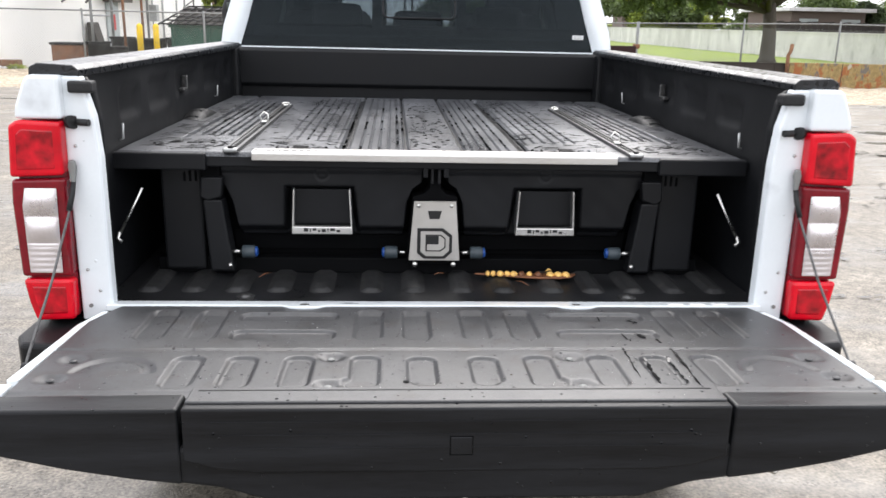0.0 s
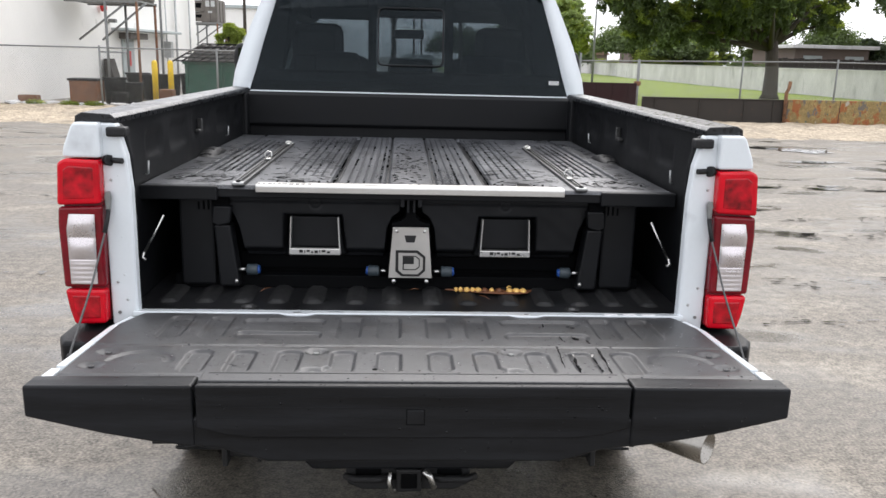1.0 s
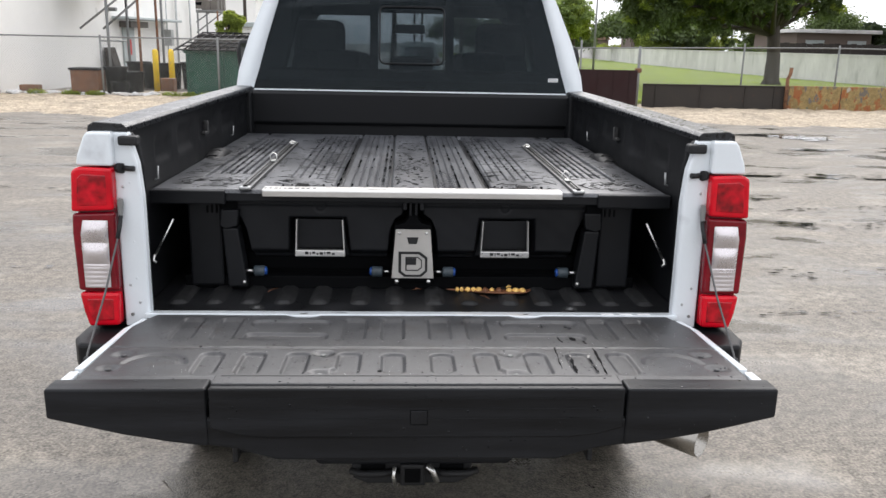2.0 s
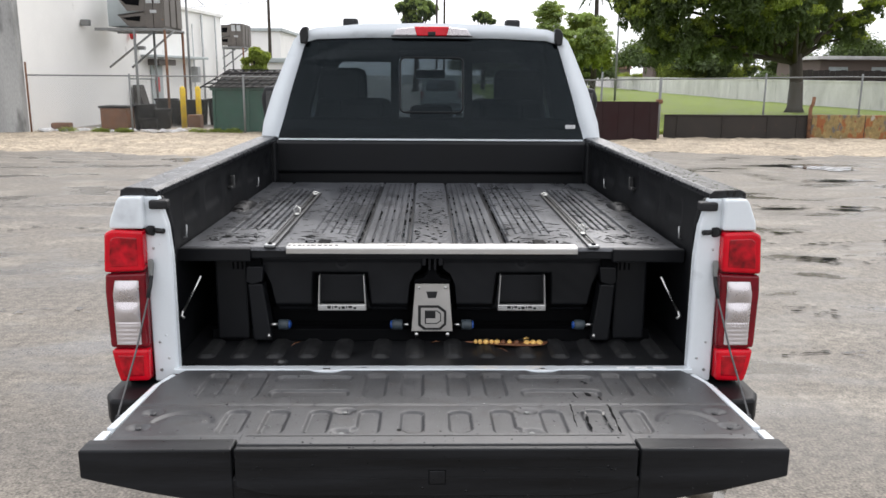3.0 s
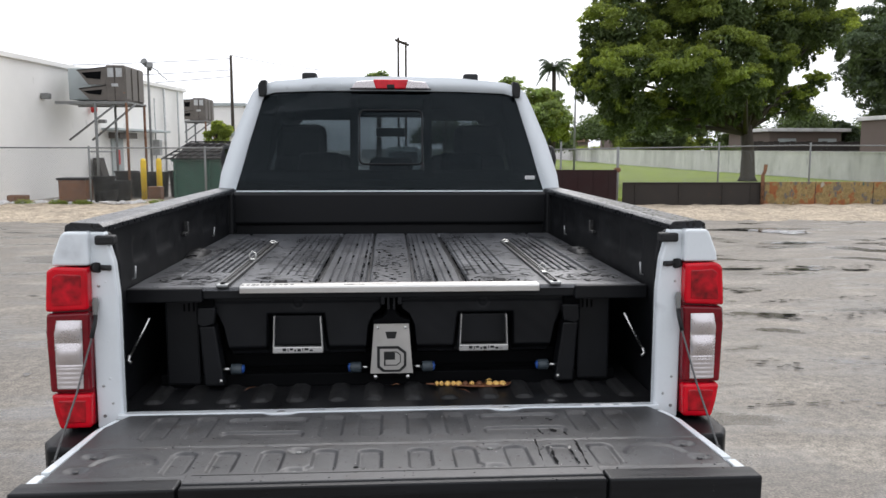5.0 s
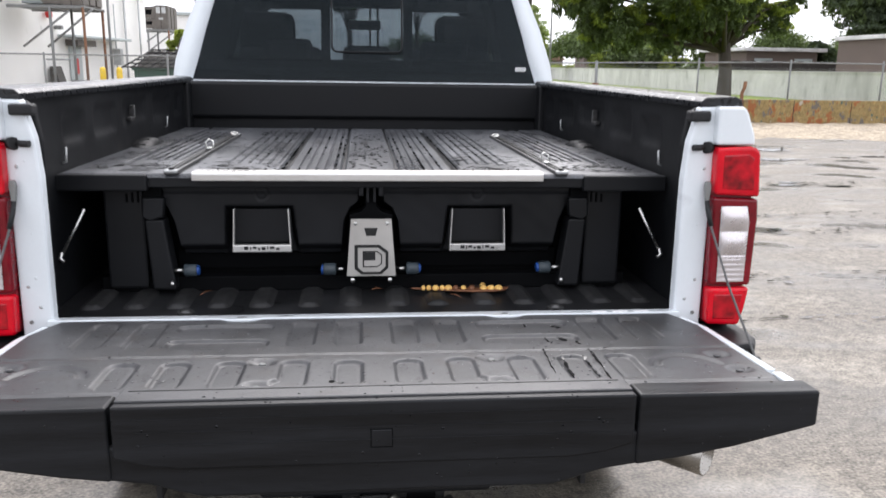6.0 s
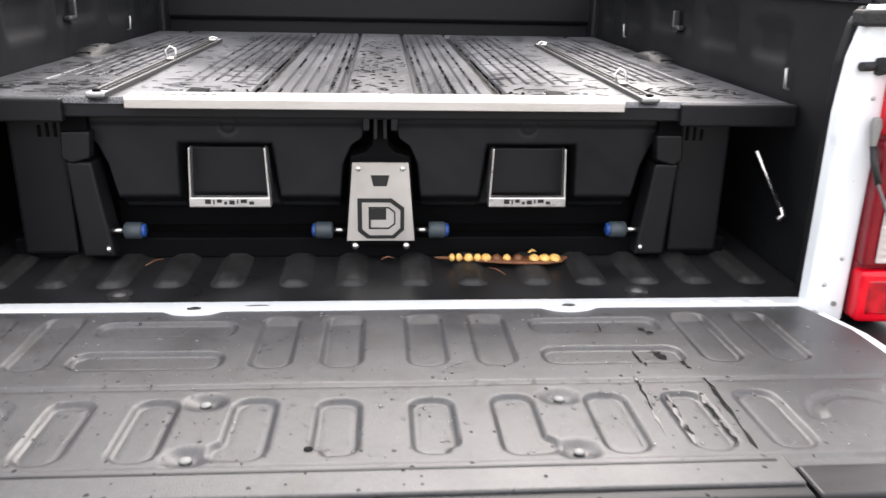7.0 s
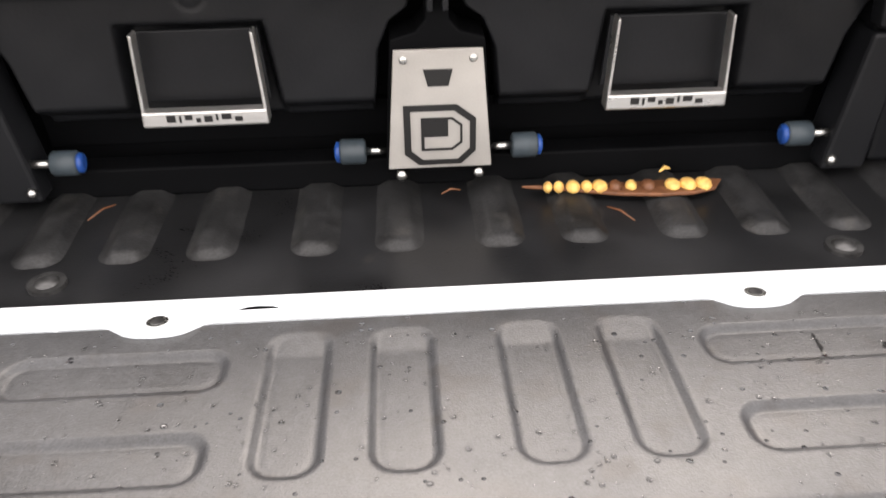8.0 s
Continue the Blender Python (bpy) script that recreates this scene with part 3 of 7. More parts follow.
def tail_gate():
    gate = part("tailgate", prism([(-0.827, -0.050), (-0.863, -0.16), (-0.876, -0.60), (0.876, -0.60), (0.863, -0.16), (0.827, -0.050)], 0.872, 0.918, "z", 0.006), PAINT, truck, "white tailgate lowered flat, black inside")

    def h(x, y):
        z = np.full_like(x, 0.9365)
        cells = [(c, -0.160, 0.036, 0.111) for c in (0.070, 0.183, 0.562, 0.679)]
        cells += [(0.378, -0.111, 0.121, 0.034), (0.378, -0.238, 0.121, 0.034)]
        cells += [(c, -0.4545, 0.034, 0.084 if c > 0.1 else 0.078) for c in (0.066, 0.184, 0.322, 0.440, 0.551)]
        for cx, cy, hx, hy in cells:
            for s in (-1, 1):
                r = min(hx, hy) * 0.8
                a = np.full_like(x, 1.0)
                out, rim = pad(x, y, s * cx, cy, hx, hy, r, 0.0085), pad(x, y, s * cx, cy, hx - 0.009, hy - 0.009, r * 0.8, 0.007)
                if cx == 0.066:
                    a = 1 - pad(x, y, s * (cx + 0.036), cy - 0.075, 0.026, 0.024, 0.016, 0.012)
                if cx == 0.184:
                    out = np.maximum(out, pad(x, y, s * (cx + 0.022), cy - 0.058, 0.026, 0.026, 0.024, 0.010))
                    rim = np.maximum(rim, pad(x, y, s * (cx + 0.022), cy - 0.058, 0.018, 0.018, 0.017, 0.007))
                if cy == -0.160:
                    a = np.clip((-0.052 - y) / 0.035, 0, 1)
                z = z - a * (0.0072 * out - 0.0008 * rim)
        for s in (-1, 1):
            for cx, cy in ((0.257, -0.381), (0.253, -0.527), (0.789, -0.389), (0.795, -0.492)):
                z = z - 0.008 * pad(x, y, s * cx, cy, 0.036, 0.030, 0.029, 0.026)
            ringed = pad(x, y, s * 0.69, -0.462, 0.088, 0.088, 0.088, 0.012) - pad(x, y, s * 0.69, -0.462, 0.068, 0.068, 0.068, 0.012)
            z = z - 0.005 * ringed * (y > -0.462)
        z = z - 0.0042 * np.exp(-((y + 0.334) / 0.0045) ** 2) - 0.004 * np.clip((-0.549 - y) / 0.012, 0, 1)
        z = z + 0.0008 * wavy(x, y, 7.0)
        return z
    inner = part("inner_panel", prism([(-0.820, -0.053), (-0.849, -0.148), (-0.853, -0.583), (0.853, -0.583), (0.849, -0.148), (0.820, -0.053)], 0.914, 0.9200, "z"), GATE, gate, "dark grey moulded inner panel")
    # moulded face, its outline narrowing at the hinge
    nx, ny = 420, 140
    us, ys = np.meshgrid(np.linspace(-1, 1, nx), np.linspace(-0.583, -0.030, ny))
    half = np.interp(ys, [-0.583, -0.148, -0.053, -0.030], [0.853, 0.847, 0.818, 0.808])
    xs = us * half
    zs = h(xs, ys)
    zs[0, :] -= 0.008
    zs[:, 0] -= 0.008
    zs[:, -1] -= 0.008
    idx = np.arange(nx * ny).reshape(ny, nx)
    quads = np.stack((idx[:-1, :-1], idx[:-1, 1:], idx[1:, 1:], idx[1:, :-1]), -1).reshape(-1, 4)
    me = bpy.data.meshes.new("moulded_face")
    me.from_pydata(np.stack((xs, ys, zs), -1).reshape(-1, 3).tolist(), [], quads.tolist())
    me.polygons.foreach_set("use_smooth", np.ones(len(quads), bool))
    me.materials.append(GATE)
    face = new("moulded_face", me)
    face.parent = gate
    face["label"] = "dark grey textured panel with rounded pockets and water beads"
    for s in (-1, 1):
        for cx, cy in ((0.257, -0.381), (0.253, -0.527)):
            part("panel_bolt", ball((s * cx, cy, 0.9315), (0.0085, 0.0085, 0.003)), FENCE, gate)
        for cx, cy in ((0.789, -0.389), (0.795, -0.492)):
            part("panel_bolt", ball((s * cx, cy, 0.9325), (0.0085, 0.0085, 0.003)), GATE, gate)
    part("drain_hole", tube([(-0.10, -0.515, 0.930), (-0.10, -0.515, 0.9380)], 0.006, 14), HOLLOW, gate)
    # step cover and end trims across the top edge of the gate
    mid = [(-0.502, 0.9500), (-0.502, 0.846), (-0.44, 0.828), (-0.37, 0.820), (0.37, 0.820), (0.44, 0.828), (0.502, 0.846), (0.502, 0.9500)]
    part("step_cover", prism(mid, -0.664, -0.592, "y", 0.005, seg=3), TRIM, gate, "black plastic step cover with a square button")
    half = [(0.60, 0.868), (0.60, 0.8085), (0.442, 0.786), (0.385, 0.768), (0.343, 0.756)]
    under = [(-x, z) for x, z in half] + half[::-1]
    part("lower_lip", prism(under, -0.655, -0.583, "y", 0.007, seg=3), TRIM, gate, "wet black lower lip of the gate")
    for s in (-1, 1):
        end = [(s * x, z) for x, z in ((0.509, 0.9480), (0.509, 0.797), (0.60, 0.8085), (0.713, 0.829), (0.885, 0.871), (0.885, 0.9460))]
        part("end_trim", prism(end, -0.661, -0.592, "y", 0.006, seg=3), TRIM, gate, "black plastic end trim")
        part("gate_edge", prism([(s * 0.842, -0.058), (s * 0.867, -0.16), (s * 0.880, -0.490), (s * 0.857, -0.490), (s * 0.849, -0.16), (s * 0.826, -0.058)], 0.90, 0.9335, "z", 0.003), PAINT, gate)
        part("edge_tip", prism([(s * 0.857, -0.514), (s * 0.881, -0.514), (s * 0.884, -0.591), (s * 0.857, -0.591)], 0.90, 0.936, "z", 0.003), PAINT, gate)
        part("cable_anchor", tube([(s * 0.868, -0.387, 0.915), (s * 0.894, -0.387, 0.915)], 0.013, 12), RUBBER, gate)
    part("step_lip", block(-0.500, 0.500, -0.642, -0.578, 0.947, 0.9545, 0.003), GATE, gate)
    part("step_lip_groove", block(-0.485, 0.485, -0.594, -0.590, 0.9520, 0.9553), TRIM, gate)
    bt = prism([(-0.020, 0.856), (-0.020, 0.892), (0.020, 0.892), (0.020, 0.856)], -0.6655, -0.660, "y", 0.002)
    part("square_button", bt, TRIM, gate)
    fr = block(-0.0215, 0.0215, -0.665, -0.656, 0.892, 0.8932)
    for b in ((-0.0215, 0.0215, 0.8548, 0.856), (-0.0215, -0.020, 0.8548, 0.8932), (0.020, 0.0215, 0.8548, 0.8932)):
        fr = block(b[0], b[1], -0.665, -0.656, b[2], b[3], 0, fr)
    part("button_gap", fr, HOLLOW, gate)
    for k in range(3):
        part("cover_rib", block(-0.46, 0.46, -0.6652, -0.660, 0.9230 - k * 0.026, 0.9245 - k * 0.026, 0.0005), TRIM, gate)
    for s in (-1, 1):
        pts = [(s * 0.893, -0.015, 1.285), (s * 0.896, -0.026, 1.225), (s * 0.899, -0.055, 1.180), (s * 0.900, -0.185, 1.052), (s * 0.901, -0.345, 0.930), (s * 0.896, -0.385, 0.905)]
        cable = part("support_cable", tube(pts, 0.0031, 8), CABLE, truck, "thin steel tailgate cable", smooth=True)
        part("cable_eye", prism([(s * 0.888, 1.298), (s * 0.902, 1.298), (s * 0.905, 1.282), (s * 0.900, 1.235), (s * 0.892, 1.235), (s * 0.885, 1.282)], -0.026, -0.014, "y", 0.004), FENCE, cable)
        part("cable_sleeve", tube([(s * 0.895, -0.024, 1.245), (s * 0.897, -0.032, 1.218), (s * 0.899, -0.055, 1.182)], 0.0065, 10), RUBBER, cable)
    # rain drops standing on the panel and along the trim
    rng = random.Random(8)
    verts, faces = [], []
    for k in range(1310):
        r = rng.choice((0.0008, 0.0011, 0.0014, 0.0018, 0.0023, 0.0030, 0.0036))
        if k < 1300:
            x, y = rng.uniform(-0.75, 0.75), rng.uniform(-0.54, -0.06)
            z = float(h(np.array([[x]]), np.array([[y]]))[0, 0])
        else:
            x, y = rng.uniform(-0.85, 0.85), rng.uniform(-0.655, -0.60)
            z = 0.9480 if abs(x) > 0.505 else 0.9547
            if abs(x) < 0.505 and y < -0.639:
                continue
        base = len(verts)
        for ring_r, ring_z in ((1.0, 0.0), (0.8, 0.32), (0.42, 0.52)):
            for j in range(8):
                verts.append((x + r * ring_r * math.cos(j * math.pi / 4), y + r * ring_r * math.sin(j * math.pi / 4), z + r * ring_z))
        verts.append((x, y, z + r * 0.58))
        for lay in (0, 8):
            for j in range(8):
                faces.append((base + lay + j, base + lay + (j + 1) % 8, base + lay + 8 + (j + 1) % 8, base + lay + 8 + j))
        for j in range(8):
            faces.append((base + 16 + j, base + 16 + (j + 1) % 8, base + 24))
    me = bpy.data.meshes.new("rain_drop_scatter")
    me.from_pydata(verts, [], faces)
    me.polygons.foreach_set("use_smooth", np.ones(len(faces), bool))
    me.materials.append(BEAD)
    beads = new("rain_drop_scatter", me)
    beads.parent, beads["kind"], beads["label"] = gate, "stuff", "clear standing rain drops"
    # dark trickles where rain ran over the panel
    rng = random.Random(5)
    for x0, y0, x1, y1, w in ((0.389, -0.305, 0.378, -0.47, 0.004), (0.498, -0.310, 0.489, -0.508, 0.006), (0.424, -0.345, 0.416, -0.482, 0.008), (0.472, -0.36, 0.470, -0.49, 0.007), (0.462, -0.11, 0.468, -0.15, 0.012), (0.455, -0.20, 0.462, -0.235, 0.016), (0.418, -0.20, 0.42, -0.27, 0.004), (0.388, -0.09, 0.386, -0.14, 0.004), (0.484, -0.245, 0.486, -0.28, 0.007)):
        b = bmesh.new()
        prev = None
        for k in range(13):
            f = k / 12
            x = x0 + (x1 - x0) * f + rng.uniform(-0.0015, 0.0015)
            y = 1.06 * (y0 + (y1 - y0) * f)
            z = float(h(np.array([[x]]), np.array([[y]]))[0, 0]) + 0.0010
            ww = 1.5 * w * rng.uniform(0.15, 0.9) * (0.5 if k in (0, 12) else 1)
            cur = (b.verts.new((x - ww / 2, y, z)), b.verts.new((x + ww / 2, y, z)))
            if prev:
                b.faces.new((prev[0], prev[1], cur[1], cur[0]))
            prev = cur
        part("water_trickle", b, WATER, gate, smooth=True)
    return [gate] + list(gate.children_recursive)


def level_gate(obs):
    """The gate hangs from its cables with its free edge slightly raised."""
    for ob in obs:
        for v in ob.data.vertices:
            x, y, z = v.co
            v.co = (x, y, z - 0.0065 - 0.034 * y)


def bumper():
    bump = part("bumper", block(-0.93, 0.93, -0.13, 0.06, 0.62, 0.755, 0.02), TRIM, truck, "black and chrome rear step bumper")
    part("bumper_step", block(-0.86, 0.86, -0.155, -0.02, 0.735, 0.765, 0.008), TRIM, bump)
    part("plate_recess", prism([(-0.40, 0.755), (-0.27, 0.56), (-0.25, 0.545), (0.25, 0.545), (0.27, 0.56), (0.40, 0.755)], -0.125, -0.06, "y", 0.01), HOLLOW, bump)
    part("lower_valance", prism([(-0.42, 0.60), (-0.30, 0.47), (0.30, 0.47), (0.42, 0.60)], -0.14, 0.0, "y", 0.01), TRIM, bump)
    for s in (-1, 1):
        shape = [(1.010, 0.800), (0.955, 0.800), (0.905, 0.775), (0.435, 0.745), (0.335, 0.535), (0.455, 0.545), (0.50, 0.585), (0.915, 0.615), (0.985, 0.655), (1.008, 0.70)]
        chrome = part("chrome_panel", prism([(s * x, z) for x, z in shape], -0.165, 0.05, "y", 0.014, seg=3), CHROME, bump, "polished chrome bumper end", smooth=False)
        part("parking_sensor", tube([(s * 0.89, -0.160, 0.708), (s * 0.89, -0.169, 0.708)], 0.019, 18), RUBBER, chrome)
        corner = [(0.895, 0.02), (0.895, -0.10), (0.925, -0.165), (1.005, -0.155), (1.035, -0.10), (1.035, 0.16), (0.93, 0.16)]
        part("corner_step", prism([(s * x, y) for x, y in corner], 0.795, 0.882, "z", 0.012, seg=3), LINER, bump, "wet black corner step")
    frame_ = part("plate_frame", block(-0.170, 0.150, -0.150, -0.140, 0.826, 0.842, 0.003), CHROME, truck, "chrome licence plate frame")
    for b in ((-0.170, 0.150, 0.678, 0.698), (-0.170, -0.158, 0.69, 0.83), (0.138, 0.150, 0.69, 0.83)):
        part("frame_bar", block(b[0], b[1], -0.150, -0.140, b[2], b[3], 0.002), CHROME, frame_)
    part("blank_plate", block(-0.165, 0.145, -0.142, -0.136, 0.68, 0.84), PLATE, frame_)
    part("plate_mount", block(-0.19, 0.17, -0.137, -0.10, 0.66, 0.85, 0.006), HOLLOW, truck)
    for x0, x1, z0, z1 in ((-0.125, 0.105, 0.829, 0.839), (-0.085, 0.08, 0.682, 0.693)):
        part("dark_bar", block(x0, x1, -0.1512, -0.149, z0, z1), INK, frame_)
    # hitch, receiver, chain loops
    hitch = part("hitch_receiver", block(-0.045, 0.035, -0.15, 0.30, 0.40, 0.475, 0.006), RUBBER, truck, "black trailer hitch receiver")
    part("receiver_mouth", block(-0.030, 0.020, -0.153, -0.10, 0.413, 0.462, 0.003), HOLLOW, hitch)
    part("hitch_crossbar", tube([(-0.55, 0.05, 0.50), (0.55, 0.05, 0.50)], 0.04, 14), RUBBER, hitch)
    for s in (-1, 1):
        part("chain_loop", tube([(s * 0.05, -0.12, 0.44), (s * 0.10, -0.15, 0.445), (s * 0.17, -0.15, 0.445), (s * 0.20, -0.12, 0.44)], 0.012, 8), RUBBER, hitch)
    part("safety_pin", tube([(0.04, -0.08, 0.44), (0.075, -0.10, 0.44), (0.085, -0.11, 0.40)], 0.008, 8), BOLT, hitch)
    part("wiring_socket", tube([(0.13, -0.06, 0.50), (0.13, -0.13, 0.50)], 0.03, 14), RUBBER, hitch)
    plate = part("hitch_plate", prism([(-0.205, 0.525), (-0.195, 0.415), (-0.15, 0.395), (0.135, 0.395), (0.18, 0.415), (0.19, 0.525)], -0.125, -0.105, "y", 0.006), RUBBER, truck, "black hitch plate with chain slots")
    for s in (-1, 1):
        part("chain_slot", block(s * 0.125 - 0.045, s * 0.125 + 0.035, -0.1275, -0.12, 0.436, 0.470, 0.006), HOLLOW, plate)
        part("beam_bracket", block(s * 0.555, s * 0.572, -0.13, 0.10, 0.475, 0.60, 0.004), RUBBER, truck)
        part("beam_bracket", block(s * 0.455, s * 0.468, -0.12, 0.10, 0.485, 0.58, 0.004), RUBBER, truck)
    beam = part("rear_beam", block(-0.57, 0.57, -0.10, 0.0, 0.490, 0.57, 0.008), RUBBER, truck, "black rear cross beam")
    for x0, x1, z0 in ((0.233, 0.262, 0.512), (0.240, 0.256, 0.502), (0.275, 0.288, 0.506), (0.298, 0.330, 0.505)):
        part("label_bar", block(x0, x1, -0.1022, -0.099, z0, z0 + 0.006), PAPER, beam)
    part("hitch_clip", tube([(-0.062, -0.16, 0.475), (-0.066, -0.165, 0.44), (-0.058, -0.165, 0.41)], 0.006, 8), BOLT, hitch, "bright steel hitch clip")
    part("hitch_clip", tube([(0.040, -0.16, 0.478), (0.058, -0.165, 0.462), (0.072, -0.165, 0.425)], 0.010, 8), BOLT, hitch)
    # exhaust
    pipe = part("exhaust_pipe", tube([(0.45, 0.95, 0.53), (0.64, 0.46, 0.475), (0.83, 0.23, 0.450)], 0.044, 14), RUST, truck, "steel exhaust pipe")
    part("exhaust_tip", ring((0.805, 0.25, 0.450), (1.000, 0.050, 0.445), 0.056, 0.052), TIPSTEEL, pipe, "polished exhaust tip", smooth=True)


def wheels():
    for s in (-1, 1):
        for y in (1.02, 5.10):
            c = (s * 0.86, y, 0.40)
            b = bmesh.new()
            prof = [(0.25, -0.10), (0.36, -0.135), (0.395, -0.11), (0.402, -0.05), (0.402, 0.05), (0.395, 0.11), (0.36, 0.135), (0.25, 0.10)]
            rings = []
            n = 40
            for r, dx in prof:
                rings.append([b.verts.new((c[0] + dx, c[1] + r * math.cos(a), c[2] + r * math.sin(a))) for a in (2 * math.pi * j / n for j in range(n))])
            for a, d in zip(rings, rings[1:] + rings[:1]):
                for j in range(n):
                    b.faces.new((a[j], a[(j + 1) % n], d[(j + 1) % n], d[j]))
            bmesh.ops.recalc_face_normals(b, faces=b.faces[:])
            wheel = part("wheel", b, RUBBER, truck, "black tyre on a wet road")
            for j in range(44):
                a = 2 * math.pi * j / 44
                if y < 2:
                    tb = block(-0.12, 0.12, -0.012, 0.012, -0.004, 0.006)
                    bmesh.ops.transform(tb, matrix=Matrix.Translation((c[0], c[1] + 0.402 * math.cos(a), c[2] + 0.402 * math.sin(a))) @ Matrix.Rotation(a - math.pi / 2, 4, "X") @ Matrix.Rotation(0.35 * (-1) ** j, 4, "Z"), verts=tb.verts[:])
                    part("tread_block", tb, RUBBER, wheel)
            part("rim", tube([(c[0] - 0.09, c[1], c[2]), (c[0] + 0.09, c[1], c[2])], 0.26, 24), CHROME, wheel)
    part("rear_axle", tube([(-0.75, 1.02, 0.40), (0.75, 1.02, 0.40)], 0.06, 12, tube([(-0.16, 1.02, 0.42), (0.16, 1.02, 0.42)], 0.17, 16)), RUBBER, truck)
    for s in (-1, 1):
        part("mud_flap", block(s * 0.70, s * 0.99, 0.52, 0.53, 0.22, 0.72, 0.004), RUBBER, truck)
        part("chassis_rail", block(s * 0.42, s * 0.50, 0.0, 5.6, 0.50, 0.68, 0.01), RUBBER, truck)
        part("leaf_spring", block(s * 0.52, s * 0.58, 0.25, 1.7, 0.36, 0.42, 0.01), RUBBER, truck)
    part("spare_tyre", tube([(0, 0.72, 0.52), (0, 0.72, 0.70)], 0.36, 28), RUBBER, truck)


def bulkhead():
    part("bulkhead", block(-0.90, 0.90, 1.99, 2.045, 0.93, 1.492, 0.006), LINER, truck, "black bed bulkhead")
    part("bulkhead_rail", prism([(1.965, 1.335), (1.965, 1.488), (1.98, 1.500), (2.05, 1.500), (2.05, 1.32), (1.975, 1.32)], -0.87, 0.87, "x", 0.004), LINER, truck)
    for s in (-1, 1):
        part("front_post", block(s * 0.86, s * 0.91, 1.90, 2.04, 0.94, 1.498, 0.012), LINER, truck)


def cab():
    y0 = 2.10

    def frame_at(k):
        """Half outline of the rear of the cab; k = 0 outside, 1 along the glass."""
        if k == 0:
            return [(0.995, 1.10), (0.985, 1.45), (0.962, 1.60), (0.905, 1.78), (0.822, 1.98), (0.785, 2.06), (0.745, 2.098), (0.66, 2.124), (0.40, 2.148), (0.0, 2.156)]
        return [(0.886, 1.503), (0.875, 1.54), (0.850, 1.62), (0.812, 1.76), (0.757, 1.94), (0.736, 2.01), (0.722, 2.045), (0.66, 2.062), (0.40, 2.072), (0.0, 2.075)]

    def lean(z):
        return y0 + 0.10 * max(0, z - 1.5) / 0.6
    out, inn = frame_at(0), frame_at(1)
    full_o = [(-x, z) for x, z in out] + [(x, z) for x, z in out[-2::-1]]
    full_i = [(-x, z) for x, z in inn] + [(x, z) for x, z in inn[-2::-1]]
    b = bmesh.new()

    def ringof(poly, dy):
        return [b.verts.new((x, lean(z) + dy, z)) for x, z in poly]
    ro, ri, ro2, ri2 = ringof(full_o, 0), ringof(full_i, 0.012), ringof(full_o, 0.09), ringof(full_i, 0.05)
    n = len(ro)
    for i in range(n - 1):
        for a, c in ((ro, ri), (ri, ri2), (ri2, ro2), (ro2, ro)):
            f = b.faces.new((a[i], a[i + 1], c[i + 1], c[i]))
            f.smooth = True
    for a in (0, n - 1):
        b.faces.new((ro[a], ri[a], ri2[a], ro2[a]))
    # lower rear wall
    low = [b.verts.new(v) for v in ((-0.995, y0, 1.10), (0.995, y0, 1.10), (0.886, y0 + 0.012, 1.498), (-0.886, y0 + 0.012, 1.498))]
    b.faces.new(low)
    bmesh.ops.recalc_face_normals(b, faces=b.faces[:])
    shell = part("cab_shell", b, PAINT, truck, "white cab with a slightly arched roof")
    # roof, pillars, doors and bonnet
    roof = bmesh.new()
    rows = []
    for y, dz, k in ((2.30, 0.0, 1.0), (2.7, 0.012, 1.0), (3.3, 0.010, 0.99), (3.75, -0.03, 0.96), (3.95, -0.09, 0.93)):
        rows.append([(x * k, y, z + dz) for x, z in full_o if z > 1.97])
        rows.append([(x * k, y, z + dz - 0.03) for x, z in full_o if z > 1.97])
    top, bot = [[roof.verts.new(p) for p in r] for r in rows[0::2]], [[roof.verts.new(p) for p in r] for r in rows[1::2]]
    for lay in (top, bot):
        for a, c in zip(lay, lay[1:]):
            for i in range(len(a) - 1):
                roof.faces.new((a[i], a[i + 1], c[i + 1], c[i])).smooth = True
    bmesh.ops.recalc_face_normals(roof, faces=roof.faces[:])
    part("roof_panel", roof, PAINT, shell)
    lining = bmesh.new()
    lay = [[lining.verts.new((x * k * 0.985, y, z - 0.045 + dz)) for x, z in full_o if z > 1.97] for y, dz, k in ((2.31, 0.0, 1.0), (2.7, 0.012, 1.0), (3.3, 0.010, 0.99), (3.75, -0.03, 0.96), (3.94, -0.09, 0.93))]
    for a, c in zip(lay, lay[1:]):
        for i in range(len(a) - 1):
            lining.faces.new((a[i], a[i + 1], c[i + 1], c[i])).smooth = True
    bmesh.ops.solidify(lining, geom=lining.faces[:], thickness=0.006)
    part("headliner", lining, FABRIC, shell, "dark cab headliner")
    for s in (-1, 1):
        part("door_trim", prism([(2.3, 0.70), (2.3, 1.49), (4.35, 1.41), (4.35, 0.70)], s * 0.955, s * 0.968, "x"), FABRIC, shell)
        part("cab_side", prism([(2.28, 0.70), (2.28, 1.50), (4.35, 1.42), (4.35, 0.70)], s * 0.97, s * 1.005, "x", 0.01), PAINT, shell)
        part("rear_pillar", tube([(s * 0.93, 2.40, 1.46), (s * 0.75, 2.40, 2.04)], 0.04, 8), FABRIC, shell)
        part("middle_pillar", tube([(s * 0.94, 3.25, 1.46), (s * 0.78, 3.25, 2.04)], 0.05, 8), FABRIC, shell)
        part("front_pillar", tube([(s * 0.94, 4.60, 1.42), (s * 0.74, 3.92, 2.05)], 0.045, 8), PAINT, shell)
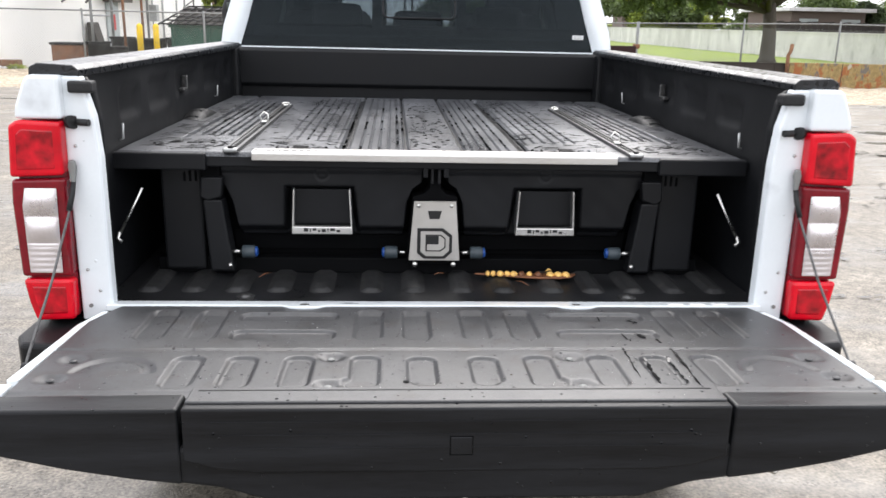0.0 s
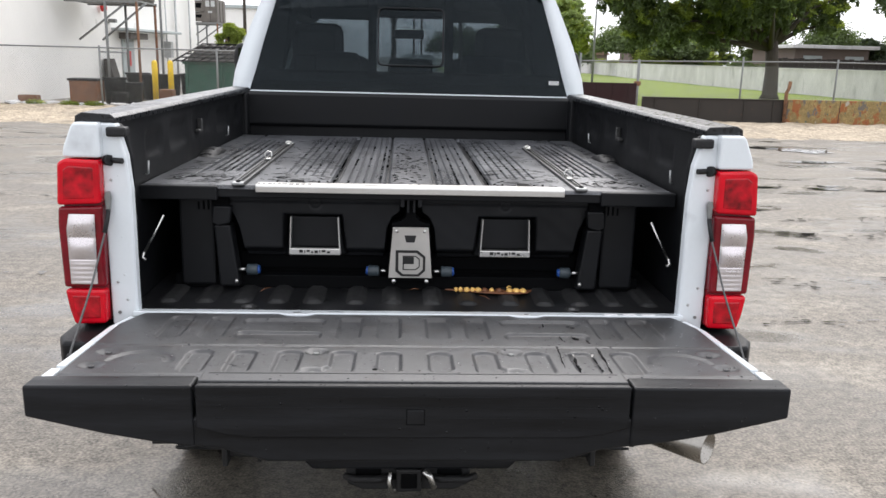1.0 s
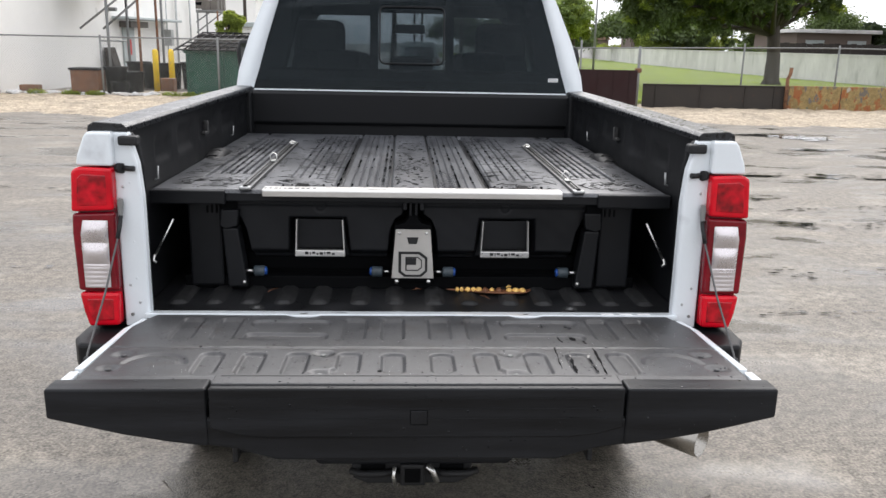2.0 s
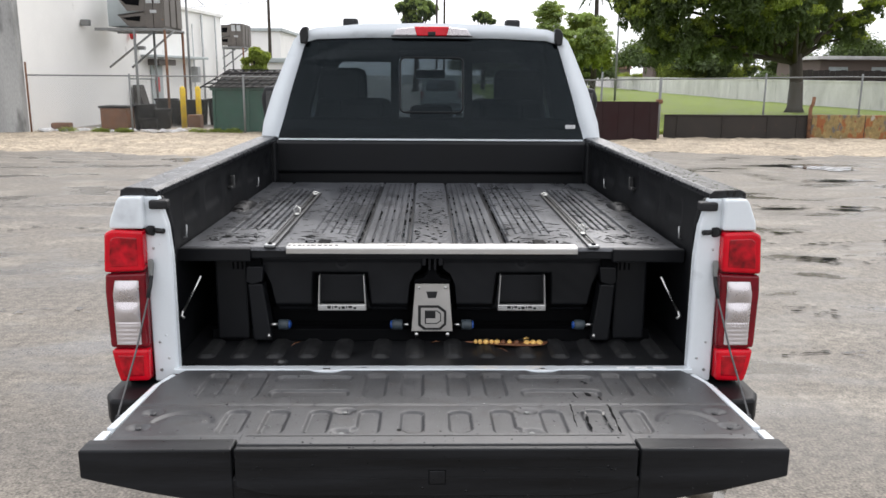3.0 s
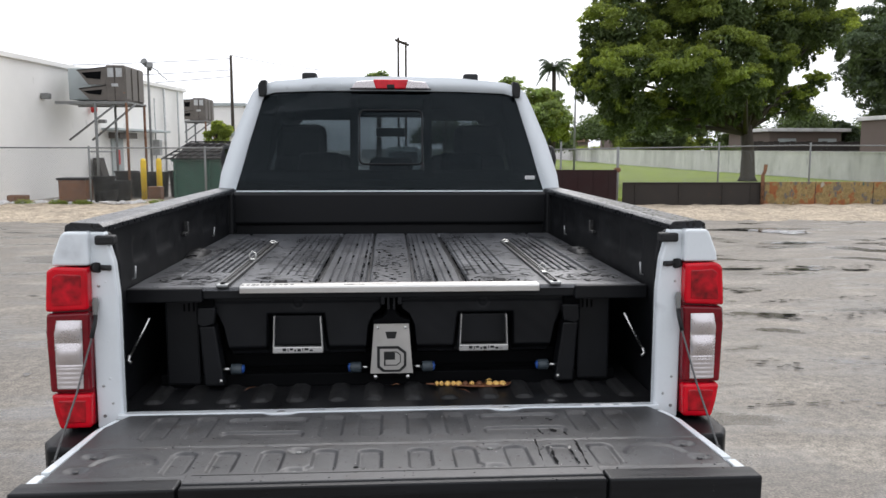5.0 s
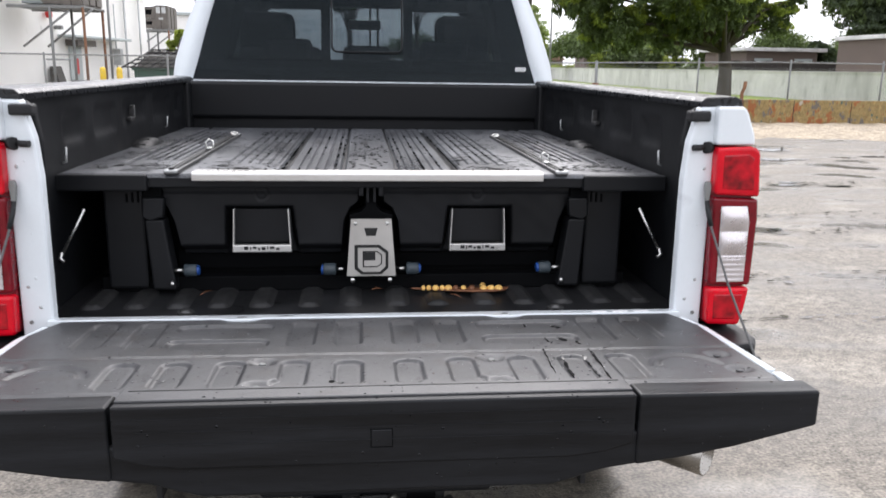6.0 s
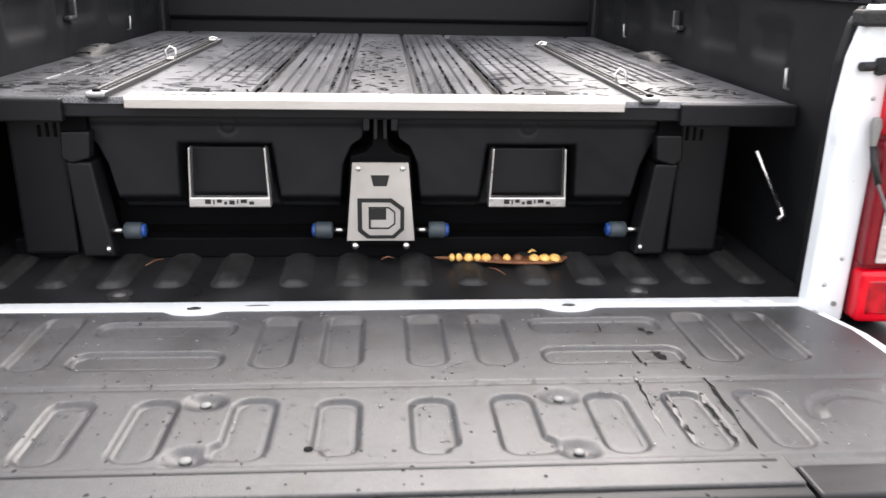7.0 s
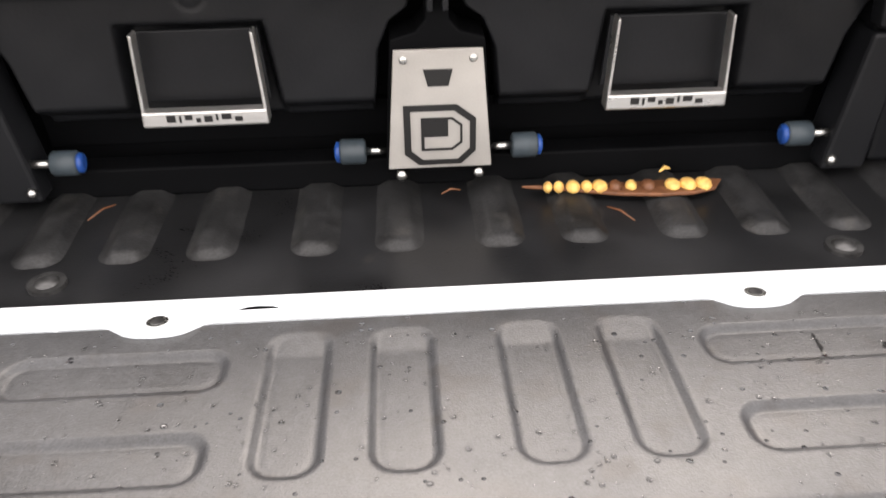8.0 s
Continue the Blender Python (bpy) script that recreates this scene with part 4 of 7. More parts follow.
        b = bmesh.new()
        vs = [b.verts.new(v) for v in ((s * 0.965, 2.4, 1.48), (s * 0.955, 4.55, 1.42), (s * 0.76, 3.9, 2.03), (s * 0.80, 2.4, 2.06))]
        b.faces.new(vs)
        bmesh.ops.solidify(b, geom=b.faces[:], thickness=0.005)
        part("side_window", b, DARKGLASS, shell)
        # black seal ends at the roof corners
        part("roof_seal", prism([(s * 0.716, 2.035), (s * 0.748, 2.035), (s * 0.752, 2.10), (s * 0.735, 2.125), (s * 0.705, 2.13), (s * 0.705, 2.06)], 2.165, 2.24, "y", 0.008), RUBBER, shell, "black roof ditch seal end")
        part("roof_marker", block(s * 0.48 - 0.043, s * 0.48 + 0.043, 2.35, 2.45, 2.140, 2.188, 0.012), RUBBER, shell, "black roof rack plug")
        mirror = part("door_mirror", prism([(s * 1.13, 1.52), (s * 1.12, 1.70), (s * 1.16, 1.77), (s * 1.28, 1.77), (s * 1.31, 1.68), (s * 1.29, 1.52)], 3.78, 3.92, "y", 0.03, seg=3), RUBBER, truck, "black door mirror", smooth=False)
        part("mirror_arm", block(s * 0.95, s * 1.15, 3.84, 3.90, 1.55, 1.62, 0.01), RUBBER, mirror)
        part("mirror_glass", prism([(s * 1.15, 1.57), (s * 1.145, 1.69), (s * 1.175, 1.735), (s * 1.265, 1.735), (s * 1.27, 1.57)], 3.775, 3.781, "y"), MIRROR, mirror)
    part("bonnet", prism([(4.45, 0.7), (4.40, 1.40), (4.9, 1.42), (5.9, 1.33), (6.0, 0.7)], -0.90, 0.90, "x", 0.05, seg=3), PAINT, truck)
    # glass: main pane round the sliding centre pane
    g = bmesh.new()
    vs = [g.verts.new((x, lean(z) + 0.035, z)) for x, z in full_i]
    g.faces.new(vs)
    bmesh.ops.solidify(g, geom=g.faces[:], thickness=0.004)
    pane = part("rear_window", g, TINTED, truck, "dark tinted rear window with a sliding centre pane")
    sl = bmesh.new()
    loops = []
    for k, dy in ((0.0, -0.010), (0.010, -0.012), (0.010, 0.004), (0.0, 0.004)):
        hx, hz, r = 0.186 - k, 0.160 - k, 0.034 - k
        loop = []
        for qx, qz, a0 in ((1, 1, 0), (-1, 1, 90), (-1, -1, 180), (1, -1, 270)):
            for i in range(6):
                a = radians(a0 + 18 * i)
                x, z = qx * (hx - r) + r * math.cos(a), 1.808 + qz * (hz - r) + r * math.sin(a)
                loop.append(sl.verts.new((x, lean(z) + 0.032 + dy, z)))
        loops.append(loop)
    for la, lb in zip(loops, loops[1:] + loops[:1]):
        for i in range(len(la)):
            sl.faces.new((la[i], la[(i + 1) % len(la)], lb[(i + 1) % len(la)], lb[i])).smooth = True
    bmesh.ops.recalc_face_normals(sl, faces=sl.faces[:])
    for s in (-1, 1):
        col = block(s * 0.189, s * 0.236, 0, 0.003, 1.58, 2.03)
        for v in col.verts:
            v.co.y += lean(v.co.z) + 0.042
        part("slider_track", col, RUBBER, pane)
    part("slider_frame", sl, TRIM, pane, "black frame of the sliding pane")
    band = bmesh.new()
    for x0, x1, z0, z1 in ((-0.88, 0.88, 1.507, 1.556),):
        c = block(x0, x1, 0, 0.004, z0, z1)
        for v in c.verts:
            v.co.y += lean(v.co.z) + 0.040
        band = merge(band, c)
    part("glass_border", band, HOLLOW, pane)
    part("window_sill", block(-0.889, 0.889, 2.088, 2.135, 1.493, 1.504, 0.003), PAINT, shell)
    part("sticker", block(0.776, 0.832, 2.121, 2.1235, 1.567, 1.588), PAPER, pane, "small white sticker")
    for k in range(2):
        part("sticker_line", block(0.782, 0.827, 2.1195, 2.1212, 1.572 + k * 0.008, 1.575 + k * 0.008), GALV, pane)
    # high brake lamp with clear cargo lamps
    lamp = part("brake_lamp", prism([(-0.225, 2.083), (-0.20, 2.122), (-0.10, 2.130), (0.10, 2.130), (0.20, 2.122), (0.225, 2.083)], 2.165, 2.20, "y", 0.006), CLEARLENS, truck, "high brake lamp with clear cargo lamps")
    part("red_lens", prism([(-0.085, 2.083), (-0.10, 2.134), (0.10, 2.134), (0.085, 2.083)], 2.158, 2.20, "y", 0.005), REDLENS, lamp, "bright red centre lens")
    part("lamp_camera", block(-0.022, 0.022, 2.150, 2.17, 2.082, 2.106, 0.006), RUBBER, lamp)
    part("lamp_gasket", block(-0.232, 0.232, 2.168, 2.19, 2.078, 2.084, 0.002), RUBBER, lamp)
    # inside
    part("windscreen", prism([(4.62, 1.42), (3.93, 2.04), (3.935, 2.044), (4.626, 1.424)], -0.84, 0.84, "x"), SHIELD, truck)
    part("dashboard", block(-0.90, 0.90, 4.15, 4.60, 1.0, 1.40, 0.06), FABRIC, truck)
    part("cab_floor", block(-0.95, 0.95, 2.2, 4.6, 0.62, 0.70), FABRIC, truck)
    part("rear_bench", block(-0.86, 0.86, 2.25, 2.40, 0.9, 1.615, 0.05), FABRIC, truck)
    for x in (-0.42, 0.0, 0.42):
        part("rear_headrest", block(x - 0.13, x + 0.13, 2.30, 2.38, 1.58, 1.69 if x == 0 else 1.72, 0.035), FABRIC, truck)
    for s in (-1, 1):
        seat = part("front_seat", prism([(s * 0.24, 0.9), (s * 0.22, 1.56), (s * 0.30, 1.70), (s * 0.80, 1.70), (s * 0.84, 1.50), (s * 0.74, 0.9)], 3.20, 3.36, "y", 0.04), FABRIC, truck)
        part("front_headrest", block(s * 0.63 - 0.18, s * 0.63 + 0.18, 3.24, 3.34, 1.62, 1.91, 0.06), FABRIC, seat)
    part("rear_view_mirror", block(-0.115, 0.115, 3.90, 3.93, 1.835, 1.905, 0.012), GALV, truck)
    part("console", block(-0.16, 0.16, 3.0, 4.2, 0.7, 1.20, 0.03), FABRIC, truck)
    part("wind_screen_header", block(-0.80, 0.80, 3.84, 3.95, 1.985, 2.05, 0.02), FABRIC, shell)
    for s in (-1, 1):
        part("sun_visor", block(s * 0.28, s * 0.72, 3.70, 3.72, 1.955, 2.04, 0.008), FABRIC, shell)
        part("quarter_trim", prism([(s * 0.76, 1.45), (s * 0.93, 1.45), (s * 0.86, 1.75), (s * 0.745, 2.05), (s * 0.66, 2.05)], 2.32, 2.34, "y", 0.006), FABRIC, shell)


bed_floor()
bed_sill()
for s in (-1, 1):
    bed_side(s)
    corner_post(s)
gate_parts = tail_gate()
level_gate(gate_parts)
bumper()
wheels()
set_before = set(truck.children)
bulkhead()
cab()
for ob in set(truck.children) - set_before:
    ob.location.y += 0.075


# ---- the drawer unit in the bed ----
DK = 1.284
unit = thing("bed_drawer_unit", (0, 1.1, FLOOR), "black two-drawer cargo unit with a wet load deck", "drawer unit")


def deck():
    def h(x, y):
        a = np.abs(x)
        z = np.full_like(x, DK - 0.004)
        run = np.clip((y - 0.33) / 0.03, 0, 1) * np.clip((1.90 - y) / 0.03, 0, 1)
        for c in (0.108, 0.135, 0.162, 0.189, 0.216):
            z = z - 0.0055 * np.exp(-((a - c) / 0.0036) ** 4) * run
        for c in (0.286, 0.318, 0.350, 0.382, 0.414, 0.446):
            z = z - 0.0065 * np.exp(-((a - c) / 0.0040) ** 4) * np.clip((y - 0.50) / 0.02, 0, 1) * np.clip((1.86 - y) / 0.02, 0, 1)
        for c in (0.606, 0.634, 0.662, 0.690, 0.718):
            z = z - 0.010 * np.exp(-((a - c) / 0.0042) ** 4) * np.clip((y - 0.58) / 0.02, 0, 1) * np.clip((1.70 - y) / 0.02, 0, 1)
        z = z - 0.011 * np.exp(-((a - 0.083) / 0.0075) ** 4) - 0.009 * np.exp(-((a - 0.250) / 0.0042) ** 4)
        z = z - 0.013 * np.exp(-((a - 0.264) / 0.011) ** 4) * run
        z = z - 0.012 * pad(x, y, 0.387, 0.335, 0.03, 0.014, 0.006, 0.005) - 0.012 * pad(x, y, -0.387, 0.335, 0.03, 0.014, 0.006, 0.005)
        # chequered band in the middle and cleats further out
        z = z - 0.0012 * np.clip(np.sin(x * 140) * np.sin(y * 84 + np.sin(x * 60) * 2), 0, 1) * (a < 0.066) * run
        # outer panels with long curved ribs
        z = z - 0.009 * np.exp(-((a - 0.752) / 0.009) ** 4) * np.clip((y - 0.5) / 0.03, 0, 1)
        return z + 0.0009 * wavy(x, y, 9.0)
    part("deck_core", block(-0.865, 0.865, 0.248, 1.95, 1.239, DK - 0.014, 0.004), DRAWER, unit)
    sheet("deck_panel", -0.872, 0.872, 0.243, 1.955, 900, 220, h, DECK, unit, "wet black ribbed deck panel with standing water", skirt=0.012)
    for s in (-1, 1):
        part("deck_skirt", block(s * 0.632, s * 0.885, 0.232, 0.260, 1.231, 1.278, 0.005), DRAWER, unit)
        rail = part("tie_down_rail", block(s * 0.548, s * 0.582, 0.24, 1.50, DK - 0.006, DK + 0.002, 0.002), CABLE, unit, "recessed steel tie-down rail")
        for dx in (-0.016, 0.016):
            part("rail_lip", block(s * 0.565 + dx - 0.004, s * 0.565 + dx + 0.004, 0.24, 1.50, DK - 0.004, DK + 0.006, 0.001), CABLE, rail)
        for k in range(40):
            y = 0.27 + k * 0.0308
            part("rail_slot", block(s * 0.565 - 0.006, s * 0.565 + 0.006, y, y + 0.018, DK, DK + 0.003), HOLLOW, rail)
        for y in (0.250, 1.480):
            part("rail_end", block(s * 0.565 - 0.019, s * 0.565 + 0.019, y - 0.014, y + 0.014, DK - 0.002, DK + 0.007, 0.003), GALV, rail)
            part("end_screw", ball((s * 0.565, y, DK + 0.009), (0.009, 0.009, 0.004), 10), HOLLOW, rail)
        yr = 0.46 if s > 0 else 0.86
        for y in (yr, 1.44):
            fit = part("tie_down_ring", block(s * 0.565 - 0.010, s * 0.565 + 0.010, y - 0.016, y + 0.016, DK + 0.003, DK + 0.011, 0.003), BOLT, unit, "bright steel tie-down ring")
            hi = 0.038 if y < 1.2 else 0.016
            part("ring_loop", tube([(s * 0.565 - 0.012, y, DK + 0.01), (s * 0.565 - 0.016, y + 0.008, DK + hi * 0.7), (s * 0.565 - 0.004, y + 0.012, DK + hi), (s * 0.565 + 0.010, y + 0.012, DK + hi * 0.8), (s * 0.565 + 0.012, y, DK + 0.01)], 0.0030, 8), BOLT, fit)
        part("drain_slot", block(s * 0.387 - 0.022, s * 0.387 + 0.022, 0.305, 0.372, DK - 0.012, DK - 0.0015, 0.003), HOLLOW, unit)
    # rain standing on the deck: dots in the middle band, short dashes over the ribs, curls by the outer corners
    rng = random.Random(12)
    verts, faces = [], []

    def streak(points, w):
        base = len(verts)
        for i, (x, y) in enumerate(points):
            q = points[min(i + 1, len(points) - 1)]
            p = points[max(i - 1, 0)]
            dx, dy = q[0] - p[0], q[1] - p[1]
            ln = math.hypot(dx, dy) or 1
            ww = w * rng.uniform(0.35, 1.0)
            z = float(h(np.array([[x]]), np.array([[y]]))[0, 0]) + 0.0012
            z = max(z, DK - 0.0042)
            verts.extend(((x - dy / ln * ww, y + dx / ln * ww, z), (x + dy / ln * ww, y - dx / ln * ww, z)))
            if i:
                k = base + 2 * i
                faces.append((k - 2, k - 1, k + 1, k))
    for _ in range(130):
        x, y = rng.uniform(-0.064, 0.064), 0.29 + 1.4 * rng.random() ** 1.3
        streak([(x - rng.uniform(0.003, 0.008), y), (x, y + rng.uniform(-0.006, 0.006)), (x + rng.uniform(0.003, 0.008), y + rng.uniform(-0.008, 0.008))], 0.006)
    for _ in range(620):
        x = rng.choice((-1, 1)) * rng.choice((rng.uniform(0.27, 0.53), rng.uniform(0.60, 0.84)))
        y = 0.30 + 1.45 * rng.random() ** 1.25
        ln = rng.uniform(0.004, 0.020)
        streak([(x - ln, y), (x, y + rng.uniform(-0.004, 0.004)), (x + ln, y + rng.uniform(-0.004, 0.004))], 0.0042)
    for _ in range(110):
        x = rng.choice((-1, 1)) * rng.choice((0.108, 0.162, 0.216, 0.264, 0.264, 0.264, 0.264, 0.09))
        y = rng.uniform(0.32, 1.5)
        ln = rng.uniform(0.02, 0.10)
        streak([(x, y), (x + 0.002, y + ln * 0.5), (x, y + ln)], 0.005)
    for sg in (-1, 1):
        for c, lo_y, hi_y in [(0.302 + 0.032 * k, 0.50, 1.75) for k in range(5)] + [(0.620 + 0.028 * k, 0.60, 1.60) for k in range(4)]:
            y = lo_y + rng.uniform(0, 0.05)
            while y < hi_y:
                if rng.random() < 0.42:
                    streak([(sg * (c - 0.013), y), (sg * c, y + rng.uniform(-0.003, 0.003)), (sg * (c + 0.013), y)], rng.uniform(0.0015, 0.0035))
                if rng.random() < 0.25:
                    streak([(sg * (c + 0.015), y), (sg * (c + 0.016), y + rng.uniform(0.02, 0.05))], 0.005)
                y += rng.uniform(0.045, 0.075)
        for rx, ry, a0, a1, w in ((0.115, 0.085, 20, 200, 0.004), (0.085, 0.050, -20, 170, 0.005), (0.050, 0.028, 10, 180, 0.006), (0.13, 0.075, 190, 260, 0.004), (0.095, 0.05, 200, 300, 0.003)):
            for c0 in range(a0, a1 - 20, 40):
                streak([(sg * (0.725 + rx * math.cos(radians(c0 + 6 * i))), 0.395 + ry * math.sin(radians(c0 + 6 * i))) for i in range(6)], w)
        for x0, y0, x1, y1 in ((0.60, 0.42, 0.63, 0.33), (0.30, 0.40, 0.33, 0.44), (0.40, 0.47, 0.46, 0.46), (0.43, 0.40, 0.47, 0.43), (0.28, 0.33, 0.29, 0.37), (0.262, 0.31, 0.266, 0.40), (0.31, 0.325, 0.315, 0.36), (0.42, 0.33, 0.425, 0.36), (0.45, 0.325, 0.455, 0.36)):
            streak([(sg * (x0 + (x1 - x0) * f), y0 + (y1 - y0) * f + rng.uniform(-0.004, 0.004)) for f in (0, 0.25, 0.5, 0.75, 1)], rng.uniform(0.003, 0.006))
    me = bpy.data.meshes.new("standing_rain")
    me.from_pydata(verts, [], faces)
    me.materials.append(WATER)
    wetness = new("standing_rain", me)
    wetness.parent = unit
    wetness.matrix_parent_inverse = Matrix.Translation(unit.location).inverted()
    wetness["kind"], wetness["label"] = "stuff", "thin dark streaks of standing rain"
    strip = part("edge_strip", prism([(0.214, 1.263), (0.214, 1.2825), (0.219, 1.288), (0.275, 1.288), (0.275, 1.2835), (0.232, 1.2815), (0.232, 1.263)], -0.5045, 0.5045, "x", 0.0015, seg=1), ALU, unit, "bright aluminium rear edge strip with worn print")
    rng = random.Random(3)
    x = -0.50
    while x < -0.32:
        w = rng.uniform(0.006, 0.016)
        part("worn_print", block(x, x + w, 0.228, 0.248, 1.2878, 1.2886), CABLE, strip)
        x += w + rng.uniform(0.004, 0.01)
    part("worn_print", block(-0.16, -0.09, 0.230, 0.242, 1.2878, 1.2886), CABLE, strip)
    part("worn_print", block(-0.07, 0.02, 0.232, 0.240, 1.2878, 1.2886), CABLE, strip)


def drawer(s):
    """A drawer front with a recessed handle bay; s is its side."""
    x0, x1 = s * 0.032, s * 0.590
    lo, hi, yf = 0.988, 1.246, 0.305
    c = s * 0.322
    m = abs(c)
    nx, nz = 150, 64
    us, zs = np.meshgrid(np.linspace(0, 1, nx), np.linspace(lo, hi, nz))
    left = np.interp(zs, [lo, 1.05, 1.13, 1.172, 1.19, hi], [0.092, 0.086, 0.078, 0.060, 0.034, 0.030])
    right = np.interp(zs, [lo, 1.05, 1.13, 1.172, 1.19, hi], [0.556, 0.564, 0.580, 0.598, 0.614, 0.618])
    xs = left + (right - left) * us

    def step(v, w):
        t = np.clip(v / w, 0, 1)
        return t * t * (3 - 2 * t)
    dz = 1.178 - zs
    side = np.where(xs > m, 0.110 + 0.03 * np.maximum(dz, 0), 0.092 + 0.12 * np.maximum(dz, 0))
    bay = np.maximum(np.abs(xs - m) - side, -dz)
    depth = 0.050 * step(-bay, 0.016) + 0.040 * step(1.062 - zs, 0.03) * (1 - step(-bay, 0.016)) + 0.060 * step(1.030 - zs, 0.03)
    depth = depth - 0.004 * step(zs - 1.214, 0.006) + 0.0012 * wavy(xs, zs, 22.0, 1.0)
    depth = depth + 0.003 * np.exp(-((np.hypot(xs - m, zs - 1.214) - 0.018) / 0.003) ** 2)
    ys = yf + depth
    ys[:, 0] += 0.05
    ys[:, -1] += 0.05
    ys[-1, :] += 0.05
    idx = np.arange(nx * nz).reshape(nz, nx)
    quads = np.stack((idx[:-1, :-1], idx[:-1, 1:], idx[1:, 1:], idx[1:, :-1]), -1).reshape(-1, 4)
    if s < 0:
        quads = quads[:, ::-1]
    me = bpy.data.meshes.new("drawer")
    me.from_pydata(np.stack((s * xs, ys, zs), -1).reshape(-1, 3).tolist(), [], quads.tolist())
    me.polygons.foreach_set("use_smooth", np.ones(len(quads), bool))
    me.materials.append(DRAWER)
    d = new("drawer", me)
    d.parent = unit
    d.matrix_parent_inverse = Matrix.Translation(unit.location).inverted()
    d["label"] = "black moulded drawer with a metal pull handle"
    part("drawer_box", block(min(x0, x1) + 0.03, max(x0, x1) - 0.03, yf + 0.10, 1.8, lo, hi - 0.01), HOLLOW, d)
    # added black sheet standing for the shade in the gap under the drawer
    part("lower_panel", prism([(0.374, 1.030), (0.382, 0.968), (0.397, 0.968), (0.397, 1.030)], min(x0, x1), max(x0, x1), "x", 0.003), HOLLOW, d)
    part("bay_flap", prism([(c - 0.082, 1.166), (c + 0.082, 1.166), (c + 0.088, 1.064), (c - 0.088, 1.064)], yf + 0.006, yf + 0.014, "y", 0.002), DRAWER, d)
    # handle: two arms and a lower bar
    handle = part("handle", prism([(c - 0.0865, 1.042), (c + 0.0865, 1.042), (c + 0.0855, 1.065), (c - 0.0855, 1.065)], 0.272, 0.292, "y", 0.003), ALU, d, "cast aluminium pull handle")
    for e in (-1, 1):
        part("handle_arm", prism([(c + e * 0.0865, 1.042), (c + e * 0.0815, 1.042), (c + e * 0.0760, 1.172), (c + e * 0.0805, 1.172)], 0.274, 0.300, "y", 0.002), ALU, handle)
    x = c - 0.052
    for w, z0, z1 in ((0.012, 0.1, 1), (0.003, 0, 0.9), (0.010, 0.35, 1), (0.006, 0, 0.55), (0.011, 0, 0.8), (0.003, 0.2, 1), (0.013, 0.3, 1), (0.010, 0, 0.6)):
        part("dark_mark", block(x, x + w, 0.2706, 0.2730, 1.0495 + z0 * 0.011, 1.0495 + z1 * 0.011), INK, handle)
        x += w + 0.005


def roller(x, e):
    """A drawer roller on its axle; e is the way its axle points."""
    r = part("drawer_roller", tube([(x - 0.019, 0.292, 0.985), (x - 0.016, 0.292, 0.985), (x + 0.016, 0.292, 0.985), (x + 0.019, 0.292, 0.985)], [0.015, 0.0185, 0.0185, 0.015], 18), ROLLER, unit, "grey drawer roller with a blue cap")
    part("roller_cap", tube([(x - e * 0.018, 0.292, 0.985), (x - e * 0.024, 0.292, 0.985), (x - e * 0.027, 0.292, 0.985)], [0.0150, 0.0150, 0.008], 16), BLUECAP, r)
    part("roller_axle", tube([(x + e * 0.018, 0.292, 0.985), (x + e * 0.050, 0.292, 0.985)], 0.006, 10), BOLT, r)


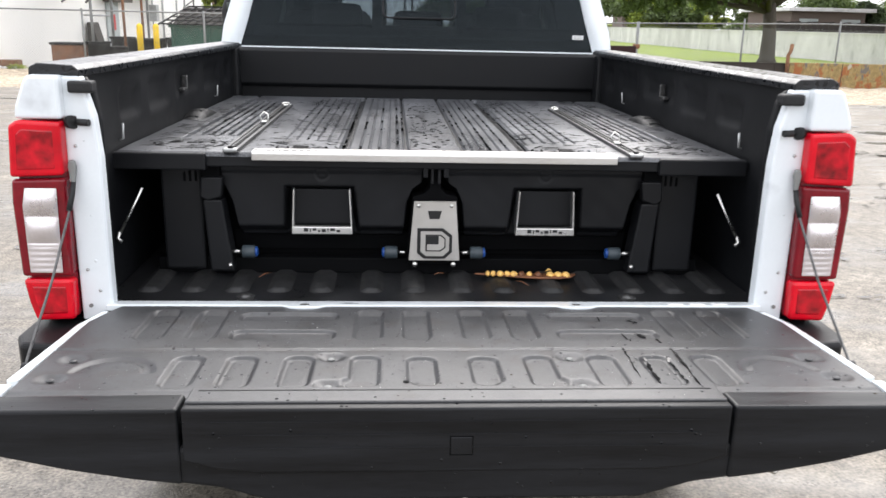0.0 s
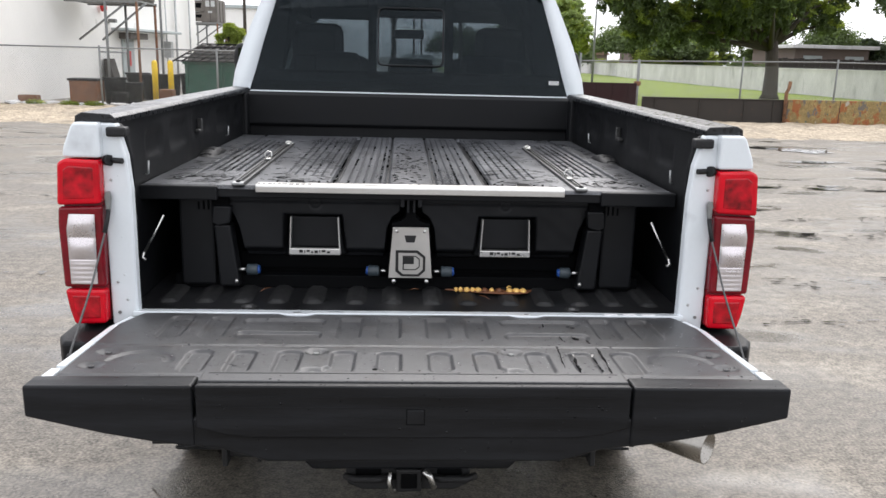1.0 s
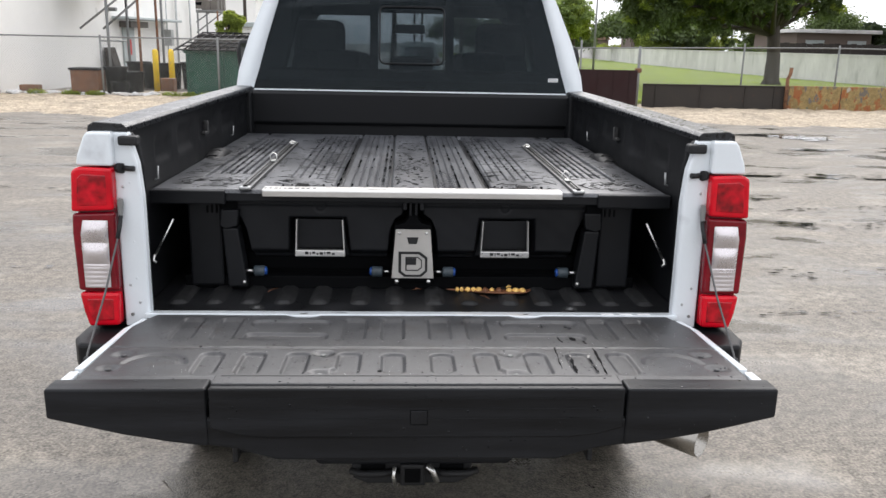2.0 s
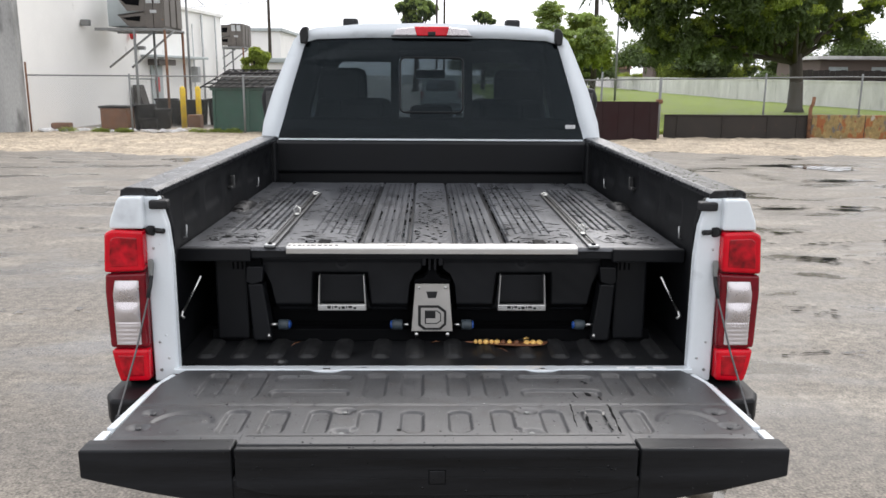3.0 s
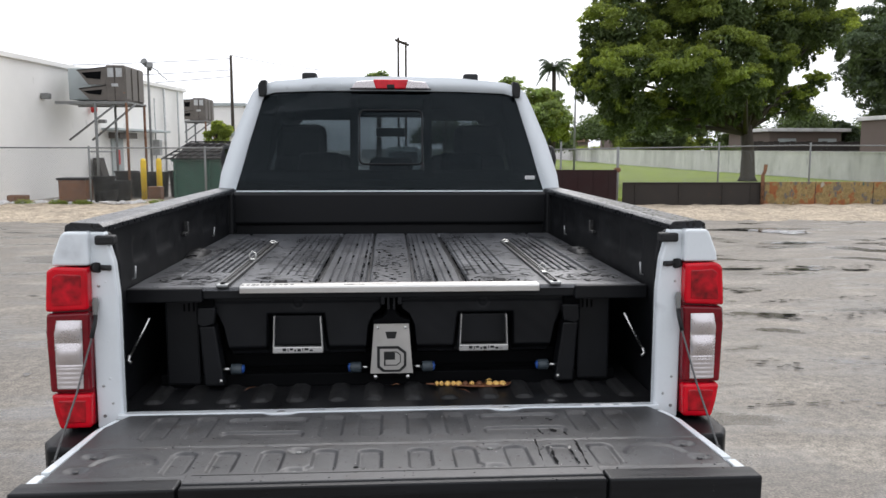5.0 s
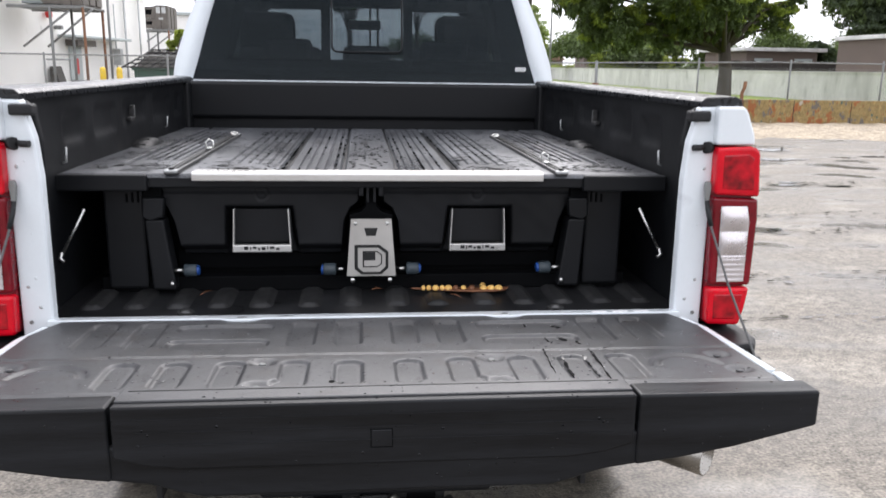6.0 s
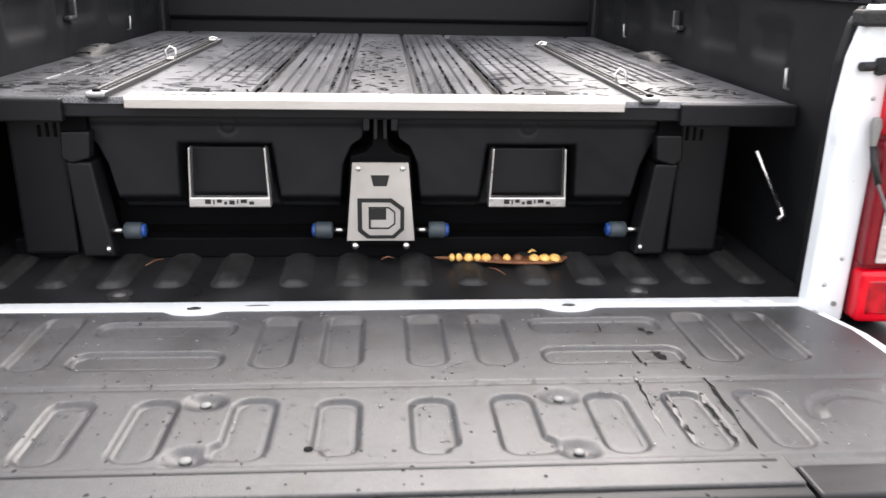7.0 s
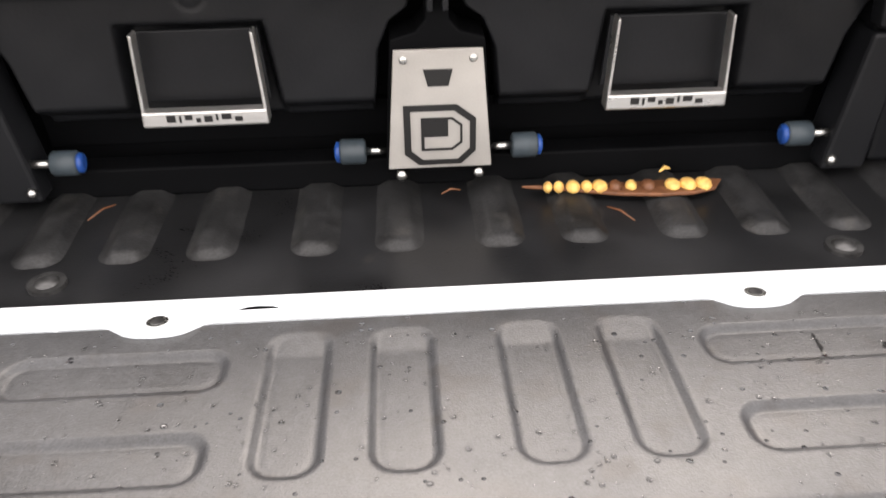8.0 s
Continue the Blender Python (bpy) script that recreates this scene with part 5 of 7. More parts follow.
def drawer_frame():
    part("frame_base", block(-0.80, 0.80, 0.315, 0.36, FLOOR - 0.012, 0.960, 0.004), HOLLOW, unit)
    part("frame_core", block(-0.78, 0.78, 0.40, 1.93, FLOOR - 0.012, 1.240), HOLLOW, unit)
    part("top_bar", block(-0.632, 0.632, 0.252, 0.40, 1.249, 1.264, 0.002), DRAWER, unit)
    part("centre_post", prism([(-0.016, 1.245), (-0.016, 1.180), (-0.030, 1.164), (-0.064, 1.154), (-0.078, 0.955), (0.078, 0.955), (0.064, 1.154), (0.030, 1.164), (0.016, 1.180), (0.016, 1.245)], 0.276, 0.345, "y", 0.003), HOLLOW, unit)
    head = part("post_head", block(-0.040, 0.040, 0.258, 0.32, 1.236, 1.262, 0.004), DRAWER, unit, "black hook plate above the centre post")
    for s in (-1, 1):
        part("head_hook", block(s * 0.022, s * 0.036, 0.250, 0.275, 1.214, 1.246, 0.003), DRAWER, head)
        part("head_prong", block(s * 0.006, s * 0.014, 0.255, 0.280, 1.196, 1.240, 0.002), TRIM, head)
    plate = part("centre_plate", prism([(-0.060, 1.144), (0.060, 1.144), (0.074, 0.969), (-0.074, 0.969)], 0.262, 0.268, "y", 0.001, seg=1), STEEL, unit, "brushed steel centre plate with a black emblem")

    def frame_band(pts, w, y):
        b = bmesh.new()
        cx, cz = sum(p[0] for p in pts) / len(pts), sum(p[1] for p in pts) / len(pts)
        outer = [b.verts.new((x, y, z)) for x, z in pts]
        inner = [b.verts.new((cx + (x - cx) * w, y, cz + (z - cz) * w)) for x, z in pts]
        k = len(pts)
        faces = [b.faces.new((outer[i], outer[(i + 1) % k], inner[(i + 1) % k], inner[i])) for i in range(k)]
        bmesh.ops.recalc_face_normals(b, faces=faces)
        bmesh.ops.solidify(b, geom=faces, thickness=0.0012)
        return b
    em = [(-0.050, 1.066), (0.024, 1.066), (0.051, 1.045), (0.051, 0.995), (0.030, 0.975), (-0.030, 0.975), (-0.050, 0.992)]
    part("emblem_ring", frame_band(em, 0.82, 0.2612), INK, plate)
    em2 = [(-0.026, 1.047), (0.018, 1.047), (0.032, 1.036), (0.032, 1.008), (0.018, 0.997), (-0.026, 0.997)]
    part("emblem_inner", frame_band(em2, 0.87, 0.2612), INK, plate)
    part("emblem_square", block(-0.025, 0.012, 0.2605, 0.2625, 1.018, 1.043), INK, plate)
    part("plate_slot", prism([(-0.021, 1.117), (0.019, 1.117), (0.013, 1.093), (-0.015, 1.093)], 0.2605, 0.2625, "y"), INK, plate)
    for s in (-1, 1):
        part("foot_bolt", ball((s * 0.056, 0.268, 0.956), (0.009, 0.008, 0.009)), BOLT, plate)
        part("plate_screw", ball((s * 0.047, 0.2615, 1.131), (0.006, 0.003, 0.006)), BOLT, plate)
        leg = part("side_leg", prism([(s * 0.602, 1.140), (s * 0.656, 1.140), (s * 0.642, 0.930), (s * 0.575, 0.930)], 0.275, 0.345, "y", 0.006), DRAWER, unit, "black angled side support")
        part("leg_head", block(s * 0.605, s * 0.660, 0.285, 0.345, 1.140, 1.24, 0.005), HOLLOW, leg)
        part("leg_bolt", ball((s * 0.586, 0.272, 0.949), (0.008, 0.008, 0.008)), BOLT, leg)
        part("side_bin", block(s * 0.660, s * 0.775, 0.30, 0.42, 0.928, 1.240, 0.008), DRAWER, unit, "black side storage bin")
        for k in range(3):
            part("bin_slot", block(s * (0.672 + 0.016 * k), s * (0.679 + 0.016 * k), 0.2965, 0.304, 1.188, 1.222 - 0.004 * k, 0.002), HOLLOW, unit)
        part("leg_hook", prism([(s * 0.596, 1.205), (s * 0.655, 1.205), (s * 0.660, 1.150), (s * 0.640, 1.138), (s * 0.602, 1.150)], 0.268, 0.30, "y", 0.004), DRAWER, leg)
        rod = part("prop_rod", tube([(s * 0.803, 0.225, 1.182), (s * 0.866, 0.205, 1.058)], 0.0045, 8), BOLT, unit, "thin bright steel rod")
        part("rod_hook", tube([(s * 0.866, 0.205, 1.062), (s * 0.872, 0.20, 1.045), (s * 0.860, 0.20, 1.036)], 0.006, 8), BOLT, rod)
        roller(s * 0.535, s)
        roller(s * 0.125, -s)


deck()
drawer(-1)
drawer(1)
drawer_frame()
unit.location.x = -0.007

# seed pod and leaf litter lying on the bed floor
pod = thing("seed_pod", (0.26, 0.25, FLOOR), "split brown seed pod with orange seeds, lying on the bed floor", "seed pod")
husk = [(0.112, 0.012), (0.16, 0.012), (0.24, 0.012), (0.33, 0.016), (0.385, 0.018), (0.412, 0.014), (0.395, -0.012), (0.36, -0.024), (0.31, -0.026), (0.25, -0.020), (0.17, 0.000)]
pb = prism([(x, 0.252 - 0.10 * (x - 0.26) * 0.2 + y) for x, y in husk], FLOOR, FLOOR + 0.006, "z", 0.002)
part("pod_husk", pb, PODHUSK, pod)
for k, (x, w) in enumerate(((0.150, 0.007), (0.166, 0.008), (0.187, 0.011), (0.207, 0.009), (0.226, 0.012), (0.249, 0.010), (0.272, 0.009), (0.297, 0.011), (0.333, 0.012), (0.356, 0.013), (0.379, 0.013))):
    part("pod_seed", ball((x, 0.257 - 0.055 * (x - 0.13) + 0.05 * max(0, x - 0.31), FLOOR + 0.007), (w * 0.98, w * 1.25, 0.009), 12), SEED if k not in (5, 7) else PODHUSK, pod)
for k, (x, y, a, ln) in enumerate(((0.338, 0.300, 0.4, 0.022), (0.240, 0.180, 2.2, 0.05), (-0.492, 0.246, 1.0, 0.05), (0.008, 0.262, 0.3, 0.03))):
    b = tube([(x - ln / 2 * math.cos(a), y - ln / 2 * math.sin(a), FLOOR + 0.003), (x, y + 0.004, FLOOR + 0.006), (x + ln / 2 * math.cos(a), y + ln / 2 * math.sin(a), FLOOR + 0.003)], [0.001, 0.004 if k == 0 else 0.0016, 0.001], 6)
    tagged(part("leaf_scrap", b, SEED if k == 0 else PODHUSK), "small dry orange leaf scrap on the bed floor", "leaf")


# ---- the yard ----
def ground_height(x, y):
    return 0.006 * wavy(x, y, 0.7, 2.0) * np.clip((np.abs(x) - 1.5) / 2 + np.clip(-1.0 - y, 0, 1), 0, 1)


def build_ground():
    xs = np.concatenate((np.linspace(-400, -31, 10), np.linspace(-30, 34, 130), np.linspace(36, 400, 10)))
    ys = np.concatenate((np.linspace(-300, -13, 8), np.linspace(-12, 24, 90), np.linspace(26, 600, 14)))
    gx, gy = np.meshgrid(xs, ys)
    gz = ground_height(gx, gy) * ((np.abs(gx) < 30) & (gy > -12) & (gy < 24))
    idx = np.arange(gx.size).reshape(gx.shape)
    quads = np.stack((idx[:-1, :-1], idx[:-1, 1:], idx[1:, 1:], idx[1:, :-1]), -1).reshape(-1, 4)
    me = bpy.data.meshes.new("ground")
    me.from_pydata(np.stack((gx, gy, gz), -1).reshape(-1, 3).tolist(), [], quads.tolist())
    me.polygons.foreach_set("use_smooth", np.ones(len(quads), bool))
    me.materials.append(ASPHALT)
    tagged(new("ground", me), "worn grey wet asphalt yard", "ground", kind="structure")


build_ground()


def wet_patch():
    """Wet asphalt under the truck and gate, with the underside shadow put into its colour."""
    nr, na = 26, 180
    verts, faces = [], []
    for i in range(nr + 1):
        for k in range(na):
            a = 2 * math.pi * k / na
            r = (i / nr) * (1 + 0.06 * math.sin(5 * a + 1) + 0.06 * math.sin(11 * a) + 0.05 * math.sin(23 * a + 2) + 0.04 * math.sin(41 * a))
            x, y = 0.02 + 1.08 * r * math.cos(a), 0.25 + 0.95 * r * math.sin(a)
            verts.append((x, y, float(ground_height(x, y)) + 0.006))
    for i in range(nr):
        for k in range(na):
            faces.append((i * na + k, (i + 1) * na + k, (i + 1) * na + (k + 1) % na, i * na + (k + 1) % na))
    me = bpy.data.meshes.new("wet_patch")
    me.from_pydata(verts, [], faces)
    me.polygons.foreach_set("use_smooth", np.ones(len(faces), bool))
    me.materials.append(WETSHADE)
    tagged(new("wet_patch", me), "wet asphalt under the truck, darkened for the underside shadow", "wet patch", kind="structure")


wet_patch()


def puddle(cx, cy, rx, ry, seed):
    rng = random.Random(seed)
    b = bmesh.new()
    for k in range(26):
        f = 0 if k == 0 else rng.random() ** 0.5
        a = rng.uniform(0, 6.28)
        px, py, size = cx + rx * f * math.cos(a), cy + ry * f * math.sin(a), (0.62 if k == 0 else rng.uniform(0.05, 0.34) * (1.15 - 0.6 * f))
        ph = [rng.uniform(0, 6.28) for _ in range(4)]
        pts = []
        for i in range(36):
            a = 2 * math.pi * i / 36
            r = size * (1 + 0.26 * math.sin(2 * a + ph[0]) + 0.2 * math.sin(3 * a + ph[1]) + 0.13 * math.sin(7 * a + ph[2]) + 0.08 * math.sin(13 * a + ph[3]))
            pts.append(b.verts.new((px + rx * r * math.cos(a), py + ry * r * math.sin(a), 0.0125 + 0.0002 * k)))
        b.faces.new(pts)
    tagged(part("puddle", b, PUDDLE), "shallow rain puddle on asphalt", "puddle", "puddles", kind="structure")


for k, p in enumerate(((8.1, 14.1, 0.6, 0.30), (8.35, 13.95, 0.55, 0.42), (7.6, 12.1, 0.62, 0.10), (7.95, 12.05, 0.3, 0.06), (5.6, 13.4, 0.25, 0.07), (5.0, 14.3, 0.3, 0.08), (8.9, 11.9, 0.4, 0.07), (6.2, 9.05, 0.35, 0.06), (9.8, 12.6, 0.3, 0.1), (-7.6, 14.6, 0.4, 0.06), (7.45, 14.45, 0.45, 0.32), (7.3, 11.95, 0.5, 0.09), (6.0, 8.78, 0.36, 0.11), (5.1, 8.85, 0.42, 0.08), (6.75, 8.68, 0.3, 0.07), (4.3, 7.05, 0.16, 0.04), (4.2, 5.64, 0.12, 0.05), (3.95, 5.72, 0.09, 0.03))):
    puddle(*p, k + 1)


def crack(points, w, seed):
    """A worn line in the asphalt: a scatter of small wet pits along it."""
    rng = random.Random(seed)
    b = bmesh.new()
    pts = [Vector(p) for p in points]
    for p, q in zip(pts, pts[1:]):
        d = (q - p).normalized()
        for _ in range(int((q - p).length * 16)):
            c = p.lerp(q, rng.random()) + Vector((-d.y, d.x)) * rng.gauss(0, 0.05 + w * 2.5)
            rx, ry = rng.uniform(0.01, 0.05) + w * rng.uniform(0, 2.2), rng.uniform(0.004, 0.012) + w * rng.uniform(0, 0.5)
            ring_ = [b.verts.new((c.x + rx * math.cos(a) * rng.uniform(0.6, 1.2), c.y + ry * math.sin(a) * rng.uniform(0.6, 1.2), 0.0105)) for a in (2 * math.pi * j / 7 for j in range(7))]
            b.faces.new(ring_)
    tagged(part("asphalt_crack", b, WATER), "worn line of small wet pits in the asphalt", "crack", "cracks", kind="structure")


crack([(2.2, 8.6), (4.2, 9.0), (6.5, 8.9), (10, 9.6)], 0.02, 1)
crack([(-9.0, 8.5), (-5.0, 9.0), (-2.2, 8.8)], 0.010, 4)
crack([(-5.5, 3.2), (-3.0, 3.8), (-1.5, 3.7)], 0.005, 5)
crack([(3.7, 6.5), (4.2, 6.45), (4.8, 6.5), (6.0, 6.6)], 0.018, 7)
crack([(3.3, 5.75), (3.8, 5.6), (4.3, 5.5), (5.2, 5.7)], 0.014, 8)
crack([(3.9, 7.05), (4.7, 7.04)], 0.025, 9)
crack([(2.9, 3.75), (3.5, 3.7), (4.4, 3.9)], 0.012, 10)
crack([(3.85, 5.72), (4.15, 5.66), (4.5, 5.56)], 0.024, 13)
crack([(3.05, 3.9), (3.35, 3.8)], 0.016, 14)
crack([(2.3, 2.75), (2.7, 2.72), (3.5, 2.66)], 0.006, 15)
crack([(-3.3, 5.4), (-2.7, 5.46), (-2.3, 5.4)], 0.02, 11)
crack([(-5.2, 7.2), (-4.4, 7.25), (-3.2, 7.1)], 0.015, 12)


def sand_height(x, y):
    edge = np.clip((y - 16.3 - 0.5 * np.sin(x * 0.35) - 0.25 * np.sin(x * 1.3)) / 1.2, 0, 1)
    return -0.03 + edge * (0.07 + 0.035 * wavy(x, y, 1.7, 0.4) + 0.03 * wavy(x, y, 5.0, 2.0) + 0.012 * wavy(x, y, 14.0, 1.0)) + edge * 0.02 * np.clip((y - 17) / 4, 0, 1)


tagged(sheet("sand_verge", -30, 32, 15.2, 24.5, 420, 90, sand_height, SAND), "pale sandy gravel verge along the fence", "sand", kind="structure")
tagged(sheet("lawn", 4.5, 26.5, 23.2, 150, 50, 120, lambda x, y: 0.05 + 0.03 * wavy(x, y, 0.5), LAWN, skirt=0.1), "green lawn behind the fence", "grass", kind="structure")


def building():
    """The white store building with a grey end wall."""
    dirv = Vector((1.7, 17.2)).normalized()
    a = Vector((-12.18, 22.6))
    e = a + dirv * 17.6
    nx, ny = -dirv.y, dirv.x
    house = thing("store_building", (-16, 31, 0), "white stucco store building with a stained grey end wall", "building")

    def along(d, out=0.0):
        p = a + dirv * d
        return p.x - nx * out, p.y - ny * out
    p = [along(0), along(17.6), along(17.6, -14), along(0, -14)]
    part("wall", prism(p, 0, 4.55, "z"), WHITEWALL, house)
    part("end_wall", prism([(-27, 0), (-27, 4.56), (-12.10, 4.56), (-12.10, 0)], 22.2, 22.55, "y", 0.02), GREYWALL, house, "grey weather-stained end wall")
    part("end_cap", block(-27.1, -12.02, 22.1, 22.62, 4.56, 4.73, 0.02), WHITEWALL, house, "pale coping on the end wall")
    q = [along(-0.3, 0.12), along(17.7, 0.12), along(17.7, -14), along(-0.3, -14)]
    part("roof_edge", prism(q, 4.55, 4.72, "z", 0.02), WHITEWALL, house, "pale roof edge")
    # door with canopy
    d0, d1 = along(8.9, 0.02), along(9.95, 0.02)
    door = part("door", prism([d0, d1, along(9.95, 0.07), along(8.9, 0.07)], 0.0, 2.15, "z"), DUCT, house, "grey steel door")
    s0 = [along(9.2, 0.075), along(9.6, 0.075), along(9.6, 0.085), along(9.2, 0.085)]
    part("door_sign", prism(s0, 1.05, 1.65, "z"), REDSIGN, door, "small red sign")
    part("door_canopy", prism([along(8.0, 0.05), along(13.6, 0.05), along(13.6, 0.75), along(8.0, 0.75)], 2.42, 2.52, "z", 0.02), DUCT, house, "flat canopy over the door")
    part("canopy_box", prism([along(8.7, 0.02), along(10.4, 0.02), along(10.4, 0.5), along(8.7, 0.5)], 2.12, 2.36, "z", 0.02), ACMETAL, house, "dark box under the canopy")
    for dd in (3.7, 7.9):
        x, y = along(dd, 0.15)
        part("wall_lamp", block(x - 0.12, x + 0.16, y - 0.12, y + 0.12, 3.38 if dd < 6 else 2.7, 3.58 if dd < 6 else 2.84, 0.03), FENCE, house)
    x, y = along(7.2, 0.1)
    part("alarm_bell", tube([(x, y, 3.22), (x + 0.15, y, 3.22)], 0.15, 14), REDSIGN, house)
    for dd, r, h in ((14.6, 0.05, 4.5), (16.4, 0.04, 4.5), (13.4, 0.03, 4.0)):
        x, y = along(dd, 0.12)
        part("wall_pipe", tube([(x, y, 0), (x, y, h)], r, 8), GALV, house)
    x, y = along(13.2, 0.2)
    part("meter_box", block(x - 0.1, x + 0.22, y - 0.2, y + 0.2, 1.4, 2.1, 0.02), GALV, house)
    return along


along = building()


def rooftop_unit(cx, cy, lo, hi, label):
    """A packaged air unit on a steel stand; cx, cy is its near right corner, it reaches back and left."""
    unit2 = thing("air_conditioner", (cx - 0.8, cy + 1.0, 0), label, "air conditioner", "units on stands")
    w = 0.62
    part("casing", block(cx - w, cx, cy, cy + 2.1, lo, hi, 0.03), ACMETAL, unit2)
    # two hoods, each a bent sheet; a flat black patch paints the shaded mouth
    for z0, z1, ln, tip in ((hi - 0.66, hi - 0.05, 0.98, hi - 0.16), (lo + 0.04, lo + 0.56, 0.94, lo + 0.44)):
        hood = part("hood", prism([(cx - w, z1), (cx - w - ln, tip), (cx - w - ln, tip - 0.05), (cx - w - 0.02, z1 - 0.05)], cy + 0.05, cy + 1.9, "y", 0.008), ACMETAL, unit2, "slanted intake hood")
        for y0 in (cy + 0.05, cy + 1.86):
            part("hood_cheek", prism([(cx - w, z1), (cx - w - ln, tip), (cx - w - ln * 0.62, z0), (cx - w, z0)], y0, y0 + 0.04, "y"), ACMETAL, hood)
        part("hood_mouth", prism([(cx - w - 0.16, z1 - 0.16), (cx - w - ln * 0.84, tip - 0.10), (cx - w - ln * 0.66, z0 + 0.22), (cx - w - 0.2, z0 + 0.18)], cy + 0.036, cy + 0.052, "y"), HOLLOW, hood)
    part("supply_duct", block(cx - 2.25, cx - w, cy + 1.0, cy + 2.0, lo + 0.10, hi - 0.02, 0.02), DUCT, unit2, "pale grey supply duct")
    for x0, z0, dw, h in ((cx - 0.56, hi - 0.40, 0.2, 0.30), (cx - 0.28, hi - 0.40, 0.2, 0.30), (cx - 0.44, hi - 0.72, 0.22, 0.10)):
        part("data_plate", block(x0, x0 + dw, cy - 0.012, cy, z0, z0 + h), GALV, unit2)
    part("panel_seam", block(cx - 0.34, cx - 0.325, cy - 0.006, cy + 0.01, lo, hi), HOLLOW, unit2)
    for k in range(3):
        part("side_panel", block(cx - 0.01, cx + 0.02 + 0.02 * k, cy + 0.08 + k * 0.66, cy + 0.64 + k * 0.66, lo + 0.06, hi - 0.06, 0.01), ACMETAL, unit2)
    for y in (cy - 0.03, cy + 2.05):
        part("stand_deck", block(cx - 2.35, cx + 0.08, y, y + 0.08, lo - 0.10, lo, 0.01), FENCE, unit2)
    part("stand_slab", block(cx - 2.3, cx + 0.05, cy + 0.05, cy + 2.05, lo - 0.06, lo - 0.002, 0.01), FENCE, unit2)
    for x, y, m in ((cx + 0.02, cy, RUST), (cx + 0.02, cy + 2.05, RUST), (cx - 1.02, cy, FENCE), (cx - 1.02, cy + 2.05, FENCE)):
        part("stand_leg", tube([(x, y, 0), (x, y, lo - 0.05)], 0.045, 10), m, unit2)
    for x0, z0, x1, z1, y in ((cx - 1.95, 2.0, cx - 0.35, lo - 0.1, cy + 0.05), (cx - 1.2, 2.0, cx + 0.3, lo - 0.1, cy + 0.1)):
        part("stand_brace", tube([(x0, y, z0), (x1, y, z1)], 0.035, 8), FENCE, unit2)
    part("stand_rail", tube([(cx - 1.02, cy + 2.05, 1.6), (cx - 2.0, cy + 2.05, 1.6)], 0.03, 8), GALV, unit2)


rooftop_unit(-9.02, 26.3, 3.32, 4.54, "weathered brown rooftop air unit on a rusty steel stand")
rooftop_unit(-9.95, 42.6, 3.22, 4.42, "weathered air unit on a dark steel stand further back")
mast = thing("lamp_mast", (-9.42, 30.5, 0), "slim galvanised mast with a yard lamp", "lamp post")
part("pole", tube([(-9.42, 30.5, 0), (-9.42, 30.5, 5.05)], 0.045, 10), FENCE, mast)
for dx, dz in ((-0.07, 5.0), (0.09, 4.86)):
    part("lamp_head", tube([(-9.42 + dx, 30.5, dz - 0.1), (-9.42 + dx, 30.4, dz + 0.02), (-9.42 + dx * 1.5, 30.3, dz + 0.1)], [0.05, 0.11, 0.13], 12), FENCE, mast)
part("lamp_conduit", tube([(-9.42, 30.5, 4.95), (-9.07, 30.5, 4.75), (-8.9, 30.5, 4.55), (-8.7, 30.5, 4.4)], 0.02, 6), FENCE, mast)

far_shop = thing("far_shop", (-12, 62, 0), "plain white far shop building with a flat roof", "building")
part("wall", block(-20, -10.6, 58, 72, 0, 4.75), WHITEWALL, far_shop)
part("roof", block(-20.2, -10.4, 57.8, 72.2, 4.75, 4.98, 0.03), DUCT, far_shop)
shed = thing("white_shed", (-7.6, 41, 0), "low white shed with a flat roof", "shed")
part("wall", block(-8.4, -5.6, 40, 43, 0, 2.35), WHITEWALL, shed)
part("roof", block(-8.6, -5.4, 39.8, 43.2, 2.35, 2.58, 0.03), DUCT, shed)


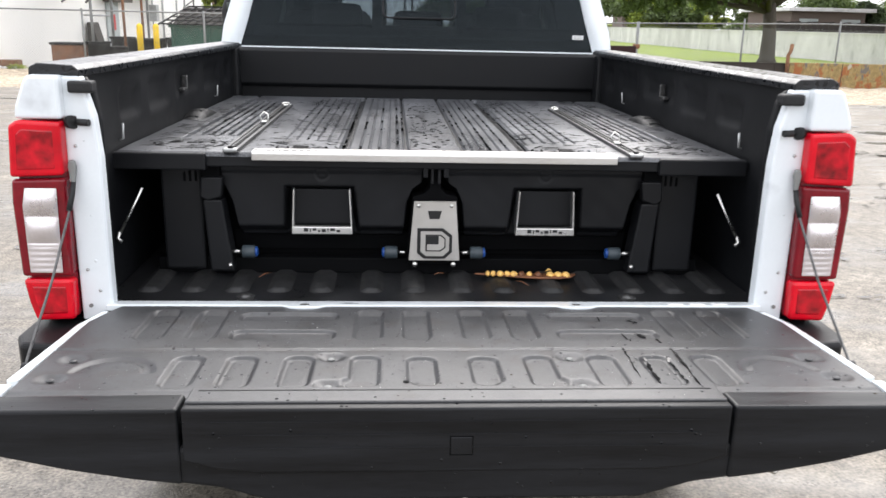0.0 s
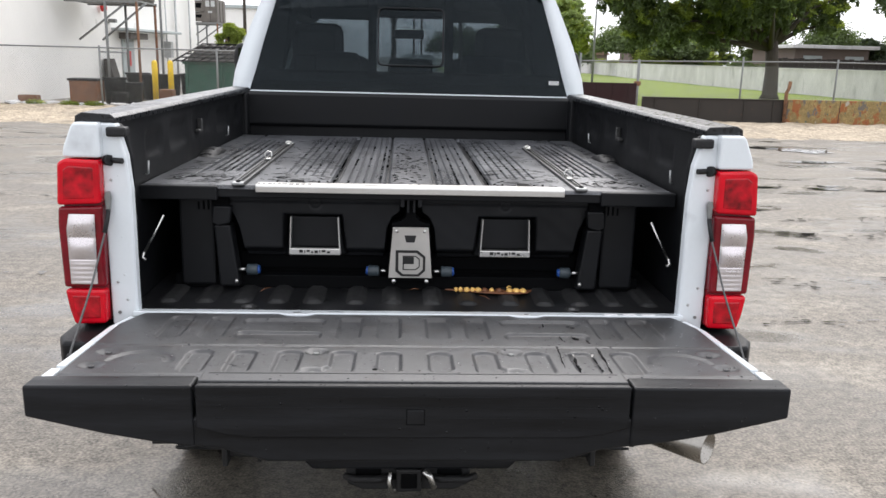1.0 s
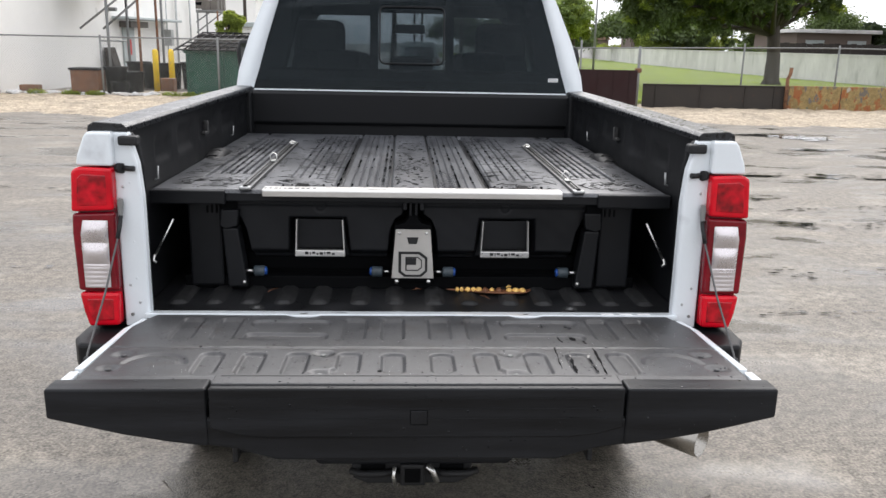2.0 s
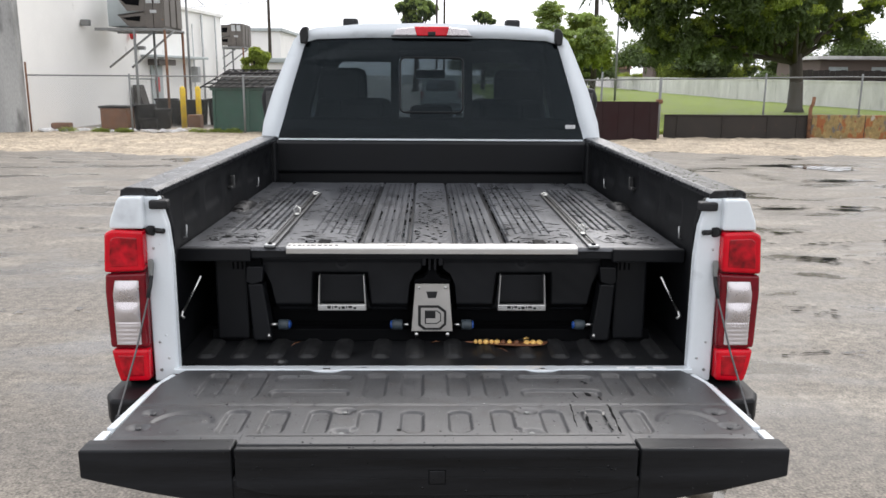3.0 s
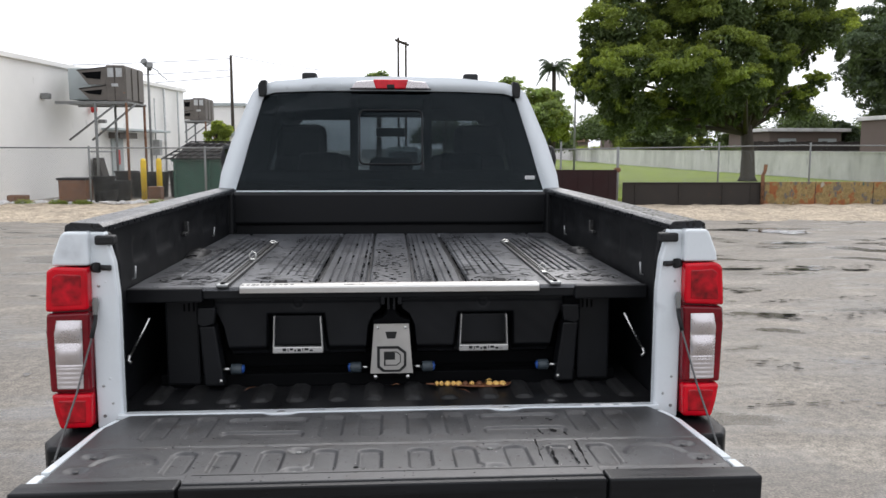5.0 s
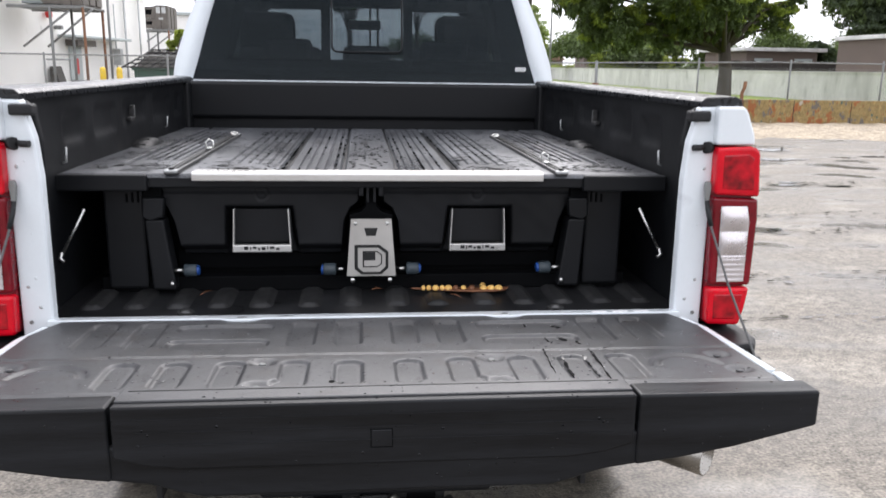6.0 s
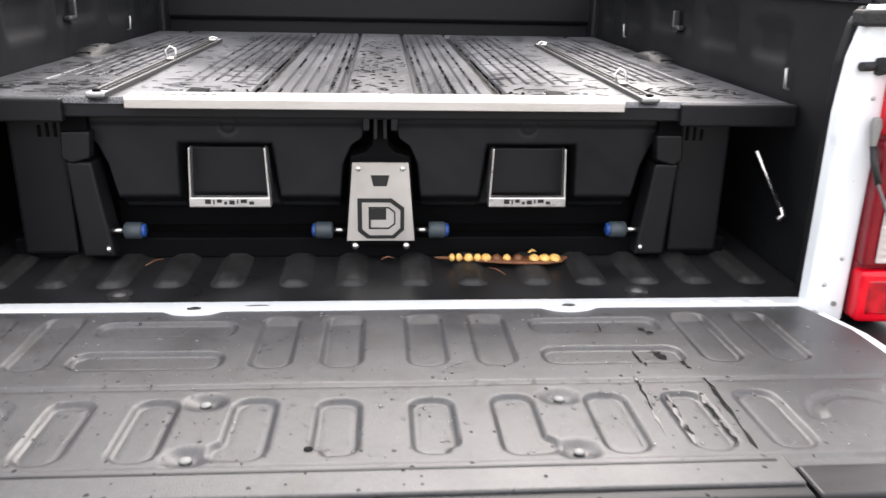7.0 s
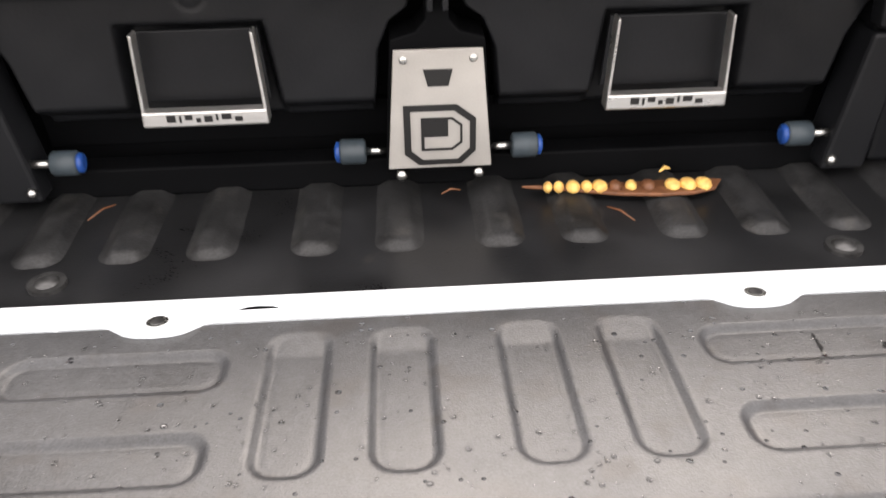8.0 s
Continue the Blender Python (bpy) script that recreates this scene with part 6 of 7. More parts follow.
# ---- fences ----
def chain_fence(name, x0, x1, y0, y1, top, posts, label, sag=0.0):
    f = thing(name, ((x0 + x1) / 2, (y0 + y1) / 2, 0), label, "fence")

    def at(x):
        return y0 + (y1 - y0) * (x - x0) / (x1 - x0)
    part("top_rail", tube([(x0, y0, top - sag), ((x0 + x1) / 2, (y0 + y1) / 2, top), (x1, y1, top)], 0.021, 8), FENCE, f)
    top = top - sag
    for x, h, m in posts:
        part("post", tube([(x, at(x), 0), (x, at(x), h)], 0.03, 8), m, f)
    verts, faces = [], []
    w, pitch = 0.0012, 0.075
    n = int((x1 - x0 + top) / pitch)
    for sgn in (1, -1):
        for k in range(n):
            xa = x0 - top + k * pitch if sgn > 0 else x0 + k * pitch
            xb, za, zb = xa + sgn * top, 0.06, top
            lo_, hi_ = min(xa, xb), max(xa, xb)
            t0 = max(0, (x0 - xa) / (xb - xa) if sgn > 0 else (x1 - xa) / (xb - xa))
            t1 = min(1, (x1 - xa) / (xb - xa) if sgn > 0 else (x0 - xa) / (xb - xa))
            if t1 <= t0:
                continue
            p = [(xa + (xb - xa) * t, za + (zb - za) * t) for t in (t0, t1)]
            base = len(verts)
            for x, z in p:
                y = at(x) + sgn * 0.003
                verts += [(x - w, y, z + w * sgn), (x + w, y, z - w * sgn), (x, y + w * 1.5, z)]
            faces += [(base, base + 1, base + 4, base + 3), (base + 1, base + 2, base + 5, base + 4), (base + 2, base, base + 3, base + 5)]
    me = bpy.data.meshes.new("wire_mesh")
    me.from_pydata(verts, [], faces)
    me.materials.append(WIRE)
    ob = new("wire_mesh", me)
    ob.parent = f
    ob.matrix_parent_inverse = Matrix.Translation(f.location).inverted()
    ob["kind"] = "stuff"


chain_fence("chain_link_fence", -12.0, -4.2, 22.45, 22.45, 1.74, ((-12.0, 2.12, RUST), (-8.95, 1.80, FENCE), (-5.55, 1.80, FENCE)), "galvanised chain-link fence before the white building")
chain_fence("chain_link_fence", 4.2, 21.5, 21.9, 23.0, 1.86, ((5.2, 1.95, FENCE), (10.25, 1.95, FENCE), (13.3, 1.95, FENCE), (16.5, 1.95, FENCE), (20, 1.95, FENCE)), "galvanised chain-link fence along the lawn", 0.16)
gate_post = thing("gate_post", (6.80, 21.4, 0), "grey steel gate post with a rusty hinge", "post")
part("post", tube([(6.80, 21.4, 0), (6.80, 21.4, 1.80)], 0.042, 10), FENCE, gate_post)
part("hinge", block(6.70, 6.88, 21.33, 21.47, 1.05, 1.18, 0.02), RUST, gate_post)
panel = thing("maroon_gate_panel", (5.5, 20.6, 0), "dark maroon sheet gate panel", "gate")
part("sheet", block(4.4, 6.54, 20.55, 20.6, 0.02, 1.14, 0.01), MAROON, panel)
for k in range(5):
    part("rib", block(4.5 + k * 0.45, 4.52 + k * 0.45, 20.54, 20.56, 0.04, 1.13, 0.004), MAROON, panel)
boards = thing("board_barrier", (9.3, 21.5, 0), "low barrier of weathered dark boards", "barrier")
xb = 7.0
for w in (0.42, 1.35, 1.35, 0.88, 0.40):
    part("board", block(xb, xb + w - 0.02, 21.5, 21.54, 0.0, 0.715, 0.01), GREYBOARD, boards)
    part("board_post", block(xb + w - 0.05, xb + w - 0.005, 21.47, 21.58, 0.0, 0.72, 0.01), GREYBOARD, boards)
    xb += w
part("board_cap", block(7.0, 11.38, 21.47, 21.57, 0.71, 0.74, 0.01), GREYBOARD, boards)
low = thing("mural_wall", (16.5, 21.7, 0), "low wall with flaking orange and ochre mural paint", "wall")
part("painted_face", block(11.46, 26.0, 21.6, 21.78, 0.0, 0.745, 0.010), MURAL, low, "patches of faded ochre, rust, grey and teal paint")
for x in (13.05, 14.9, 16.5, 18.2, 20.0, 22.0):
    part("wall_joint", block(x, x + 0.02, 21.594, 21.61, 0.02, 0.74), GREYBOARD, low)
stake = thing("rusty_stake", (11.32, 21.4, 0), "rusty steel stake by the low wall", "stake")
part("bar", tube([(11.30, 21.4, 0), (11.28, 21.4, 0.95), (11.34, 21.4, 1.08), (11.36, 21.4, 1.28)], 0.055, 8), RUST, stake)

bw = thing("block_wall", (25, 58, 0), "long pale painted block wall across the lawn", "wall")
part("wall_run", prism([(25.4, 24), (24.3, 58), (25.0, 90), (30.5, 150), (30.8, 150), (25.3, 90), (24.6, 58), (25.7, 24)], 0, 1.56, "z"), CONCRETE, bw)
part("wall_cap", prism([(25.36, 24), (24.26, 58), (24.96, 90), (30.46, 150), (30.84, 150), (25.34, 90), (24.64, 58), (25.74, 24)], 1.56, 1.62, "z"), CONCRETE, bw)
part("wall_return", block(-5, 30.5, 150, 150.3, 0, 1.56), CONCRETE, bw)

# ---- by the white building ----
for x, y in ((-8.31, 25.6), (-7.93, 26.1)):
    bo = thing("bollard", (x, y, 0), "bright yellow steel bollard with a domed top", "bollard", "bollards")
    part("post", tube([(x, y, 0), (x, y, 1.30), (x, y, 1.36), (x, y, 1.39)], [0.095, 0.095, 0.07, 0.02], 16), YELLOW, bo)

dump = thing("dumpster", (-5.35, 23.9, 0), "dark green steel dumpster with an open lattice lid", "dumpster")
part("body", prism([(-6.6, 0.05), (-6.65, 1.35), (-3.95, 1.35), (-3.95, 0.05)], 23.0, 24.9, "y", 0.02), GREENMETAL, dump)
for x in (-6.63, -5.6, -4.65):
    part("body_rib", block(x, x + 0.08, 22.95, 23.02, 0.05, 1.35, 0.01), GREENMETAL, dump)
part("rim", block(-6.7, -3.9, 22.94, 24.95, 1.32, 1.42, 0.02), GREENMETAL, dump)
for k in range(12):
    x = -6.8 + k * 0.25
    part("lid_bar", tube([(x - 0.12, 22.75, 1.40), (x + 0.35, 24.5, 1.93)], 0.025, 6), BLACKBAG, dump)
for k in range(6):
    f = k / 5
    part("lid_slat", block(-6.85 + 0.4 * f, -3.75 + 0.4 * f, 22.74 + f * 1.7, 22.80 + f * 1.7, 1.40 + f * 0.52, 1.44 + f * 0.52, 0.01), BLACKBAG, dump)
part("lid_sheet", prism([(22.85, 1.40), (24.5, 1.90), (24.5, 1.91), (22.85, 1.41)], -6.55, -3.95, "x"), GREYBOARD, dump)


def rubbish():
    rng = random.Random(11)
    can = thing("rusty_drum", (-9.6, 23.0, 0), "rusty square steel bin by the fence", "bin")
    part("body", block(-10.02, -9.20, 22.75, 23.4, 0, 0.80, 0.03), CARDBOARD, can)
    part("rim", block(-10.06, -9.16, 22.71, 23.44, 0.76, 0.83, 0.02), BLACKBAG, can)
    for x, y, sx, sz in ((-8.95, 23.6, 0.34, 0.85), (-8.55, 23.9, 0.34, 0.70), (-8.75, 23.3, 0.27, 0.42), (-7.55, 27.3, 0.36, 0.92), (-7.0, 27.1, 0.36, 0.90), (-9.5, 27.6, 0.4, 0.9), (-8.85, 27.3, 0.4, 0.85), (-8.3, 27.2, 0.4, 0.88)):
        bin_ = thing("black_tub", (x, y, 0), "upturned black plastic tub", "tub", "black tubs")
        b = tube([(x, y, 0), (x, y, sz * 0.9), (x, y, sz)], [sx * 0.85, sx, sx * 1.05], 14)
        bmesh.ops.rotate(b, cent=(x, y, 0), matrix=Matrix.Rotation(rng.uniform(-0.06, 0.06), 3, "Y"), verts=b.verts[:])
        part("tub", b, BLACKBAG, bin_)
        part("tub_rim", ring((x, y, sz * 0.96), (x, y, sz * 1.01), sx * 1.1, sx * 0.9), BLACKBAG, bin_)
    box_ = thing("brown_carton", (-7.8, 25.2, 0), "small brown carton by the bollards", "box")
    part("carton", block(-8.03, -7.60, 25.0, 25.4, 0, 0.46, 0.02), CARDBOARD, box_)
    blk = thing("clay_block", (-11.3, 23.0, 0), "red clay block on the sand", "block")
    part("block", block(-11.6, -11.05, 22.85, 23.2, 0.02, 0.30, 0.03), RUST, blk)
    lean_ = thing("leaning_board", (-11.3, 29.5, 0), "pale board leaning on the wall", "board")
    part("board", prism([(-11.38, 0), (-11.38, 1.35), (-11.2, 1.35), (-10.85, 0)], 29.6, 30.3, "y"), GREYBOARD, lean_)
    heap = bmesh.new()
    for _ in range(70):
        x, y = rng.uniform(-11.9, -7.3), rng.uniform(22.55, 23.0)
        r = rng.uniform(0.03, 0.13)
        c = bmesh.new()
        bmesh.ops.create_icosphere(c, subdivisions=1, radius=r, matrix=Matrix.Translation((x, y, r * 0.4 + 0.04)) @ Matrix.Diagonal((1.3, 1, 0.6, 1)))
        for v in c.verts:
            v.co += Vector([rng.uniform(-0.3, 0.3) * r for _ in range(3)])
        heap = merge(heap, c)
    tagged(part("rubble", heap, CONCRETE), "pale rubble and litter along the fence foot", "rubble", kind="stuff")


rubbish()


# ---- plants ----
def leaf_cloud(name, clumps, count, size, seed, material, parent, label="", droop=0.35, flat=0.6):
    """Many small folded leaves scattered over uneven clumps: (x, y, z, rx, ry, rz)."""
    rng = np.random.default_rng(seed)
    vol = np.array([c[3] * c[4] + c[4] * c[5] + c[3] * c[5] for c in clumps])
    which = rng.choice(len(clumps), count, p=vol / vol.sum())
    cl = np.array(clumps)[which]
    d = rng.normal(size=(count, 3))
    d[:, 2] = np.where(d[:, 2] < -0.1, -flat * d[:, 2], d[:, 2])
    d /= np.linalg.norm(d, axis=1)[:, None]
    r = rng.uniform(0.45, 1.0, count) ** 0.5 * (1 + 0.18 * rng.normal(size=count))
    centre = cl[:, :3] + d * cl[:, 3:] * r[:, None]
    n = 0.6 * d + 0.55 * rng.normal(size=(count, 3)) + np.array((0, 0, 0.8))
    n /= np.linalg.norm(n, axis=1)[:, None]
    u = np.cross(n, rng.normal(size=(count, 3)))
    u /= np.linalg.norm(u, axis=1)[:, None]
    v = np.cross(n, u)
    s = size * rng.uniform(0.55, 1.4, count)[:, None]
    p0, p1 = centre - u * s, centre + u * s - np.array((0, 0, droop)) * s
    a, b = centre + v * s * 0.45 + n * s * 0.15, centre - v * s * 0.45 + n * s * 0.15
    co = np.stack((p0, a, p1, b), 1).reshape(-1, 3)
    i = np.arange(count)[:, None] * 4
    tri = np.concatenate((i + np.array([[0, 1, 2]]), i + np.array([[0, 2, 3]])), 1).reshape(-1, 3)
    me = bpy.data.meshes.new(name)
    me.from_pydata(co.tolist(), [], tri.tolist())
    me.materials.append(material)
    ob = new(name, me)
    if parent:
        ob.parent = parent
        if parent.type == "EMPTY":
            ob.matrix_parent_inverse = Matrix.Translation(parent.location).inverted()
    if label:
        ob["label"] = label
    return ob


def tree(base, centre, radii, trunk_r, fork, leaves, size, seed, material, label, lumps=26, lobes=None, dark=LEAFDARK, flat=0.85):
    """A trunk that forks into limbs; every limb carries a rounded lobe made of many small leaf clumps."""
    rng = random.Random(seed)
    t = thing("tree", base, label, "tree")
    b = Vector(base)
    top = b + Vector((rng.uniform(-0.2, 0.2), rng.uniform(-0.2, 0.2), fork))
    part("trunk", tube([b - Vector((0, 0, 0.05)), b + Vector((0, 0, 0.25)), b.lerp(top, 0.5) + Vector((0.08, 0, 0)), top], [trunk_r * 1.5, trunk_r * 1.08, trunk_r * 0.92, trunk_r * 0.85], 14), BARK, t)
    if lobes is None:
        lobes = []
        mean = (radii[0] + radii[1] + radii[2]) / 3
        while len(lobes) < lumps:
            d = Vector((rng.gauss(0, 1), rng.gauss(0, 1), rng.gauss(0.15, 1))).normalized()
            q = Vector(centre) + Vector((radii[0] * d.x, radii[1] * d.y, radii[2] * d.z)) * rng.uniform(0.35, 0.86)
            if q.z > 0.8 * fork:
                lobes.append((q.x, q.y, q.z, mean * rng.uniform(0.20, 0.36)))
    outer, hang, core = [], [], []
    for x, y, z, r in lobes:
        # domed top of flat leafy sprays
        for _ in range(26):
            a, e = rng.uniform(0, 6.283), rng.uniform(-0.25, 1.0)
            w = math.sqrt(max(0.0, 1 - e * e)) * rng.uniform(0.85, 1.12)
            g = r * rng.uniform(0.16, 0.36)
            outer.append((x + math.cos(a) * r * w, y + math.sin(a) * r * w, z + e * r * flat * rng.uniform(0.8, 1.1), g, g, g * rng.uniform(0.35, 0.6)))
        # twigs that hang below the rim
        for _ in range(12):
            a, w, g = rng.uniform(0, 6.283), rng.uniform(0.3, 0.95), r * rng.uniform(0.07, 0.17)
            hang.append((x + math.cos(a) * r * w, y + math.sin(a) * r * w, z - r * rng.uniform(0.2, 0.85), g, g, g * rng.uniform(1.6, 3.2)))
        core.append((x, y, z - 0.05 * r, 0.78 * r, 0.78 * r, 0.52 * r))
        m = top.lerp(Vector((x, y, z)), 0.5) + Vector((0, 0, rng.uniform(-0.1, 0.45)))
        part("limb", tube([top - Vector((0, 0, rng.uniform(0.1, 0.5))), m, (x, y, z)], [trunk_r * 0.42, trunk_r * 0.24, trunk_r * 0.07], 8), BARK, t)
    crown = leaf_cloud("crown", outer, int(leaves * 0.52), size, seed, material, t, flat=-1.0)
    # hanging and inner leaves take the dark material: crown shade put into their colour
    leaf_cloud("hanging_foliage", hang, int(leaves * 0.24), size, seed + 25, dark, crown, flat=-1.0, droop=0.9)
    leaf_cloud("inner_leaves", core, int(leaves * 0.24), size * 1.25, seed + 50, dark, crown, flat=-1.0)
    return t


SKIRT = [(11.2, 37.5, 3.0, 0.6), (13.0, 38, 2.9, 0.6), (15, 38.5, 3.1, 0.7), (18.6, 38.6, 4.1, 0.85), (17.6, 38.8, 3.5, 0.6), (16.4, 38.2, 3.6, 0.75), (13.2, 37, 3.3, 0.7), (11.1, 35, 5.4, 1.48), (10.5, 36.5, 4.7, 1.07), (13.7, 34.5, 5.4, 1.58), (16.1, 33.8, 4.8, 1.09), (22.5, 39.5, 5.4, 0.6), (22, 39.8, 4.7, 0.65), (11, 37, 3.7, 1.01), (12.1, 36, 3.7, 1.05), (14.1, 37.5, 4.2, 1.09), (15.5, 37, 4.2, 1.01), (17, 38, 4.5, 0.97), (21.2, 40, 4.35, 0.9), (20.2, 40, 4.8, 0.87), (20.1, 40, 3.75, 0.5), (22.2, 40.5, 3.9, 0.55), (9.9, 38, 4.9, 0.75)]
CANOPY = [(18.6, 38.4, 5.4, 1.2), (17.4, 38.3, 5.2, 1.1), (19.9, 39, 5.9, 1.0), (13.1, 37, 6.4, 1.35), (16.1, 35.5, 6.5, 1.36), (18.4, 37, 6.3, 1.28), (11.1, 37, 7.7, 1.76), (14.2, 38.5, 8.3, 1.68), (16.3, 37, 8.3, 1.89), (19.3, 37.5, 8, 1.64), (21.4, 37.5, 7.7, 1.51), (22.6, 38.5, 8.3, 0.98), (21.5, 40, 7.1, 1.16), (10.4, 37, 6.3, 0.95), (9.9, 38, 5.5, 0.85), (11.3, 38, 10.1, 1.9), (13.2, 38, 10.6, 2.36), (16.7, 37.5, 10.8, 2.46), (20.5, 38, 10.4, 2.22), (15.3, 38.5, 12.9, 2.38), (18.6, 38.5, 12.9, 2.38)]
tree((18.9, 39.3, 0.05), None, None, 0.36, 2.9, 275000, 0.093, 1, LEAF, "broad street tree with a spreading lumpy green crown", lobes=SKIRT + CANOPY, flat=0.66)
tree((39.0, 56, 0.05), (38.6, 55.0, 9.0), (5.2, 4.4, 6.2), 0.36, 3.2, 95000, 0.135, 2, LEAFGREY, "tall grey-green tree beyond the block wall", 60)
tree((11.6, 66, 0.05), (11.4, 66, 4.2), (4.4, 3.2, 3.2), 0.35, 2.0, 44000, 0.13, 3, LEAFPALE, "rounded green tree behind the truck", 30, dark=LEAF)
tree((13.6, 76, 0.05), (13.6, 76, 2.9), (3.0, 2.6, 2.2), 0.3, 1.6, 34000, 0.14, 4, LEAFGREY, "dense far garden tree", 20)
tree((38.2, 63.5, 0.05), (38.2, 63.5, 2.5), (1.6, 1.5, 1.5), 0.16, 1.2, 24000, 0.11, 5, LEAFGREY, "shady garden tree between the tan house and the garage", 18)
for k, (x, y, z, r, h) in enumerate(((30.2, 100, 3.2, 2.6, 2.4), (41.5, 120, 4.0, 3.6, 3.2), (46.5, 122, 4.2, 3.8, 3.4), (34.5, 96, 2.6, 2.4, 1.9))):
    tree((x, y, 0.05), (x, y, z), (r, r * 0.9, h), 0.25, 1.5, 28000, 0.16, 31 + k, (LEAF, LEAFDARK)[k % 2], "leafy garden tree behind the pale block wall", 20)
# two far trees in pale leaves: distance haze put into the leaf colour
tree((-1.2, 85, 0.05), (-1.2, 85, 8.3), (2.4, 2.2, 1.6), 0.3, 5.0, 13000, 0.13, 6, LEAFPALE, "far tree seen over the cab roof", 18, dark=LEAFGREY)
tree((6.6, 95, 0.05), (6.6, 95, 8.2), (1.5, 1.5, 0.8), 0.25, 5.5, 6000, 0.13, 7, LEAFPALE, "small far tree seen over the cab roof", 12, dark=LEAFGREY)
tree((-8.35, 38.0, 0.05), (-8.3, 38.0, 2.35), (0.75, 0.6, 0.8), 0.07, 1.2, 16000, 0.06, 8, LEAF, "small bushy tree by the white shed", 34, dark=LEAF)

bush = [(32.0 + 1.0 * k, 134 + (k % 3), 0.9 + 0.3 * (k % 2), 1.3, 1.1, 0.9) for k in range(7)]
tagged(leaf_cloud("hedge", bush, 16000, 0.11, 21, LEAF, None), "clipped far hedge", "hedge", kind="stuff")
green = [(29.3 + 1.05 * k + 0.4 * math.sin(2.9 * k), 97 + math.sin(1.9 * k), 2.2 + 0.7 * math.sin(2.3 * k), 1.4, 1.2, 1.3) for k in range(8)]
tagged(leaf_cloud("shrubs", green, 30000, 0.13, 26, LEAF, None, flat=-1.0), "fresh green garden shrubs by the block wall", "shrubs", kind="stuff")
shrubs = [(26.0 + 0.8 * k, 62 + 0.6 * math.sin(2.3 * k), 0.9 + 0.35 * math.sin(1.7 * k), 0.9, 0.8, 0.9) for k in range(9)]
tagged(leaf_cloud("shrubs", shrubs, 26000, 0.10, 24, LEAFDARK, None), "dark garden shrubs behind the block wall", "shrubs", kind="stuff")
weeds = [(x, 22.5 + 0.1 * math.sin(9 * x), 0.07, 0.28, 0.12, 0.13) for x in (-9.9, -9.2, -7.0, -6.4, -5.9, -11.0, 7.0, 7.3, 6.6)]
tagged(leaf_cloud("weeds", weeds, 2600, 0.035, 22, LEAF, None), "straggling weeds at the fence foot", "weeds", kind="stuff")
backwoods = [(26 + 3.2 * k, 100 + 4 * math.sin(k * 2.1), 3.0 + 1.4 * math.sin(k * 1.7), 3.0, 3, 2.6) for k in range(20)] + [(6 + 2.4 * k, 118, 2.6 + math.sin(k * 2.2), 2.6, 3, 2.6) for k in range(9)]
tagged(leaf_cloud("far_woods", backwoods, 70000, 0.26, 23, LEAFDARK, None), "line of far trees on the horizon", "trees", kind="stuff")


def palm(x, y, h):
    p = thing("palm_tree", (x, y, 0), "tall far palm with a ragged crown", "palm")
    part("trunk", tube([(x, y, 0), (x + 0.15, y, h * 0.5), (x + 0.05, y, h)], [0.28, 0.22, 0.18], 10), BARK, p)
    rng = random.Random(4)
    verts, faces = [], []
    for k in range(40):
        a = 2.4 * k
        up = rng.uniform(-0.1, 1.5)
        d = Vector((math.cos(a), math.sin(a), 0))
        sidev = Vector((-d.y, d.x, 0))
        ln = rng.uniform(1.15, 1.65)
        spine = [Vector((x + 0.05, y, h)) + d * ln * t + Vector((0, 0, up * ln * t - 1.35 * t * t * ln * 0.7)) for t in (0, 0.25, 0.5, 0.75, 1.0)]
        for i, (q0, q1) in enumerate(zip(spine, spine[1:])):
            for j in range(8):
                m = q0.lerp(q1, j / 8)
                for sg in (-1, 1):
                    tip = m + sidev * sg * 0.34 * (1 - i / 5) * rng.uniform(0.6, 1.2) + d * 0.2 - Vector((0, 0, rng.uniform(0.1, 0.4)))
                    base = len(verts)
                    verts += [tuple(m), tuple(m + d * 0.10), tuple(tip)]
                    faces.append((base, base + 1, base + 2))
    me = bpy.data.meshes.new("fronds")
    me.from_pydata(verts, [], faces)
    me.materials.append(LEAFGREY)
    ob = new("fronds", me)
    ob.parent = p
    ob.matrix_parent_inverse = Matrix.Translation(p.location).inverted()


palm(14.6, 70, 8.9)

# ---- far houses, poles and wires ----
for x0, x1, y, z, m, lab in ((35.0, 38.2, 125, 3.6, TANWALL, "far house with a clay gable roof"), (32.4, 35.2, 140, 2.9, TANWALL, "far low house with a clay roof")):
    hs = thing("far_house", ((x0 + x1) / 2, y + 3, 0), lab, "house")
    part("wall", block(x0, x1, y, y + 6, 0, z), m, hs)
    part("roof", prism([(x0 - 0.4, z), ((x0 + x1) / 2, z + 1.7), (x1 + 0.4, z)], y - 0.4, y + 6.4, "y"), ROOFTILE, hs)
tan = thing("tan_house", (34, 66, 0), "tan flat-roofed house behind the block wall", "house")
part("wall", block(30.9, 36.9, 62, 70, 0, 3.15), TANWALL, tan)
part("roof", block(30.4, 37.4, 61.4, 70.6, 3.15, 3.42, 0.03), CONCRETE, tan)
for x in (31.6, 35.0):
    wdw = part("window", block(x, x + 1.5, 61.95, 62.05, 1.4, 2.6), DUCT, tan)
    part("sill", block(x - 0.1, x + 1.6, 61.88, 62.0, 1.3, 1.4), CONCRETE, wdw)
near_tan = thing("tan_garage", (37, 46, 0), "plain tan garage block with a pale roof edge", "garage")
part("wall", block(31.5, 44, 42.2, 50.2, 0, 3.62), TANWALL, near_tan)
part("roof", block(31.3, 44.2, 42.0, 50.4, 3.62, 3.88, 0.03), CONCRETE, near_tan)
